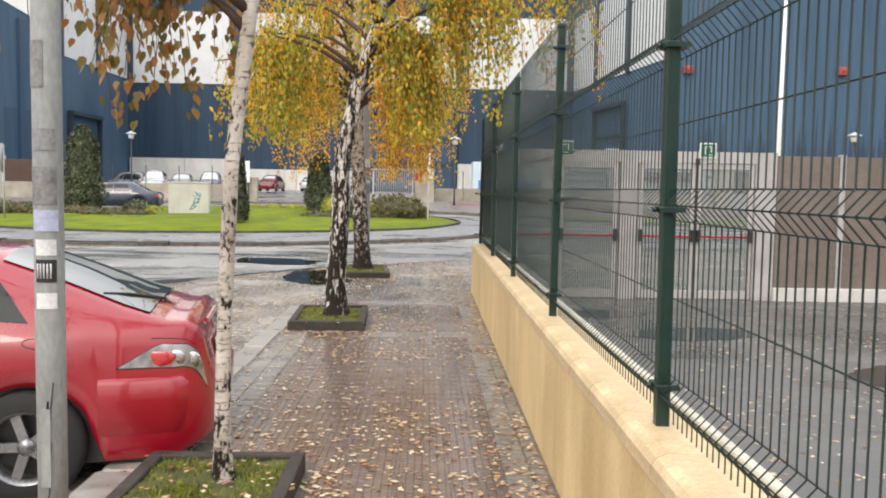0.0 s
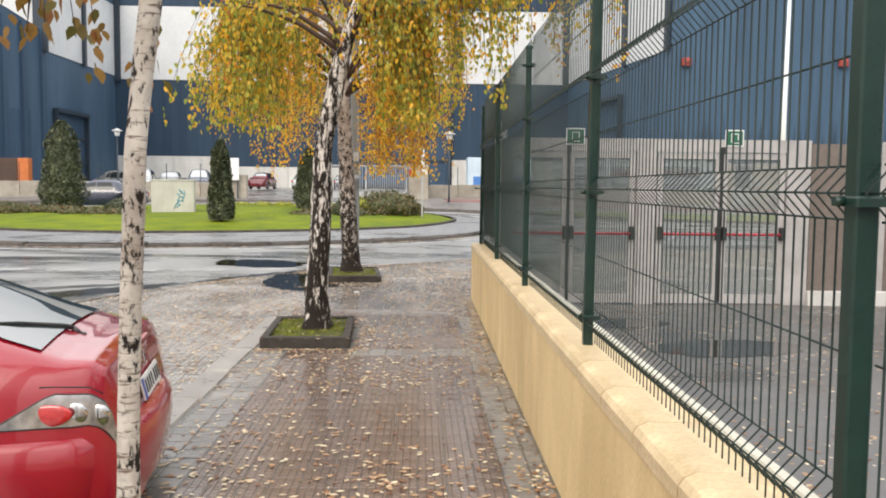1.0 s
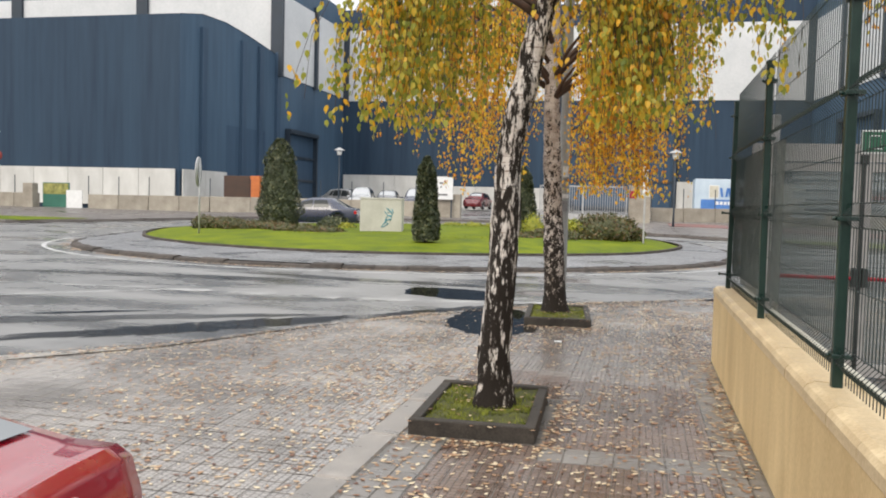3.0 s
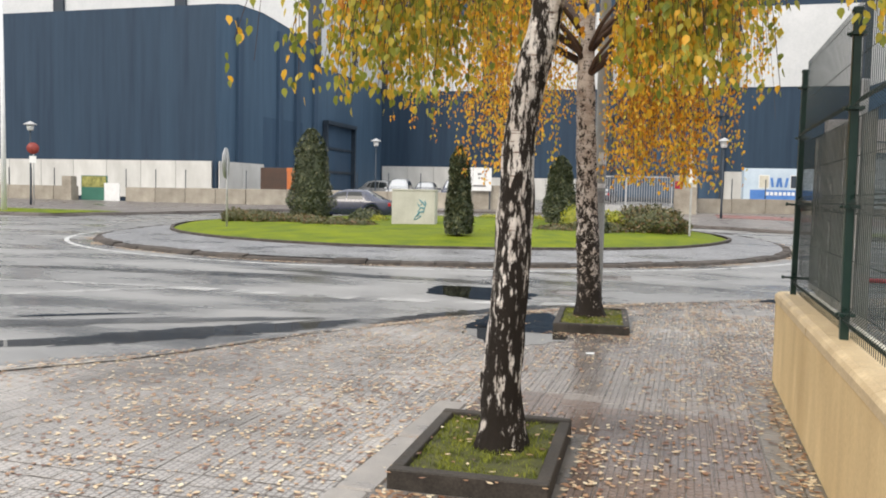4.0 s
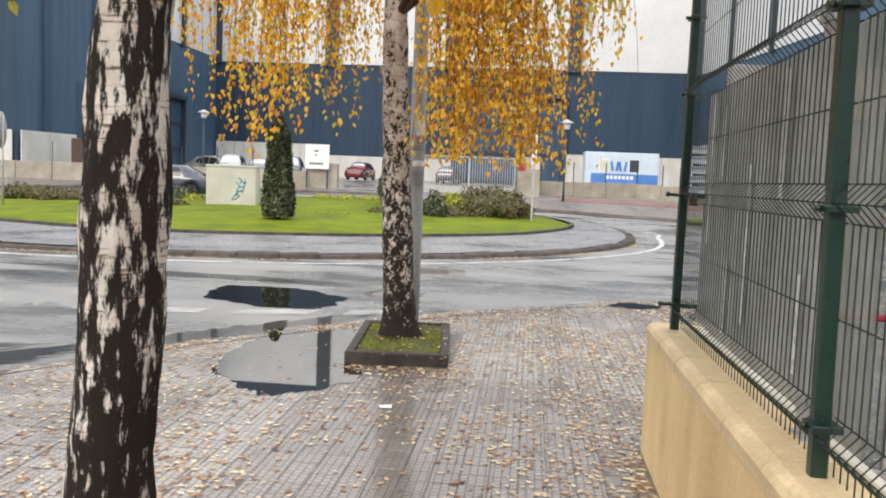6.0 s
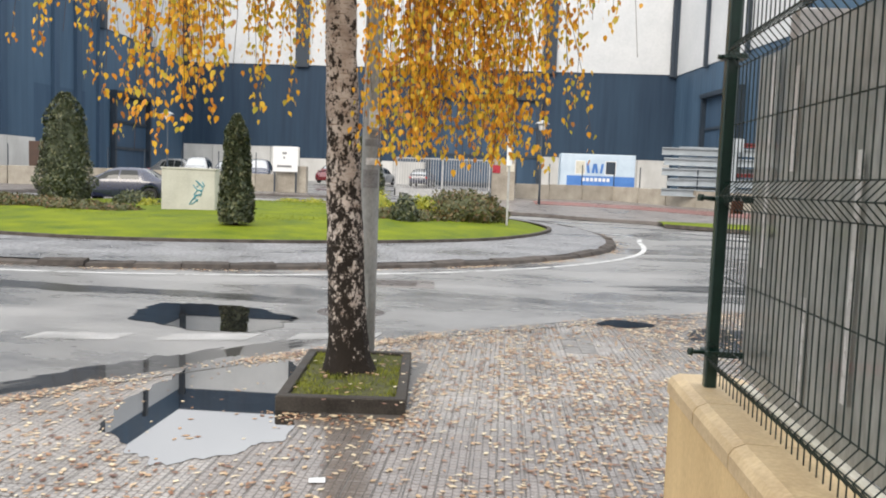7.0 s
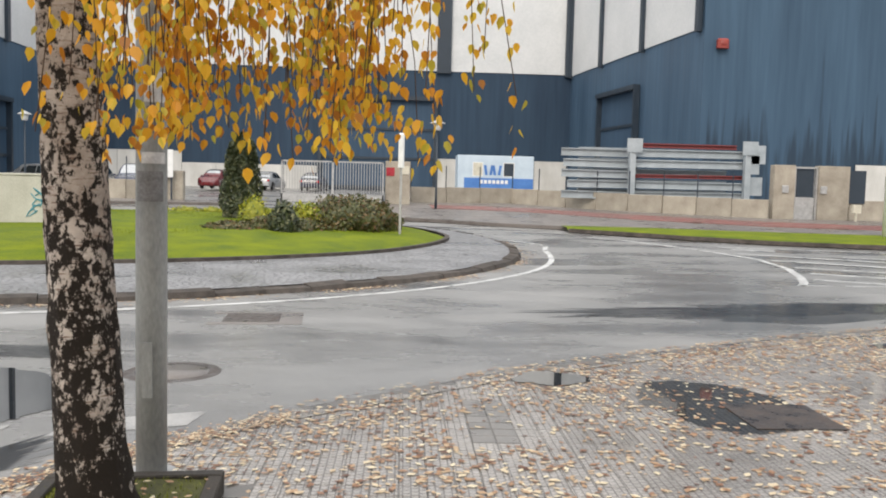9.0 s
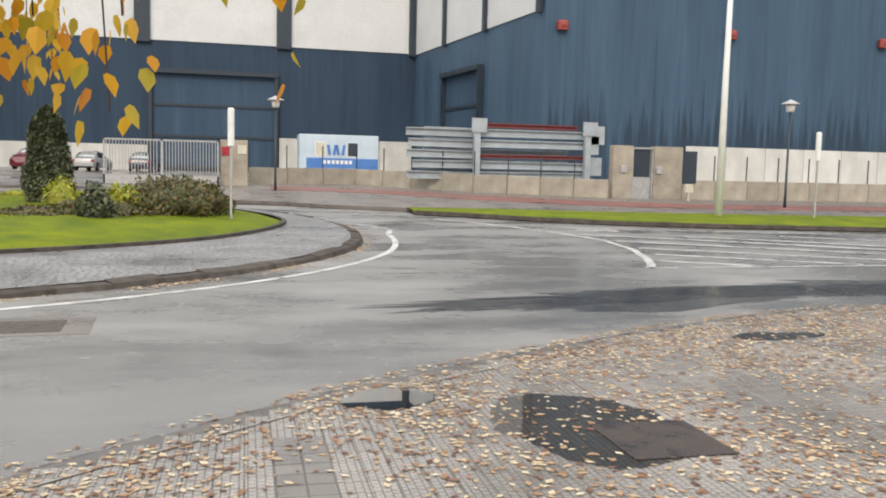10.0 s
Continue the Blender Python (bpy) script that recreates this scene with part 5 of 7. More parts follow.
for i in range(nv - 1):
    a, b = Vector((vx[i], near[i], 0)), Vector((vx[i + 1], near[i + 1], 0))
    za, zb = rise(a.y), rise(b.y)
    s.add([(a.x, a.y - 0.16, za - 0.04), (b.x, b.y - 0.16, zb - 0.04), (b.x, b.y - 0.15, zb + 0.09), (a.x, a.y - 0.15, za + 0.09), (b.x, b.y, zb + 0.09), (a.x, a.y, za + 0.09)], [(0, 1, 2, 3), (3, 2, 4, 5)])
tagged(part("verge_kerb", s, DARK_KERB), "dark kerb along the grass verge", "kerb", kind="structure")


def band(name, label, ma, xs, y_near, y_far, lift, category="pavement"):
    s = Shape()
    m = len(xs)
    s.add([(x, y, rise(y) + lift) for x, y in zip(xs, y_near)] + [(x, y, rise(y) + lift) for x, y in zip(xs, y_far)] + [(x, y, rise(y) - 0.05) for x, y in zip(xs, y_near)],
          [(i, i + 1, m + i + 1, m + i) for i in range(m - 1)] + [(2 * m + i, 2 * m + i + 1, i + 1, i) for i in range(m - 1)])
    return tagged(part(name, s, ma), label, category, kind="structure")


band("pavement_far", "far grey pavement along the factory wall", PATH_GREY, [-1.2, 1.5, 4, 6.6, 10, 14, 18, 30, 60], [46.5, 45.2, 43.6, 42.6, 42.6, 42.0, 41.4, 41.0, 41.0], [60, 62, 62.5, 62.8, 57.5, 54.3, 51.6, 52.3, 54], 0.08)
band("cycle_path", "reddish cycle path along the factory wall", RED_PATH, [1.6, 4, 6.8, 10.2, 15, 20, 27, 60], [54.0, 53.5, 52, 48.2, 45.2, 44.4, 44.5, 45.5], [57.5, 57.5, 56.5, 53.0, 49.3, 47.4, 47.6, 49], 0.10)
band("pavement_west", "far grey pavement along the western factory wall", PATH_GREY, [-70, -40, -30, -27.5, -25.5, -23, -20.5, -7], [37.5, 37.8, 38.5, 41.5, 45, 49.2, 53, 55], [54.4, 54.4, 54.4, 54.6, 56, 58, 57.0, 57.0], 0.08)
s = Shape()
s.add([(-70, 38.2, rise(38) + 0.09), (-29.5, 38.9, rise(39) + 0.09), (-27.8, 42.0, rise(42) + 0.10), (-70, 42.0, rise(42) + 0.10)], [(0, 1, 2, 3)])
tagged(part("verge_west", s, GRASS), "strip of green grass before the western wall", "verge", kind="structure")


# ---- low boundary walls with fence posts ----
def low_wall(points, height, label, step=2.0, posts=True):
    wl_ = thing("boundary_wall", label, "wall", kind="structure")
    s = Shape()
    for a, b in zip(points[:-1], points[1:]):
        a, b = Vector((*a, 0)), Vector((*b, 0))
        d = b - a
        k = max(1, round(d.length / step))
        w = d.length / k
        ang = math.degrees(math.atan2(d.y, d.x))
        s = Shape()
        s.box(0.012, w - 0.012, -0.12, 0.12, -0.3, height, c=0.02)
        me = s.mesh("wall_block", LOWWALL)
        for i in range(k):
            p = a + d * (i / k)
            z = rise(p.y + d.y / k / 2)
            blk = part("wall_block", me, None, wl_, at=pose(p.x, p.y, z + random.uniform(-0.01, 0.01), 0, 0, ang))
            if posts:
                s = Shape()
                s.box(-0.024, 0.024, -0.024, 0.024, height - 0.02, height + 1.25)
                part("fence_post", s, TRIM_BLUE, wl_, at=pose(p.x, p.y, z, 0, 0, ang))
    return wl_


low_wall([(0.6, 60.6), (6.8, 63.0), (13.6, 54.9), (17.85, 51.9)], 0.98, "weathered ochre concrete block boundary wall with dark posts")
low_wall([(21.85, 52.1), (45, 53.5)], 1.05, "low weathered concrete wall below pale panels", posts=True)
low_wall([(-75, 54.9), (-41.4, 54.9)], 1.05, "weathered concrete boundary wall with dark posts")
low_wall([(-37.4, 54.9), (-29, 56.5), (-24, 58.6), (-12.6, 58.6)], 1.05, "weathered ochre boundary wall with dark fence posts", step=2.4)

# ---- gate, booth, container, beams ----
gate_post = solid("gate_pillar", Shape().box(-0.68, 0.68, -0.35, 0.35, -0.2, 2.4, c=0.03), LOWWALL, "stained concrete gate pillar with small notices", "pillar", on_street(-0.15, 58.3))
for dx, ma, zz in ((-0.4, PANIC_RED, 1.85), (0.4, CREAM, 1.95)):
    s = Shape()
    s.box(-0.22, 0.22, -0.39, -0.36, zz - 0.25, zz + 0.2)
    solid("notice", s, ma, "small faded notice on the gate pillar", "sign", on_street(-0.15 + dx, 58.3), "gate notices")
gate = thing("sliding_gate", "galvanised steel sliding gate with upright bars", "gate", on_street(-6.4, 57.6))
s = Shape()
for x0, x1, z0, z1 in ((0, 5.5, 0.1, 0.55), (0, 5.5, 2.25, 2.33), (0, 0.08, 0.1, 2.33), (5.42, 5.5, 0.1, 2.33), (2.7, 2.82, 0.1, 2.33)):
    s.box(x0, x1, -0.035, 0.035, z0, z1)
part("gate_frame", s, STEEL, gate)
s = Shape()
s.box(-0.018, 0.018, -0.018, 0.018, 0.56, 2.24)
bar = s.mesh("bar", STEEL)
for k in range(36):
    x = 0.15 + 0.148 * k
    if abs(x - 2.76) > 0.1:
        part("bar", bar, None, gate, at=pose(x, 0, 0))

booth = thing("gate_lodge", "stained concrete gate entry with a grey steel door and intercom", "gatehouse", on_street(18.0, 51.8))
s = Shape()
s.box(0.0, 1.05, 0.0, 0.5, -0.2, 2.68, c=0.02)
part("pier", s, LOWWALL, booth)
s = Shape()
s.box(2.2, 3.75, 0.0, 0.5, -0.2, 2.68, c=0.02)
part("pier", s, LOWWALL, booth)
s = Shape()
s.box(1.05, 1.13, 0.1, 0.4, 0, 2.62)
s.box(2.12, 2.2, 0.1, 0.4, 0, 2.62)
s.box(1.13, 2.12, 0.1, 0.4, 2.54, 2.62)
part("door_frame", s, STEEL, booth)
s = Shape()
s.box(1.14, 2.11, 0.2, 0.26, 0.03, 1.15)
dr = part("door", s, STEEL, booth)
s = Shape()
s.box(1.2, 2.05, 0.21, 0.25, 1.15, 2.5)
part("door_glass", s, TRIM_BLUE, dr)
for x in (0.55, 2.45):
    s = Shape()
    s.box(x - 0.16, x + 0.16, -0.07, 0.0, 1.35, 1.7, c=0.02)
    part("intercom", s, STEEL, booth)
s = Shape()
s.box(3.5, 3.9, -0.9, -0.65, 0.45, 0.85, c=0.02)
s.box(3.66, 3.74, -0.82, -0.74, 0, 0.45)
part("meter_box", s, CREAM, booth)
s = Shape()
s.box(3.75, 4.6, 0.1, 0.4, 0.9, 2.5)
part("dark_screen", s, TRIM_BLUE, booth)

BLUE = material("blue_container_paint", (0.05, 0.16, 0.45), (0.09, 0.24, 0.58), rough=0.45, scale=1, fine=20, bump=0.05)
PALEBLUE = material("pale_blue_container", (0.42, 0.52, 0.62), (0.58, 0.68, 0.76), rough=0.5, scale=1, fine=20, bump=0.05)
cont = thing("office_container", "white and blue site office container with worn lettering", "container", pose(3.75, 68.0, 1.25))
s = Shape()
s.box(0, 5.1, 0, 2.4, 0.0, 2.65, c=0.03)
part("body", s, PALEBLUE, cont)
s = Shape()
s.box(0.45, 5.08, -0.02, 0.0, 0.15, 1.15)
part("blue_band", s, BLUE, cont)
for x0, x1, ma in ((1.05, 1.65, CREAM), (3.1, 3.75, TRIM_BLUE)):
    s = Shape()
    s.box(x0, x1, -0.025, 0.0, 1.3, 2.15)
    w_ = part("window", s, ma, cont)
    s = Shape()
    s.box(x0 - 0.05, x1 + 0.05, -0.02, 0.002, 1.25, 2.2)
    part("window_frame", s, SIGN_WHITE, w_)
for k in range(4):
    s = Shape()
    s.slab([(1.85 + 0.28 * k, 1.35), (2.02 + 0.28 * k, 1.35), (2.02 + 0.28 * k + (0.1 if k % 2 else -0.1), 2.0), (1.85 + 0.28 * k + (0.1 if k % 2 else -0.1), 2.0)], 0, 0.03, m=pose(0, 0.0, 0, 90, 0, 0))
    part("logo_bar", s, BLUE, cont)
for k in range(7):
    s = Shape()
    s.box(1.5 + 0.28 * k, 1.7 + 0.28 * k, -0.032, -0.021, 0.78, 1.02)
    part("letter_bar", s, SIGN_WHITE, cont)

BEAM = material("grey_primed_steel", (0.28, 0.32, 0.35), (0.40, 0.44, 0.47), rough=0.5, scale=1.5, fine=30, bump=0.05, random_tint=0.12)
PRIMER = material("red_primer_steel", (0.16, 0.03, 0.03), (0.24, 0.05, 0.05), rough=0.6, scale=2, fine=30, bump=0.05)


def i_beam(x0, x1, y, z, h=0.42, w=0.3, ma=None, tilt=0.0, plate=False):
    beam = thing("steel_beam", "grey primed steel beam stacked in the yard" if ma is not PRIMER else "red primed steel beam stacked in the yard", "steel beam", pose(x0, y, z, 0, tilt, 0), "stacked steel beams")
    n_ = x1 - x0
    s = Shape()
    s.box(0, n_, -w / 2, w / 2, 0, 0.06)
    s.box(0, n_, -w / 2, w / 2, h - 0.06, h)
    s.box(0, n_, -0.02, 0.02, 0.06, h - 0.06)
    part("section", s, ma or BEAM, beam)
    if plate:
        s = Shape()
        s.box(n_ - 0.05, n_ + 0.75, -w / 2 - 0.06, -w / 2, -0.25, h + 0.35)
        part("end_plate", s, BEAM, beam)
    return beam


random.seed(8)
for k in range(5):
    z = 1.3 + 0.58 * k
    i_beam(9.0 + random.uniform(-0.2, 0.2), 13.0, 58.2, z, tilt=random.uniform(-0.6, 0.6))
    i_beam(12.9 + random.uniform(-0.3, 0.3), 19.3 + random.uniform(-0.3, 0.3), 58.0, z + 0.02, h=0.2 if k == 2 else 0.42, ma=PRIMER if k == 2 else None, tilt=random.uniform(-0.4, 0.4), plate=(k in (1, 3, 4)))
    i_beam(10.0, 18.5, 59.2, z + 0.12, tilt=random.uniform(-0.4, 0.4))
i_beam(13.2, 18.9, 58.9, 4.2, h=0.25, ma=PRIMER)
for x in (12.6, 19.0):
    s = Shape()
    s.box(-0.16, 0.16, -0.16, 0.16, 0, 3.4)
    s.box(-0.35, 0.5, -0.22, -0.17, 2.75, 3.5)
    solid("steel_column", s, BEAM, "upright steel column with a bolted plate beside the beams", "steel beam", pose(x, 57.5, 1.1), "stacked steel beams")

# alarm boxes on the factory wing
ALARM = material("red_alarm_box", (0.22, 0.03, 0.025), (0.34, 0.06, 0.045), rough=0.5, scale=3, fine=30, bump=0.0)
for x, z in ((19.7, 11.0), (31.5, 11.1), (43.2, 11.2)):
    s = Shape()
    s.box(-0.36, 0.36, -0.4, 0.0, -0.3, 0.3, c=0.1)
    box_ = solid("alarm_box", s, ALARM, "red weathered box mounted high on the factory wall", "alarm box", pose(x, 64, z), "wall boxes")
    s = Shape()
    s.lathe([(0.0, 0.0), (0.2, 0.0), (0.24, -0.04)], 12, m=pose(0, -0.406, 0, 90, 0, 0))
    part("horn", s, ALARM, box_)


# ---- posts, lanterns and signs ----
def chevron_post(x, y, h, tilt=0):
    p = thing("marker_post", "slim white traffic marker post on the grass", "post", on_street(x, y), "marker posts")
    s = Shape()
    s.box(-0.035, 0.035, -0.03, 0.03, -0.1, h * 0.68, c=0.01)
    part("shaft", s, STEEL, p)
    s = Shape()
    s.box(-0.085, 0.085, -0.085, 0.085, h * 0.68, h, c=0.04)
    part("board", s, SIGN_WHITE, p)
    return p


chevron_post(0.08, 36.0, 3.05)
chevron_post(20.7, 40.2, 3.2)
mast = thing("lighting_mast", "tall white painted lighting mast on the verge", "lamp post", on_street(17.17, 40.8), "lighting masts")
s = Shape()
s.tube([(0, 0, -0.1), (0, 0, 5), (0.05, 0, 12)], [0.14, 0.11, 0.07], 14)
part("shaft", s, SIGN_WHITE, mast)
s = Shape()
s.tube([(0.05, 0, 11.9), (-0.7, 0, 12.3)], 0.05, 8)
part("arm", s, SIGN_WHITE, mast)
s = Shape()
s.box(-1.3, -0.6, -0.15, 0.15, 12.22, 12.4, c=0.04)
part("lantern", s, STEEL, mast)
copy_thing(mast, on_street(-33.5, 40.0, 180))


def lantern_post(x, y, h):
    lp = thing("street_lantern", "small hooded street lantern on a thin grey pole", "street lamp", on_street(x, y), "street lanterns")
    s = Shape()
    s.tube([(0, 0, -0.1), (0, 0, 0.8), (0, 0, h - 0.5)], [0.08, 0.055, 0.045], 10)
    part("shaft", s, TRIM_BLUE, lp)
    s = Shape()
    s.lathe([(0.10, h - 0.5), (0.16, h - 0.48), (0.22, h - 0.14), (0.0, h - 0.12)], 10)
    part("glass", s, SIGN_WHITE, lp)
    s = Shape()
    s.lathe([(0.40, h - 0.16), (0.36, h - 0.12), (0.12, h), (0.0, h + 0.06)], 12)
    part("hood", s, STEEL, lp)
    return lp


lantern_post(23.5, 45.9, 4.75)
lantern_post(1.8, 54.0, 4.45)
lantern_post(-21.1, 60.5, 4.65)
lantern_post(-37.3, 46.0, 4.95)
warn = thing("traffic_sign", "small red and white traffic sign below a street lantern", "traffic sign", on_street(-36.9, 45.8))
s = Shape()
s.tube([(0, 0, -0.1), (0, 0, 3.7)], 0.035, 8)
part("pole", s, STEEL, warn)
s = Shape()
s.lathe([(0.0, -0.02), (0.34, -0.02), (0.34, 0.02), (0.0, 0.02)], 20, m=pose(0, -0.05, 3.4, 90, 0, 38))
part("disc", s, ALARM, warn)
s = Shape()
s.box(-0.24, 0.24, -0.07, -0.04, 2.55, 2.95)
part("plate", s, SIGN_WHITE, warn)
sg = thing("traffic_sign", "round traffic sign on a pole, seen nearly edge-on", "traffic sign", on_street(-15.95, 32.0, 0, 0.3))
s = Shape()
s.tube([(0, 0, -0.3), (0, 0, 2.72)], 0.035, 10)
part("pole", s, STEEL, sg)
s = Shape()
s.lathe([(0.0, -0.015), (0.55, -0.015), (0.55, 0.015), (0.0, 0.015)], 24, m=pose(-0.05, 0, 2.22, 90, 0, 108))
part("disc", s, STEEL, sg)
board = thing("notice_board", "white notice board on two posts beside the car park", "sign", on_street(-13.4, 57.0))
s = Shape()
s.box(0, 1.45, -0.03, 0.0, 1.25, 2.7)
part("panel", s, SIGN_WHITE, board)
for x in (0.1, 1.35):
    s = Shape()
    s.box(x - 0.04, x + 0.04, 0.0, 0.08, -0.1, 2.7)
    part("leg", s, TRIM_BLUE, board)
for k, (x0, x1, z) in enumerate(((0.55, 0.8, 2.25), (0.6, 0.7, 2.0), (0.25, 1.1, 1.5))):
    s = Shape()
    s.box(x0, x1, -0.036, -0.031, z, z + 0.12)
    part("print_bar", s, GLUE, board)
pier = solid("gate_pier", Shape().box(-0.9, 0.9, -0.25, 0.25, -0.2, 1.6, c=0.03), LOWWALL, "weathered concrete gate pier below the notice board", "pillar", on_street(-12.4, 57.5))
adv = thing("hoarding", "green and yellow advertising board at the factory wall", "sign", on_street(-40.8, 54.6))
s = Shape()
s.box(0, 2.1, -0.05, 0.05, 0.1, 1.8)
part("panel", s, material("green_board", (0.02, 0.11, 0.08), (0.04, 0.17, 0.12), rough=0.5, scale=1, fine=20, bump=0.0), adv)
s = Shape()
s.box(0.05, 2.05, -0.06, -0.052, 1.0, 1.75)
part("picture", s, material("olive_print", (0.12, 0.13, 0.03), (0.4, 0.38, 0.12), rough=0.5, scale=4, fine=12, bump=0.0), adv)
s = Shape()
s.box(1.95, 3.2, -0.14, -0.07, 0.0, 1.3, c=0.01)
part("white_board", s, SIGN_WHITE, adv)
solid("electric_cabinet", Shape().box(-0.4, 0.4, -0.3, 0.3, 0, 1.75, c=0.03), LOWWALL, "weathered grey-green service cabinet by the wall", "cabinet", on_street(-41.6, 54.3))
s = Shape()
s.box(0, 2.1, 0, 1.2, 0, 1.9, c=0.02)
skip = solid("storage_container", s, material("brown_container", (0.05, 0.03, 0.022), (0.09, 0.05, 0.035), rough=0.6, scale=1.5, fine=20, bump=0.1), "dark brown storage container with a ladder rack behind the wall", "container", pose(-30.1, 60.5, 1.35))
s = Shape()
s.box(0, 0.75, 0, 0.6, 0, 1.85, c=0.03)
solid("orange_tank", s, material("orange_paint", (0.45, 0.12, 0.03), (0.6, 0.18, 0.05), rough=0.5, scale=2, fine=20, bump=0.05), "tall orange cabinet beside the storage container", "cabinet", pose(-27.9, 60.3, 1.4))

# ---- utility housing with scrawled paint ----
BOXW = material("grubby_white_plaster", (0.40, 0.39, 0.34), (0.58, 0.57, 0.51), rough=0.75, scale=1.6, fine=40, bump=0.15, stretch=(1, 1, 0.5))
TEAL = material("teal_spray_paint", (0.03, 0.22, 0.30), (0.06, 0.32, 0.40), rough=0.5, scale=8, fine=40, bump=0.0)
hut = thing("utility_housing", "grubby white utility housing with teal spray-painted scrawl", "utility box", on_street(-10.55, 34.5, 11, 0.36))
s = Shape()
s.box(0, 1.62, 0, 0.9, -0.3, 1.27, c=0.03)
part("body", s, BOXW, hut)
s = Shape()
s.box(-0.02, 1.64, -0.02, 0.92, 1.271, 1.32, c=0.012)
part("lid", s, BOXW, hut)
for k in range(5):
    s = Shape()
    a0 = k * 1.3
    s.tube([(1.08 + 0.16 * math.cos(a0 + u * 1.1) * (0.6 + 0.1 * u) + 0.05 * k - 0.1, -0.006, 0.28 + 0.14 * k + 0.11 * math.sin(a0 * 1.7 + u * 1.4)) for u in range(6)], 0.016, 5)
    part("scrawl", s, TEAL, hut)

# ---- shrubs ----
LEAF_DARK = leaf_material("evergreen_leaf", ((0.0, (0.022, 0.034, 0.016)), (0.5, (0.058, 0.075, 0.034)), (0.85, (0.11, 0.125, 0.055)), (1.0, (0.21, 0.20, 0.10))), 0.15)
LEAF_BRIGHT = leaf_material("yellow_green_leaf", ((0.0, (0.12, 0.17, 0.02)), (0.5, (0.30, 0.32, 0.03)), (1.0, (0.55, 0.5, 0.05))), 0.25)
LEAF_OLIVE = leaf_material("olive_leaf", ((0.0, (0.05, 0.06, 0.02)), (0.5, (0.10, 0.11, 0.035)), (0.85, (0.16, 0.12, 0.045)), (1.0, (0.20, 0.10, 0.05))), 0.2)


def clump_leaves(shape, centre, rad, amount, size, rnd):
    """Leaves on and within an uneven ellipsoid."""
    for k in range(amount):
        d = Vector((rnd.gauss(0, 1), rnd.gauss(0, 1), rnd.gauss(0, 1))).normalized()
        f = (0.75 + 0.25 * rnd.random()) * (1 + 0.28 * noise.noise(d * 2.4 + Vector(centre)))
        p = Vector(centre) + Vector((d.x * rad[0], d.y * rad[1], d.z * rad[2])) * f
        a = Vector((rnd.gauss(0, 1), rnd.gauss(0, 1), rnd.gauss(0, 1))).normalized() * size
        b = a.cross(d).normalized() * size * 0.55
        shape.add([p - a, p + b, p + a, p - b], [(0, 1, 2, 3)])


def core(shape, centre, rad):
    shape.lathe([(0.02, -rad[2] * 0.98), (rad[0] * 0.55, -rad[2] * 0.7), (rad[0] * 0.72, 0), (rad[0] * 0.5, rad[2] * 0.6), (0.02, rad[2] * 0.8)], 12, m=Matrix.Translation(centre) @ Matrix.Diagonal((1, rad[1] / rad[0], 1, 1)))


def cone_shrub(x, y, r, h, seed):
    rnd = random.Random(seed)
    sh = thing("evergreen_shrub", "dense dark evergreen clipped into a tall cone", "shrub", on_street(x, y, 0, 0.3), "conical evergreens")
    s = Shape()
    s.tube([(0, 0, -0.2), (0, 0, h * 0.5)], [0.07, 0.04], 8)
    part("trunk", s, TWIG, sh)
    c, f = Shape(), Shape()
    c.lathe([(0.05, 0.15 * h / 4), (r * 0.7, 0.12 * h), (r * 0.75, 0.3 * h), (r * 0.62, 0.7 * h), (r * 0.2, 0.93 * h), (0.01, 0.96 * h)], 14)
    for k in range(5200):
        u = rnd.random() ** 1.25
        z = h * (0.03 + 0.97 * u)
        rr = r * (0.95 - 0.12 * (1 - min(1, u / 0.12)) if u < 0.12 else 0.95 + 0.05 * math.sin(u * 9) - 0.58 * ((u - 0.12) / 0.88) ** 2.0 - 0.25 * max(0, u - 0.85) / 0.15)
        a = rnd.uniform(0, 6.28)
        rr *= 0.86 + 0.16 * rnd.random() + 0.22 * noise.noise(Vector((math.cos(a) * 2.0, math.sin(a) * 2.0, z * 2.2 + seed)))
        p = Vector((rr * math.cos(a), rr * math.sin(a), z))
        q = Vector((rnd.gauss(0, 1), rnd.gauss(0, 1), rnd.gauss(0, 1) + 0.4)).normalized() * 0.07
        b = q.cross(p.normalized() if p.length > 0 else Vector((1, 0, 0))).normalized() * 0.035
        f.add([p - q, p + b, p + q, p - b], [(0, 1, 2, 3)])
    part("core", c, LEAF_DARK, sh)
    tagged(part("foliage", f, LEAF_DARK, sh), kind="stuff")
    return sh


cone_shrub(-15.2, 37.4, 0.95, 3.75, 1)
cone_shrub(-6.9, 30.5, 0.45, 2.8, 2)
cone_shrub(-5.0, 39.2, 0.70, 2.75, 3)


def low_bush(x, y, rad, ma, label, seed, size=0.06, amount=2600, dz=0.18):
    rnd = random.Random(seed)
    b = thing("bush", label, "bush", on_street(x, y, 0, dz), "roundabout planting")
    c, f = Shape(), Shape()
    core(c, (0, 0, rad[2] * 0.3), (rad[0] * 0.95, rad[1] * 0.95, rad[2] * 0.75))
    clump_leaves(f, (0, 0, rad[2] * 0.3), (rad[0], rad[1], rad[2] * 0.8), amount, size, rnd)
    part("core", c, ma, b)
    tagged(part("foliage", f, ma, b), kind="stuff")
    return b


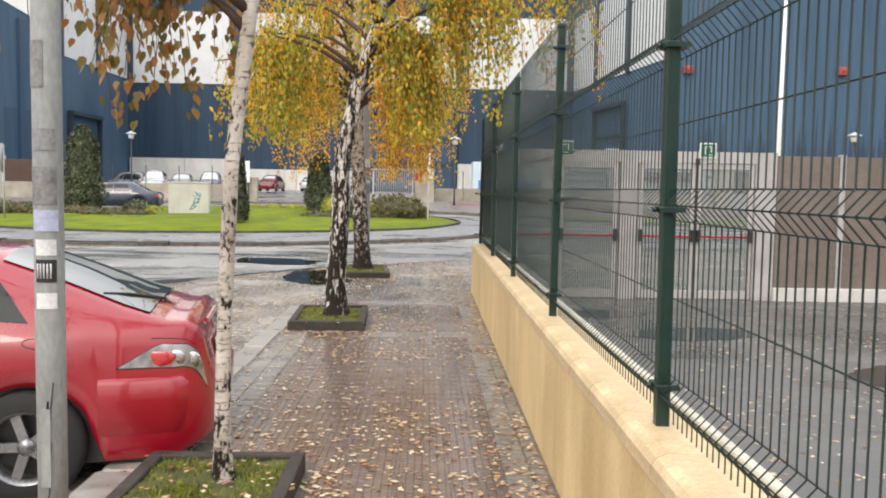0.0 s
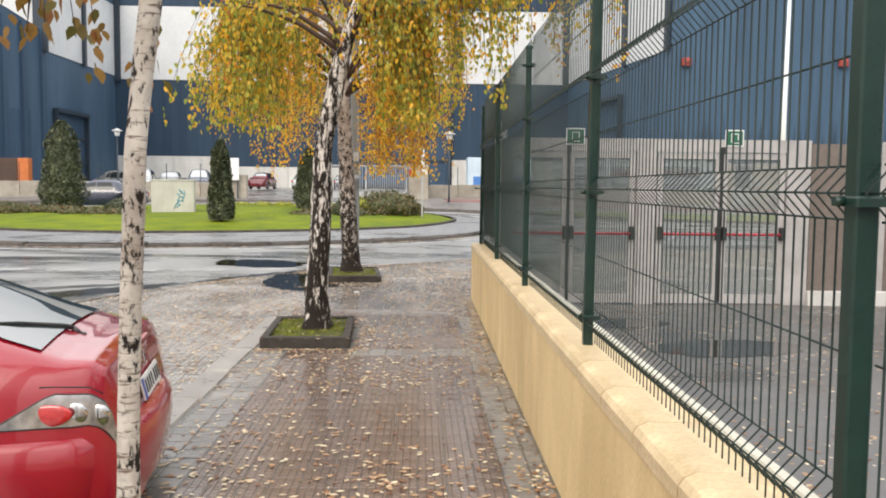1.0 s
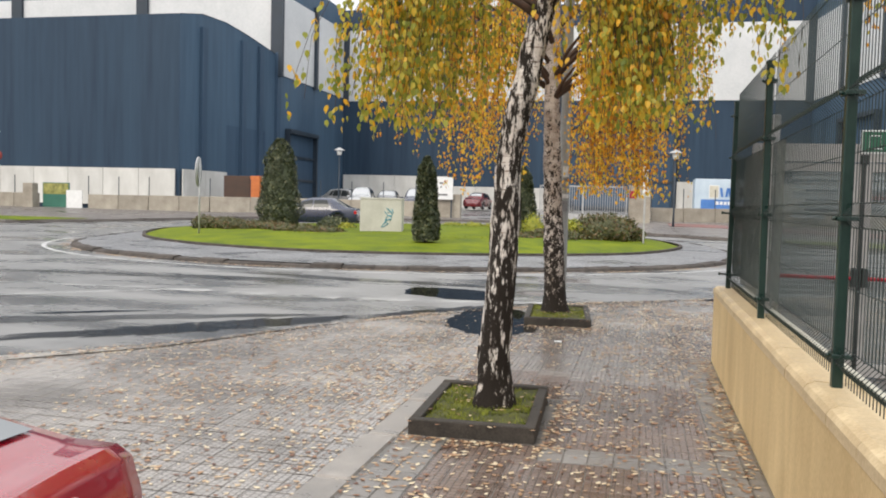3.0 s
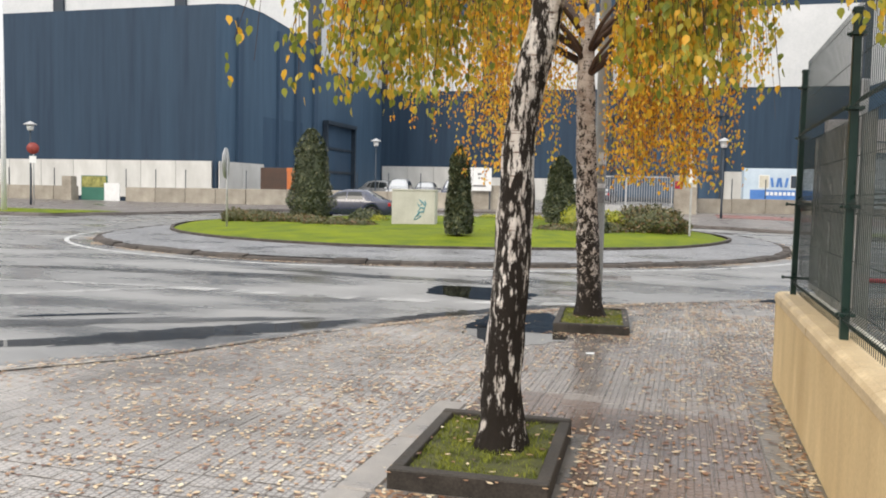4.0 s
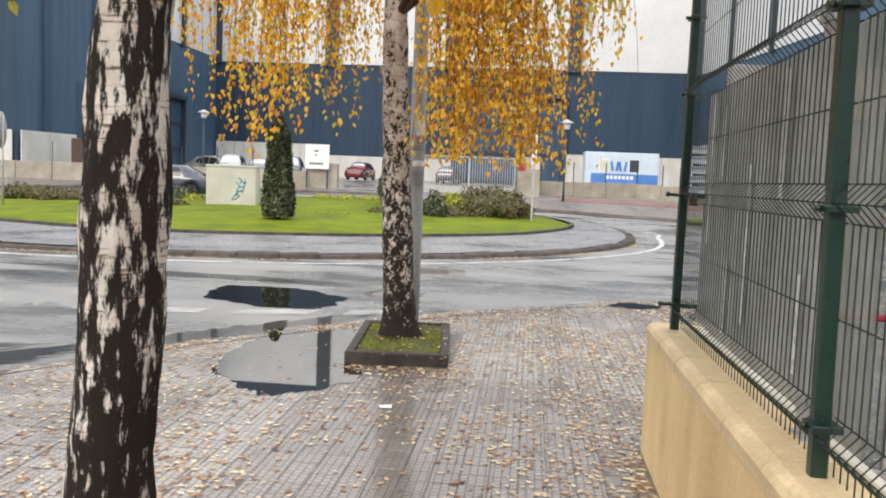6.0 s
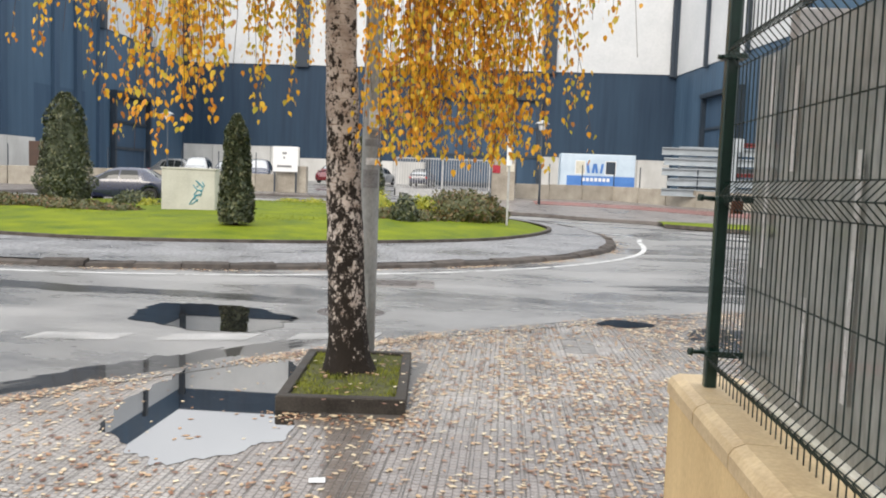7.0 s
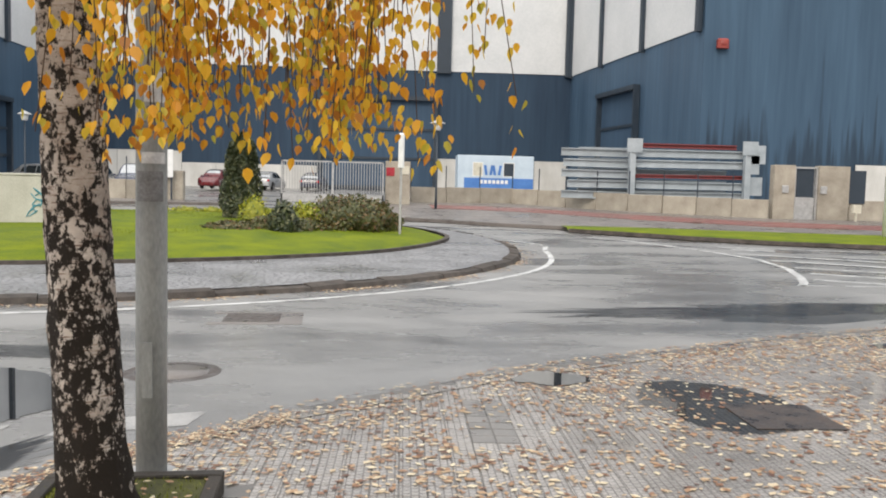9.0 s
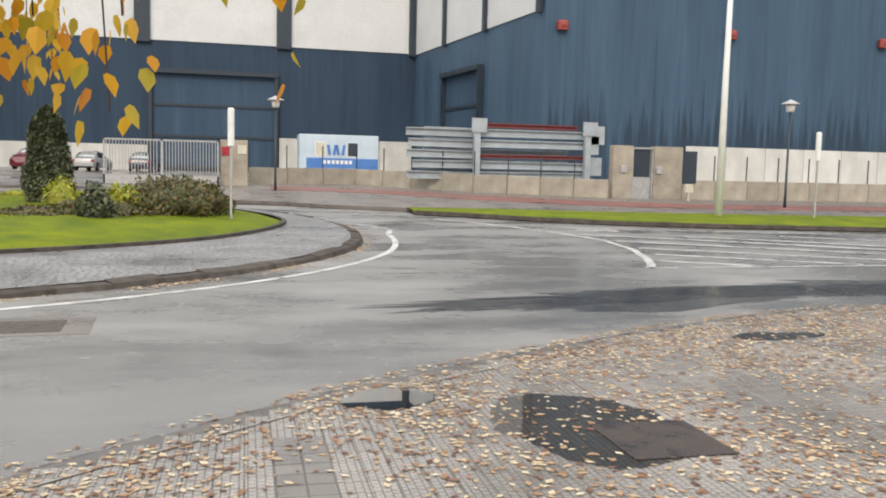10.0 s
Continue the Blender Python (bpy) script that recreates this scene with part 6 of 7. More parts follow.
low_bush(-1.4, 37.0, (1.5, 1.5, 0.95), LEAF_OLIVE, "broad low olive-green shrub on the roundabout", 11, 0.07, 4200)
low_bush(-0.9, 38.2, (1.0, 0.9, 0.8), LEAF_OLIVE, "broad low olive-green shrub on the roundabout", 12, 0.07, 2200)
low_bush(-3.1, 35.6, (1.3, 1.0, 0.45), LEAF_OLIVE, "low brownish ground-cover shrub on the lawn", 13)
low_bush(-4.4, 34.9, (0.9, 0.7, 0.32), LEAF_OLIVE, "low brownish ground-cover shrub on the lawn", 14)
low_bush(-2.6, 36.3, (0.7, 0.5, 0.75), LEAF_BRIGHT, "yellow-flowering bush beside the low shrub", 15, 0.06, 1500)
low_bush(-3.0, 34.6, (0.42, 0.4, 0.85), LEAF_DARK, "dark green upright bush on the lawn", 16, 0.07, 1200)
low_bush(-4.1, 36.5, (0.5, 0.5, 0.95), LEAF_BRIGHT, "straggling light green herb clump", 17, 0.05, 700)
low_bush(-12.6, 37.2, (0.8, 0.6, 0.55), LEAF_DARK, "round dark green bush by the utility housing", 18)
low_bush(-11.75, 36.4, (0.40, 0.36, 0.40), LEAF_BRIGHT, "small yellow-green bush by the utility housing", 19, 0.05, 900)
for k in range(8):
    low_bush(-17.5 + 0.84 * k, 35.4 - 0.26 * k + 0.2 * math.sin(k * 2.1), (0.75, 0.6, 0.46 - 0.025 * k), LEAF_OLIVE, "low olive and rust ground-cover hedge on the lawn", 30 + k, 0.055, 1300, 0.26)
for k in range(8):
    low_bush(-9.0 + 1.0 * k, 44.0 + 0.12 * k, (0.6, 0.4, 0.22), LEAF_BRIGHT, "low yellow-green edging plants along the lawn", 50 + k, 0.05, 350)

# ---- cars ----
TYRE = material("tyre_rubber", (0.010, 0.010, 0.010), (0.022, 0.022, 0.022), rough=0.8, scale=12, fine=90, bump=0.2)
ALLOY = material("alloy_rim", (0.20, 0.20, 0.21), (0.34, 0.34, 0.35), rough=0.3, scale=6, fine=60, bump=0.03, metal=0.8)
CAR_GLASS = glass("tinted_car_glass", (0.03, 0.04, 0.04), 0.02, 0.03)
SIDE_GLASS = glass("dark_side_glass", (0.015, 0.018, 0.018), 0.02, 0.08)
CAR_GLASS.node_tree.nodes["Principled BSDF"].inputs["IOR"].default_value = 4.5
LENS_RED = material("red_lamp_lens", (0.35, 0.01, 0.015), (0.55, 0.03, 0.03), rough=0.12, scale=12, fine=60, bump=0.1, coat=1.0)
LENS_CLEAR = material("clear_lamp_lens", (0.17, 0.16, 0.16), (0.56, 0.54, 0.55), rough=0.10, scale=5, fine=22, bump=0.15, coat=1.0, metal=0.45)
CHROME = material("chrome", (0.55, 0.55, 0.56), (0.7, 0.7, 0.71), rough=0.12, scale=5, fine=60, bump=0.0, metal=1.0)
PLATE = material("number_plate_white", (0.62, 0.62, 0.60), (0.76, 0.76, 0.74), rough=0.4, scale=8, fine=60, bump=0.0)
EU_BLUE = material("plate_blue", (0.01, 0.05, 0.3), (0.02, 0.07, 0.38), rough=0.4, scale=8, fine=60, bump=0.0)


def car_paint(name, c):
    d = tuple(v * 0.92 for v in c)
    ma = material(name, d, c, rough=0.30, scale=1.5, fine=300, bump=0.0, coat=1.0)
    ma.node_tree.nodes["Principled BSDF"].inputs["Coat IOR"].default_value = 1.5
    return ma


class CarForm:
    """Body section along the length; X runs forward from the tail."""

    def __init__(self, length, width, height, kind):
        L, W, H = length, width / 2, height
        self.L, self.W = L, W
        if kind == "hatch":
            self.X = [0, 0.03, 0.07, 0.11, 0.16, 0.30, 0.55, 0.90, 1.30, 1.75, 2.2, 2.65, 3.1, 3.5, 3.9, 4.25, 4.5, 4.62, L]
            self.top = [0.56, 0.66, 0.82, 0.92, 0.955, 0.965, 1.05, 1.20, H - 0.05, H - 0.01, H, H - 0.03, 1.2, 0.99, 0.95, 0.86, 0.75, 0.66, 0.50]
            self.belt = [0.50, 0.58, 0.74, 0.84, 0.88, 0.895, 0.90, 0.91, 0.92, 0.93, 0.925, 0.92, 0.92, 0.93, 0.89, 0.80, 0.70, 0.60, 0.44]
            self.wide = [0.60, 0.76, 0.83, 0.86, 0.88, 0.91, 0.95, 0.98, 1, 1, 1, 1, 1, 0.99, 0.98, 0.95, 0.88, 0.78, 0.55]
            self.roof = [0.58, 0.72, 0.78, 0.80, 0.80, 0.80, 0.76, 0.70, 0.66, 0.64, 0.64, 0.66, 0.72, 0.80, 0.80, 0.78, 0.70, 0.6, 0.45]
        else:
            self.X = [0, 0.03, 0.07, 0.12, 0.30, 0.60, 0.95, 1.35, 1.9, 2.4, 2.75, 3.2, 3.55, 3.9, 4.2, 4.42, L]
            self.top = [0.56, 0.70, 0.86, 0.93, 0.96, 1.02 if kind == "saloon" else 1.2, 1.2 if kind == "saloon" else H - 0.08, H - 0.02, H, H - 0.01, H - 0.1, 1.08, 0.95, 0.90, 0.82, 0.70, 0.5]
            self.belt = [0.50, 0.6, 0.78, 0.86, 0.90, 0.91, 0.92, 0.92, 0.91, 0.91, 0.91, 0.91, 0.89, 0.84, 0.76, 0.62, 0.44]
            self.wide = [0.6, 0.78, 0.85, 0.88, 0.93, 0.97, 1, 1, 1, 1, 1, 1, 0.99, 0.97, 0.93, 0.82, 0.55]
            self.roof = [0.58, 0.74, 0.80, 0.82, 0.82, 0.78, 0.7, 0.66, 0.64, 0.64, 0.68, 0.76, 0.8, 0.78, 0.74, 0.62, 0.45]
        self.X = [x * L / self.X[-1] for x in self.X]
        self.drop = 0.085 if kind == "hatch" else 0.0
        self.wheels = (0.226 * L if kind == "hatch" else 0.20 * L, 0.79 * L)
        self.arch = 0.375 if kind == "hatch" else 0.36

    def get(self, arr, x):
        return float(np.interp(x, self.X, arr))

    def floor(self, x):
        z = float(np.interp(x, [0, 0.25, self.L - 0.3, self.L], [0.34, 0.22, 0.2, 0.26])) - self.drop
        for w in self.wheels:
            d = abs(x - w)
            if d < self.arch:
                z = max(z, 0.31 - self.drop + math.sqrt(self.arch ** 2 - d * d))
        return z

    def section(self, x):
        """Half outline (y, z) from the sill up over the shoulder to the roof's middle."""
        W = self.W * self.get(self.wide, x)
        wr = self.W * self.get(self.roof, x)
        zb, zt, z0 = self.get(self.belt, x), self.get(self.top, x), self.floor(x)
        z0 = min(z0, zb - 0.06)
        k = zb - z0
        pts = [(W * 0.94, z0), (W * 0.985, z0 + 0.12 * k), (W * 1.0, z0 + 0.42 * k), (W * 0.985, z0 + 0.72 * k), (W * 0.965, z0 + 0.9 * k), (W * 0.94, zb)]
        g = zt - zb
        pts += [(W * 0.94 + (wr - W * 0.94) * 0.5, zb + g * 0.52), (wr, zb + g * 0.86), (wr * 0.86, zb + g * 0.97), (wr * 0.5, zt + 0.012), (0, zt + 0.018)]
        return pts

    def point(self, x, u, side=1):
        p = self.section(x)
        i = min(len(p) - 2, int(u * (len(p) - 1)))
        f = u * (len(p) - 1) - i
        return Vector((x, side * (p[i][0] * (1 - f) + p[i + 1][0] * f), p[i][1] * (1 - f) + p[i + 1][1] * f))

    def patch(self, x0, x1, u0, u1, side, lift, nx=10, nu=6):
        """A panel lying just proud of the body between two stations."""
        s = Shape()
        mid = Vector((self.L / 2, 0, 0.7))
        vs = []
        for j in range(nu + 1):
            for i in range(nx + 1):
                f = j / nu
                u = u0 + (u1 - u0) * f
                xa, xb = (x0[0] + (x0[1] - x0[0]) * f, x1[0] + (x1[1] - x1[0]) * f)
                x = xa + (xb - xa) * i / nx
                p = self.point(x, u, side)
                du = self.point(x, min(1, u + 0.03), side) - self.point(x, max(0, u - 0.03), side)
                dx = self.point(x + 0.05, u, side) - self.point(x - 0.05, u, side)
                nrm = du.cross(dx)
                if nrm.length < 1e-6:
                    nrm = Vector((0, 0, 1))
                nrm.normalize()
                if nrm.dot(p - Vector((p.x, 0, 0.6))) < 0:
                    nrm = -nrm
                vs.append(p + nrm * lift)
        s.add(vs, [(j * (nx + 1) + i, j * (nx + 1) + i + 1, (j + 1) * (nx + 1) + i + 1, (j + 1) * (nx + 1) + i) for j in range(nu) for i in range(nx)], smooth=True)
        return s


def add_wheel(car_ob, x, y, r, spokes, drop=0.0):
    s = Shape()
    m = pose(x, y, r - drop, 90, 0, 0)
    out = 1 if y > 0 else -1
    s.lathe([(r * 0.66, -0.095), (r * 0.93, -0.10), (r, -0.07), (r, 0.07), (r * 0.93, 0.10), (r * 0.66, 0.095)], 28, m=m)
    tyre = part("wheel", s, TYRE, car_ob)
    s = Shape()
    s.lathe([(r * 0.67, 0.09 * -out), (r * 0.6, 0.075 * -out), (r * 0.6, -0.05 * -out)], 28, m=m)
    s.lathe([(r * 0.6, -0.05 * -out), (0.0, -0.05 * -out)], 28, m=m, slot=1)
    for k in range(spokes):
        mm = m @ pose(0, 0, 0, 0, 0, 360 / spokes * k)
        s.box(r * 0.10, r * 0.62, -r * 0.085, r * 0.085, 0.045 * -out - 0.012, 0.045 * -out + 0.012, m=mm)
    s.lathe([(0, 0.075 * -out), (r * 0.15, 0.07 * -out), (r * 0.17, 0.04 * -out)], 14, m=m)
    part("rim", s, [ALLOY, BLACK], tyre)


def build_car(at, paint, label, length=4.5, width=1.78, height=1.44, kind="saloon", detail=False, group=""):
    form = CarForm(length, width, height, kind)
    c = thing("car", label, "car", at, group)
    stations = sorted(set([round(x, 3) for x in np.linspace(0, form.L, 90 if detail else 46)] + [round(x, 3) for x in form.X] + ([0.015, 0.05, 0.09, 0.13, 0.2, 0.25] if detail else [])))
    s = Shape()
    rings = []
    for x in stations:
        half = form.section(x)
        rings.append([(x, y, z) for y, z in half] + [(x, -y, z) for y, z in half[-2::-1]])
    n_ = len(rings[0])
    vs = [p for r in rings for p in r]
    fs = [(i * n_ + k, i * n_ + k + 1, (i + 1) * n_ + k + 1, (i + 1) * n_ + k) for i in range(len(rings) - 1) for k in range(n_ - 1)]
    s.add(vs, fs, 0, True)
    for i in (0, len(rings) - 1):
        s.add(rings[i], [tuple(range(n_)) if i == 0 else tuple(range(n_ - 1, -1, -1))])
    body = part("body", s, paint, c)
    s = Shape()
    s.box(0.25, form.L - 0.3, -form.W * 0.86, form.W * 0.86, 0.2 - form.drop, 0.62)
    part("underbody", s, BLACK, c)
    L = form.L
    for side in (1, -1):
        part("side_window", form.patch((0.30 * L, 0.33 * L), (0.47 * L, 0.47 * L), 0.52, 0.68, side, 0.004), SIDE_GLASS, body)
        part("side_window", form.patch((0.485 * L, 0.485 * L), (0.70 * L, 0.62 * L), 0.52, 0.68, side, 0.004), SIDE_GLASS, body)
        if kind != "saloon":
            part("side_window", form.patch((0.225 * L, 0.27 * L), (0.288 * L, 0.318 * L), 0.53, 0.66, side, 0.004), SIDE_GLASS, body)
    rear = (0.085 * L, 0.27 * L) if kind == "hatch" else ((0.13 * L, 0.25 * L) if kind == "saloon" else (0.035 * L, 0.2 * L))
    s = Shape()
    vs = []
    nx, ny = 12, 10
    for i in range(nx + 1):
        x = rear[0] + (rear[1] - rear[0]) * i / nx
        hw = form.W * form.get(form.roof, x) * 0.90
        for j in range(ny + 1):
            v = -1 + 2 * j / ny
            y = v * hw
            pts = form.section(x)
            z = float(np.interp(abs(y), [p[0] for p in pts[:5:-1]], [p[1] for p in pts[:5:-1]]))
            vs.append((x - 0.004, y, z + 0.012))
    s.add(vs, [(i * (ny + 1) + j, i * (ny + 1) + j + 1, (i + 1) * (ny + 1) + j + 1, (i + 1) * (ny + 1) + j) for i in range(nx) for j in range(ny)], smooth=True)
    glass_ob = part("rear_window", s, CAR_GLASS, c)
    s = Shape()
    vs = []
    for i in range(nx + 1):
        x = (0.60 + 0.145 * i / nx) * L
        hw = form.W * form.get(form.roof, x) * 0.92
        for j in range(ny + 1):
            y = (-1 + 2 * j / ny) * hw
            pts = form.section(x)
            vs.append((x, y, float(np.interp(abs(y), [p[0] for p in pts[:5:-1]], [p[1] for p in pts[:5:-1]])) + 0.01))
    s.add(vs, [(i * (ny + 1) + j, i * (ny + 1) + j + 1, (i + 1) * (ny + 1) + j + 1, (i + 1) * (ny + 1) + j) for i in range(nx) for j in range(ny)], smooth=True)
    part("windscreen", s, CAR_GLASS, c)
    r = 0.33 if detail else 0.315
    for x in form.wheels:
        for side in (1, -1):
            add_wheel(c, x, side * (form.W - 0.10), r, 5, form.drop)
    for side in (1, -1):
        s = Shape()
        if detail:
            lamp = part("tail_light", form.patch((0.05, 0.085), (0.56, 0.30), 0.307, 0.42, side, 0.005, 18, 8), LENS_CLEAR, c, "clear and red rear lamp cluster")
            s = Shape()
            q = form.point(0.34, 0.343, side)
            s.lathe([(math.sin(a), -math.cos(a)) for a in np.linspace(0.001, 3.1405, 11)], 20, m=Matrix.Translation(q) @ pose(0, 0, 0, 0, 6, -6 * side) @ Matrix.Diagonal((0.115, 0.011, 0.050, 1)))
            part("red_lens", s, LENS_RED, lamp)
            for x_ in (0.13, 0.22):
                q = form.point(x_, 0.347, side)
                s = Shape()
                s.lathe([(math.sin(a), -math.cos(a)) for a in np.linspace(0.001, 3.1405, 11)], 18, m=Matrix.Translation(q) @ Matrix.Diagonal((0.050, 0.010, 0.050, 1)))
                part("bulb_bowl", s, CHROME, lamp)
            s = Shape()
            ring = [form.point(0.05 + 0.51 * u, 0.307, side) for u in np.linspace(0, 1, 14)] + [form.point(0.56 - 0.26 * u, 0.307 + 0.113 * u, side) for u in np.linspace(0, 1, 8)] + [form.point(0.30 - 0.215 * u, 0.42, side) for u in np.linspace(0, 1, 10)]
            s.tube([p + Vector((0, 0.003 * side, 0)) for p in ring], 0.004, 5, caps=False)
            part("lamp_seal", s, BLACK, lamp)
        else:
            s.box(0.02, 0.16, side * form.W * 0.78 - 0.12, side * form.W * 0.78 + 0.1, 0.68, 0.84, c=0.03)
            part("tail_light", s, LENS_RED, c)
        s = Shape()
        s.box(L - 0.34, L - 0.1, side * form.W * 0.66 - 0.13, side * form.W * 0.66 + 0.13, 0.56, 0.70, c=0.04)
        part("headlight", s, LENS_CLEAR, c)
        s = Shape()
        s.box(0.66 * L, 0.69 * L, side * (form.W + 0.09) - 0.09, side * (form.W + 0.09) + 0.09, 0.92, 1.04, c=0.03)
        part("wing_mirror", s, paint, c)
    if detail:
        # number plate with plain bars, badge, wiper, lip and seams on the tail
        s = Shape()
        s.box(-0.012, 0.0, -0.26, 0.26, -0.055, 0.055, c=0.003)
        pl = part("number_plate", s, PLATE, c, at=pose(0.026, 0, 0.715, 0, 14, 0))
        s = Shape()
        s.box(-0.016, -0.0125, 0.222, 0.258, -0.053, 0.053)
        part("plate_band", s, EU_BLUE, pl)
        for k in range(7):
            y = 0.175 - 0.062 * k - (0.02 if k > 3 else 0)
            s = Shape()
            s.box(-0.016, -0.0125, y - 0.012, y + 0.012, -0.034, 0.034)
            part("plate_bar", s, INK, pl)
        s = Shape()
        s.lathe([(0.048, 0.0), (0.056, 0.006), (0.064, 0.0)], 24, m=pose(0.062, 0, 0.845, 0, -76, 0) @ Matrix.Diagonal((0.82, 1, 1, 1)))
        s.tube([(0.060, -0.045, 0.86), (0.055, 0, 0.84), (0.060, 0.045, 0.86)], 0.006, 6)
        part("badge", s, CHROME, c)
        s = Shape()
        s.tube([(0.37, 0.13, 1.02), (0.41, 0.15, 1.035), (0.56, 0.36, 1.085), (0.68, 0.54, 1.115)], [0.014, 0.012, 0.009, 0.005], 6)
        s.lathe([(0.0, 0.03), (0.022, 0.028), (0.028, 0.0)], 12, m=pose(0.33, 0.13, 0.965))
        s.tube([(0.33, 0.13, 0.98), (0.37, 0.13, 1.02)], 0.014, 8)
        part("rear_wiper", s, BLACK, glass_ob)
        s = Shape()
        s.box(0.07, 0.095, -0.30, 0.30, 0.895, 0.915, c=0.004)
        part("brake_light", s, LENS_RED, c)
        # bumper bulge
        s = Shape()
        side_run = [(x, form.W * form.get(form.wide, x) + 0.004) for x in (0.66, 0.55, 0.44, 0.34, 0.26)]
        prof = [(x, -y) for x, y in side_run]
        for k in range(19):
            v = -1 + 2 * k / 18
            prof.append((-0.045 + 0.235 * abs(v) ** 3.0, v * 0.795))
        prof += [(x, y) for x, y in side_run[::-1]]
        prof = [Vector((x, y, 0)) for x, y in prof]
        vs = []
        for k, q in enumerate(prof):
            along = (prof[min(k + 1, len(prof) - 1)] - prof[max(k - 1, 0)]).normalized()
            out_ = Vector((-along.y, along.x, 0))
            grow = 0.35 + 0.65 * min(1.0, max(0.0, (0.66 - q.x) / 0.3))
            for z, d in ((0.235, -0.05), (0.31, 0.0), (0.50, 0.022), (0.60, 0.018), (0.645, -0.02), (0.65, -0.08)):
                vs.append(q + out_ * (d * grow if d > 0 else d) + Vector((0, 0, z)))
        s.add(vs, [(i * 6 + k, i * 6 + k + 1, (i + 1) * 6 + k + 1, (i + 1) * 6 + k) for i in range(len(prof) - 1) for k in range(5)], smooth=True)
        part("rear_bumper", s, paint, c)
        s = Shape()
        s.tube([(1.9, 0, height), (1.75, 0, height + 0.16)], [0.01, 0.004], 6)
        part("aerial", s, BLACK, c)
        # fuel flap and door seams as dark lines
        s = Shape()
        loop = [form.point(0.98 + 0.09 * math.cos(a), 0.36 + 0.055 * math.sin(a), 1) for a in np.linspace(0, 6.2832, 22)]
        s.tube([p + Vector((0, 0.001, 0)) for p in loop], 0.0025, 4, caps=False)
        part("fuel_flap", s, INK, body)
        s = Shape()
        s.tube([form.point(0.115 + 0.25 * u, 0.46 - 0.0 * u, 1) + Vector((0, 0.001, 0)) for u in np.linspace(0, 1, 6)], 0.003, 4)
        part("boot_seam", s, INK, body)
    return c


CAR_RED = car_paint("red_metallic_paint", (0.31, 0.0022, 0.015))
NAVY = car_paint("dark_navy_paint", (0.012, 0.018, 0.05))
GREYCAR = car_paint("grey_metallic_paint", (0.10, 0.105, 0.11))
SILVER = car_paint("silver_paint", (0.42, 0.43, 0.44))
DARKRED = car_paint("dark_red_paint", (0.14, 0.012, 0.015))
build_car(pose(-1.325, 5.50, -0.082, 0, 0, 189.5) @ Matrix.Scale(0.94, 4), CAR_RED, "glossy red hatchback parked with its tail at the kerb", 4.68, 1.78, 1.40, "hatch", True)
build_car(on_street(-13.9, 44.3, 186, -0.03), NAVY, "dark navy saloon passing behind the roundabout", 4.7, 1.80, 1.45, "saloon")
build_car(pose(-14.2, 80.4, 1.17, 0, 0, -95), DARKRED, "dark red hatchback parked by the factory hall", 4.1, 1.7, 1.5, "estate", group="parked cars")
build_car(pose(-7.45, 80.4, 1.17, 0, 0, 85), NAVY, "dark estate car parked by the factory hall", 4.4, 1.75, 1.5, "estate", group="parked cars")
build_car(pose(-11.4, 80.4, 1.17, 0, 0, 80), SILVER, "grey car parked by the factory hall", 4.4, 1.75, 1.5, "estate", group="parked cars")
build_car(pose(-25.6, 69.0, 1.0, 0, 0, -10), GREYCAR, "dark grey estate parked behind the low wall", 4.4, 1.78, 1.6, "estate", group="parked cars")
build_car(pose(-21.5, 68.0, 1.0, 0, 0, -80), SILVER, "silver estate parked behind the low wall", 4.4, 1.78, 1.7, "estate", group="parked cars")
build_car(pose(-19.4, 68.0, 1.0, 0, 0, -80), GREYCAR, "dark grey car parked behind the low wall", 4.3, 1.75, 1.5, "saloon", group="parked cars")
build_car(pose(-17.2, 68.0, 1.0, 0, 0, -80), NAVY, "dark car parked behind the low wall", 4.3, 1.78, 1.7, "estate", group="parked cars")

# ---- small wet things on the ground ----
def puddle(x, y, rx, ry, turn, z, seed, label="shallow rain puddle on the paving"):
    s = Shape()
    n = 180
    ring = []
    for k in range(n):
        a = 2 * math.pi * k / n
        f = 1 + 0.25 * noise.noise(Vector((math.cos(a) * 1.3, math.sin(a) * 1.3, seed))) + 0.14 * noise.noise(Vector((math.cos(a) * 3, math.sin(a) * 3, seed + 5))) + (0.45 if max(rx, ry) > 4 * min(rx, ry) else 0.07) * noise.noise(Vector((math.cos(a) * 11, math.sin(a) * 11, seed + 8)))
        ring.append(pose(x, y, z, 0, 0, turn) @ Vector((rx * f * math.cos(a), ry * f * math.sin(a), 0)))
    s.add(ring, [tuple(range(n))])
    return tagged(solid("puddle", s, WATER_THIN if x > 2 and y > 16 or "gutter" in label else WATER, label, "puddle", group="puddles"), kind="stuff")


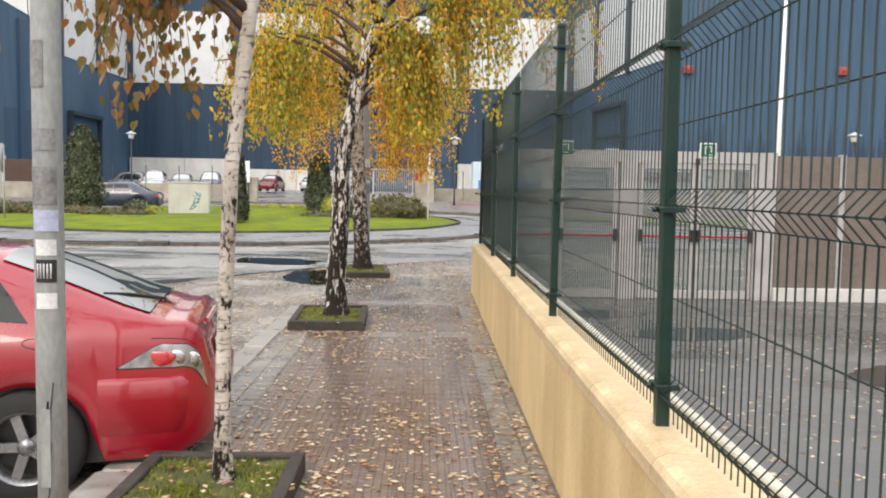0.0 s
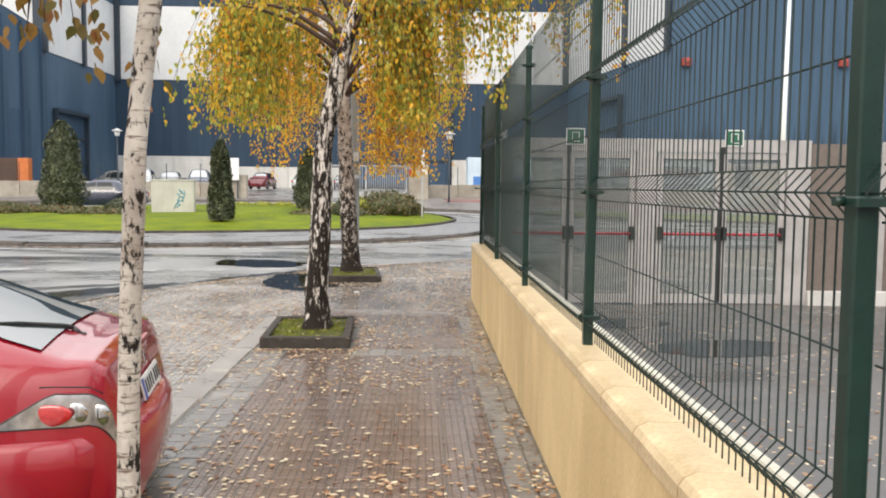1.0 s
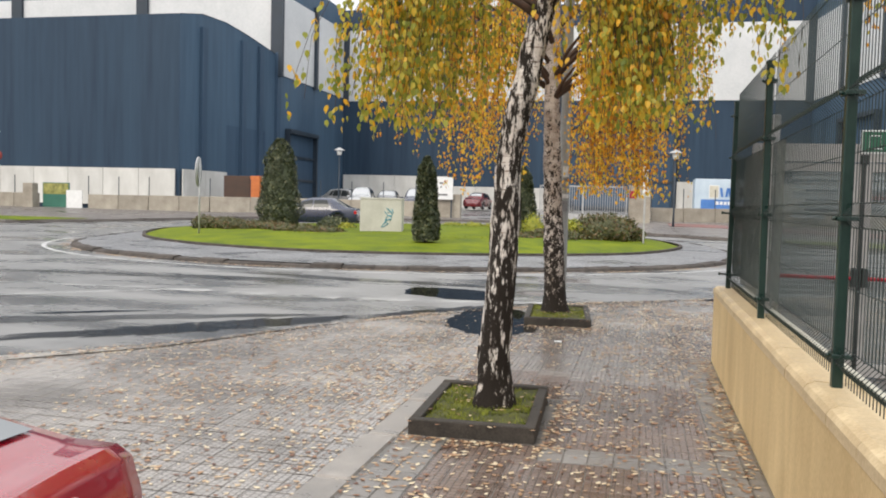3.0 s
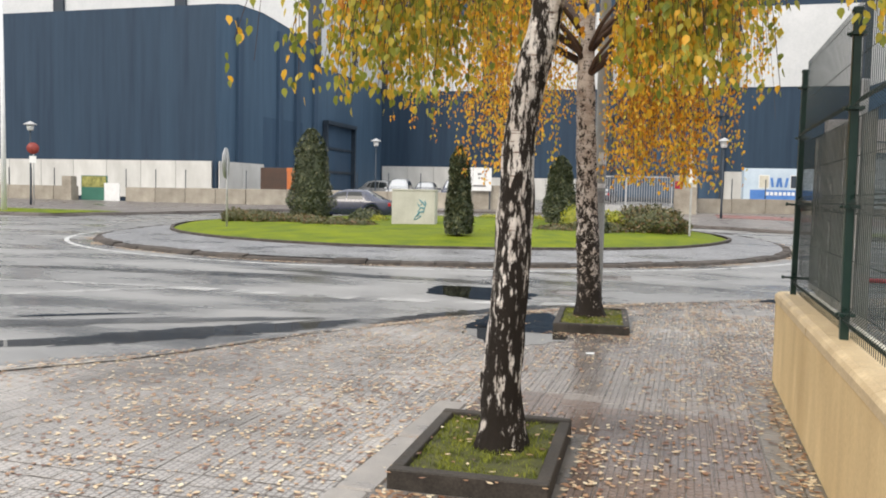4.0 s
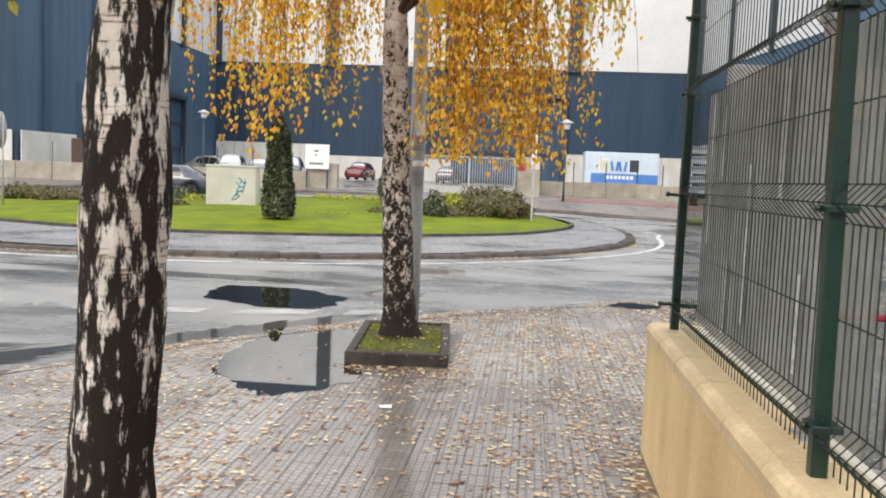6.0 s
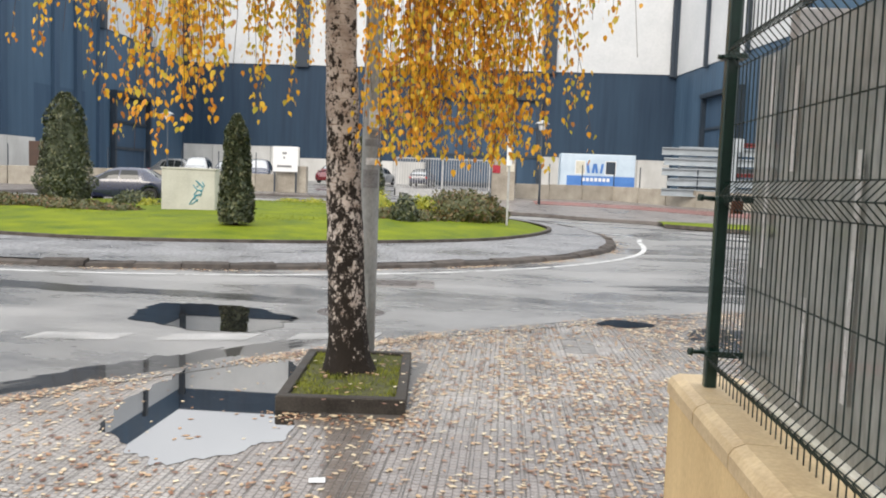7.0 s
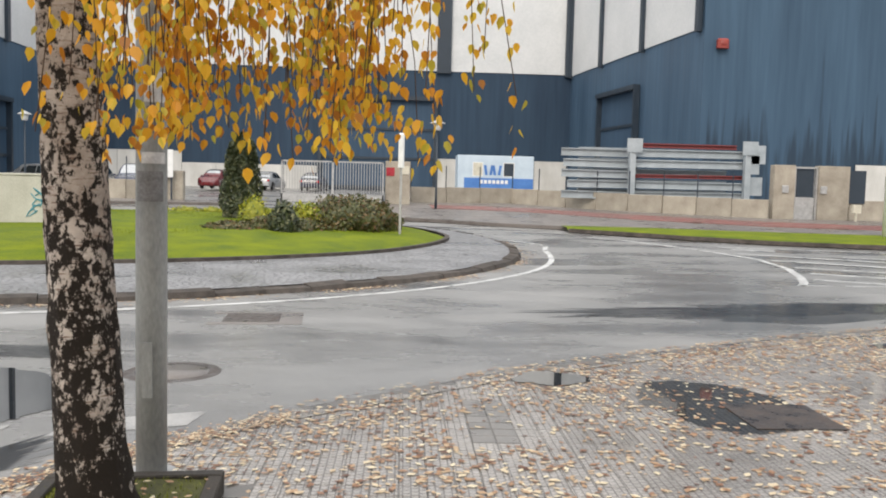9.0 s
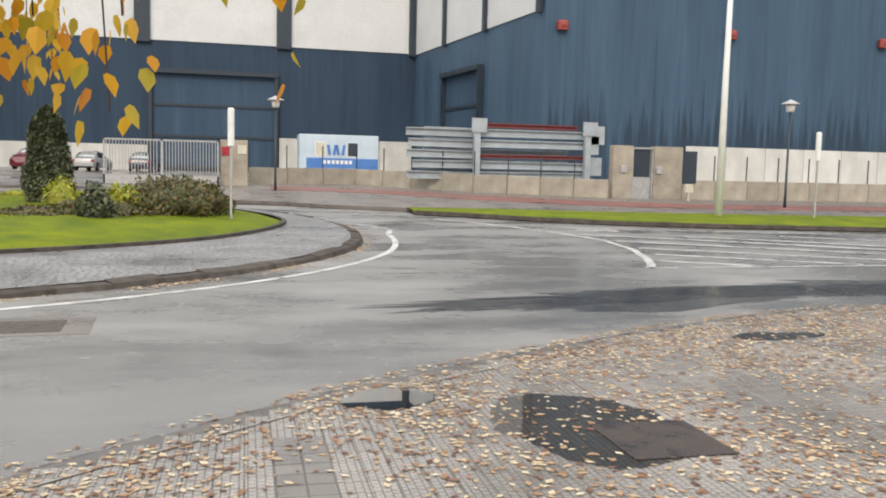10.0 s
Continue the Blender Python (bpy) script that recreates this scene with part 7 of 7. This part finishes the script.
POOLS = [  # x, y, half width, half length, turn, height, seed, label
    (-1.92, 15.10, 0.62, 1.38, 8, 0.0035, 1.0, "wide shallow rain puddle beside the tree pit"),
    (-5.5, 13.35, 2.4, 0.36, 47, -0.0600, 3.0, "long dark puddle in the gutter"),
    (-7.45, 14.05, 0.7, 0.09, 36, -0.0600, 4.0, "narrow dark puddle on the asphalt"),
    (-2.85, 16.30, 1.65, 0.27, 54, -0.0600, 5.0, "long dark puddle in the gutter"),
    (-3.3, 18.75, 1.15, 0.72, -35, -0.0600, 6.0, "rain puddle on the asphalt"),
    (2.62, 18.42, 0.62, 0.78, 12, 0.0035, 8.0, "shallow rain puddle round the manhole cover"),
    (5.8, 21.0, 0.55, 0.2, 4, 0.0035, 9.0, "shallow rain puddle on the paving"),
    (1.44, 19.20, 0.32, 0.24, 0, 0.0085, 15.0, "shallow rain puddle at the paving's edge"),
    (3.0, 9.4, 0.8, 0.45, 10, 0.008, 11.0, "rain puddle on the yard"),
    (2.3, 10.9, 0.6, 0.3, 0, 0.008, 12.0, "rain puddle on the yard"),
    (4.6, 7.4, 0.9, 0.4, 20, 0.008, 14.0, "rain puddle on the yard")]
for x, y, rx, ry, turn, z, seed, label in POOLS:
    puddle(x, y, rx, ry, turn, z, seed, label)


def in_pool(x, y):
    for px, py, rx, ry, turn, *_ in POOLS:
        c, s_ = math.cos(radians(turn)), math.sin(radians(turn))
        u, v = (x - px) * c + (y - py) * s_, -(x - px) * s_ + (y - py) * c
        if (u / rx) ** 2 + (v / ry) ** 2 < 1.1:
            return True
    return False


# darker, wetter sweeps of asphalt
DAMP = seen_through(material("soaked_asphalt", (0.04, 0.041, 0.043), (0.075, 0.076, 0.078), rough=0.22, scale=0.9, fine=150, bump=0.25, wet=0.1), 0.45)
for k, (x, y, rx, ry, turn) in enumerate(((7.2, 24.3, 5.0, 0.75, 9), (7.6, 24.5, 4.2, 0.5, 9), (12, 25.2, 4.5, 0.8, 4), (-5.5, 20.5, 3.0, 0.35, -4), (-9.5, 19.4, 3.0, 0.4, 8), (-7.0, 13.6, 2.4, 0.30, 30))):
    s = Shape()
    m = pose(x, y, -0.0635 + 0.0012 * k, 0, 0, turn)
    ring = []
    for i in range(120):
        a = 2 * math.pi * i / 120
        f = 1 + 0.5 * noise.noise(Vector((math.cos(a) * 2, math.sin(a) * 2, k * 3.1))) + 0.4 * noise.noise(Vector((math.cos(a) * 7, math.sin(a) * 7, k * 3.1)))
        ring.append(m @ Vector((rx * f * math.cos(a), ry * f * math.sin(a), 0)))
    s.add(ring, [tuple(range(120))])
    tagged(solid("wet_patch", s, DAMP, "dark soaked sweep of asphalt on the road", "wet patch", group="wet patches"), kind="stuff")

IRON = material("rusty_cast_iron", (0.022, 0.015, 0.012), (0.06, 0.04, 0.03), rough=0.5, scale=5, fine=60, bump=0.3, wet=0.2)
s = Shape()
s.box(-0.33, 0.33, -0.33, 0.33, 0, 0.005, c=0.002)
solid("manhole_cover", s, IRON, "square rusty brown manhole cover set in the paving", "manhole cover", pose(2.95, 18.05, 0.0045, 0, 0, 0))
s = Shape()
s.box(-0.34, 0.34, -0.34, 0.34, 0, 0.006, c=0.002)
cover = thing("manhole_cover", "dark square manhole cover with a pale concrete collar in the asphalt", "manhole cover", pose(-1.70, 22.65, -0.065, 0, 0, 5))
part("lid", s, IRON, cover)
s = Shape()
for a, b, c, d in ((-0.5, 0.62, -0.5, -0.345), (-0.5, 0.62, 0.345, 0.5), (0.345, 0.62, -0.345, 0.345)):
    s.box(a, b, c, d, 0, 0.004)
part("collar", s, PATH_GREY, cover)
round_cover = thing("manhole_cover", "round cast-iron manhole cover in cracked asphalt", "manhole cover", pose(-1.85, 19.55, -0.065))
s = Shape()
s.lathe([(0.0, 0.006), (0.30, 0.006), (0.305, 0.0)], 28)
part("lid", s, PATH_GREY, round_cover)
s = Shape()
s.lathe([(0.32, 0.005), (0.38, 0.008), (0.42, 0.0)], 28)
part("rim", s, IRON, round_cover)
gully = thing("drain_grate", "rusty gully grate at the road edge, half covered with leaves", "drain", pose(1.5, 19.74, -0.064, 0, 0, 24))
s = Shape()
for a, b, c, d in ((-0.30, 0.30, -0.10, -0.075), (-0.30, 0.30, 0.075, 0.10), (-0.30, -0.275, -0.075, 0.075), (0.275, 0.30, -0.075, 0.075)):
    s.box(a, b, c, d, 0, 0.022)
part("frame", s, IRON, gully)
for k in range(11):
    s = Shape()
    s.box(-0.262 + 0.05 * k, -0.238 + 0.05 * k, -0.075, 0.075, 0.004, 0.018)
    part("bar", s, IRON, gully)
s = Shape()
s.add([(-0.045, -0.03, 0.004), (0.04, -0.035, 0.0), (0.05, 0.03, 0.006), (-0.035, 0.04, 0.002), (0.0, 0.0, 0.012)], [(0, 1, 4), (1, 2, 4), (2, 3, 4), (3, 0, 4)])
solid("paper_scrap", s, SIGN_WHITE, "crumpled scrap of white paper on the wet paving", "litter", pose(-0.93, 13.6, 0.004, 0, 0, 20))

# ---- paving tiles ----
PITCH = 0.155


def in_pit(x, y):
    return -1.56 < x < -0.58 and (3.3 < y < 4.85 or 9.25 < y < 10.7 or 14.8 < y < 16.55)


def paved(x, y):
    if y > edge_y(x) - 0.14 or in_pit(x, y):
        return None
    if KERB_X0 - 0.07 < x < KERB_X1 + 0.07 and y < KERB_END + 0.08:
        return None
    if x > WALL_X0 - 0.07 and y < WALL_END + 0.08:
        return None
    if (KERB_X1 < x < -1.20 and y < KERB_END) or 0.50 < x < WALL_X0 and y < WALL_END or 0.62 < x < 0.94 and 17.4 < y < 18.4 or 9.0 < y < 9.28 and x > -0.6:
        return "plain"
    return "grooved"


def tile_mesh(shape, x, y, z, h, c=0.0035):
    a, b = h - c, h
    shape.add([(x - b, y - b, z - c), (x + b, y - b, z - c), (x + b, y + b, z - c), (x - b, y + b, z - c),
               (x - a, y - a, z), (x + a, y - a, z), (x + a, y + a, z), (x - a, y + a, z)],
              [(4, 5, 6, 7), (0, 1, 5, 4), (1, 2, 6, 5), (2, 3, 7, 6), (3, 0, 4, 7)])


one = Shape()
tile_mesh(one, 0, 0, 0, PITCH / 2 - 0.0026)
one_mesh = one.mesh("tile", TILE_ONE)
rest, bay, middle, plain = Shape(), Shape(), Shape(), Shape()
for i in range(-58, 105):
    for j in range(-30, 158):
        x, y = (i + 0.5) * PITCH, (j + 0.5) * PITCH
        kind_here = paved(x, y)
        if kind_here is None:
            continue
        lift = sunk(x, y) + random.uniform(-0.0012, 0.0012)
        if kind_here == "plain":
            tile_mesh(plain, x, y, lift + 0.001, PITCH / 2 - 0.004)
        elif -1.2 < x < 0.5 and 5.0 < y < 8.9:
            part("tile", one_mesh, None, pavement, at=pose(x, y, lift, random.uniform(-0.5, 0.5), random.uniform(-0.5, 0.5), 0))
        else:
            # tiles turn paler with distance: grazing sky reflection painted as colour
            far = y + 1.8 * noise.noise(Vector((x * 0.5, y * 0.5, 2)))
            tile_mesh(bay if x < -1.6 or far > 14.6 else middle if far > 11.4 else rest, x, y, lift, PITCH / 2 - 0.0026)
for j in range(60, 640):
    y = 2.0 + 0.105 * (j - 60)
    if y < WALL_END - 0.1:
        plain.add([(0.626, y, 0.0), (0.705, y, 0.0), (0.705, y + 0.1, 0.0), (0.626, y + 0.1, 0.0)], [(0, 1, 2, 3)])
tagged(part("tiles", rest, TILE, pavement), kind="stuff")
tagged(part("walk_tiles", middle, TILE_HALF_SHEEN, pavement), kind="stuff")
tagged(part("bay_tiles", bay, TILE_SHEEN, pavement), kind="stuff")
tagged(part("plain_pavers", plain, PAVER, pavement), kind="stuff")

# ---- fallen leaves ----
def litter(shape, x, y, z, size):
    a = random.uniform(0, 6.28)
    c, s_ = math.cos(a) * size, math.sin(a) * size
    k = random.uniform(0.7, 1.0)
    lift = random.uniform(0.01, 0.09) * size
    pts = ((1, 0, lift * 0.4), (0.15, k * 0.62, lift), (-0.9, 0, 0.002), (0.15, -k * 0.62, lift * 0.7), (0.1, 0, 0.002))
    shape.add([(x + c * u - s_ * v, y + s_ * u + c * v, z + w) for u, v, w in pts], [(0, 1, 4), (1, 2, 4), (2, 3, 4), (3, 0, 4)])


FALLEN = leaf_material("fallen_birch_leaf", ((0.0, (0.12, 0.045, 0.025)), (0.22, (0.30, 0.145, 0.07)), (0.45, (0.46, 0.28, 0.15)), (0.7, (0.61, 0.46, 0.29)), (1.0, (0.80, 0.70, 0.50))), 0.1, 0.45)
fallen = Shape()
count = 0
while count < 67000:
    x, y = random.uniform(-8, 13), random.uniform(-2.5, 23.2)
    if y > edge_y(x) + 0.4 or in_pit(x, y) and random.random() < 0.7 or WALL_X0 - 0.03 < x < WALL_X1 + 0.02 and y < WALL_END:
        continue
    if x > WALL_X1 and y < WALL_END and random.random() < 0.75:
        continue
    if in_pool(x, y) and random.random() < (0.94 if y > 13.6 and x < -1 else 0.6):
        continue
    d = 0.5 + 0.9 * noise.noise(Vector((x * 0.7, y * 0.5, 3))) + 0.4 * noise.noise(Vector((x * 2.2, y * 2.2, 7)))
    if 0.35 < x < WALL_X0 and y < WALL_END:
        d += 0.15
    if edge_y(x) - 1.2 < y and x > -3:
        d += 0.2
    if abs(y - edge_y(x)) < 0.25 and x < -1:
        d += 0.4
    if y > 15.5 and x > -0.5:
        d += 0.06
    if random.random() > d:
        continue
    litter(fallen, x, y, 0.098 if in_pit(x, y) else sunk(x, y) + 0.005 if y < edge_y(x) - 0.1 else -0.058, random.uniform(0.012, 0.033) * (1.25 if y > 15.5 and x > -0.5 else 1))
    count += 1
# drifts against the wall's foot and round the tree pits
for k in range(1300):
    x, y = WALL_X0 - 0.02 - abs(random.gauss(0, 0.10)), random.uniform(1.0, WALL_END)
    if noise.noise(Vector((x * 2, y * 1.3, 12))) + random.uniform(-0.25, 0.35) > 0:
        litter(fallen, x, y, 0.006, random.uniform(0.014, 0.032))
for k in range(700):
    y0 = (3.35, 9.30, 14.85)[k % 3]
    if random.random() < 0.5:
        x, y = -0.64 + abs(random.gauss(0, 0.10)), y0 + random.uniform(-0.1, 1.35)
    else:
        x, y = random.uniform(-1.55, -0.55), y0 - 0.03 - abs(random.gauss(0, 0.10))
    litter(fallen, x, y, 0.006, random.uniform(0.014, 0.032))
for k in range(2800):
    x = random.uniform(-3.6, -0.6)
    y = edge_y(x) - 0.22 + random.gauss(0, 0.12)
    if noise.noise(Vector((x * 1.5, y * 1.5, 8))) + random.uniform(-0.2, 0.45) > 0:
        litter(fallen, x, y, 0.008, random.uniform(0.010, 0.024))
for k in range(90):
    litter(fallen, 1.5 + random.gauss(0, 0.16), 19.74 + random.gauss(0, 0.07), -0.036, random.uniform(0.012, 0.03))
for k in range(5000):
    a, r = random.uniform(-2.9, 0.35), RR + 0.02 + abs(random.gauss(0, 0.16))
    if noise.noise(Vector((a * 9, 0, 4))) + random.uniform(-0.3, 0.3) < 0:
        continue
    x, y = ring_point(r, a)
    litter(fallen, x, y, rise(y) - 0.058, random.uniform(0.02, 0.045))
tagged(solid("fallen_leaves", fallen, FALLEN, "wet brown and yellow birch leaves scattered over the paving", "leaves"), kind="stuff")
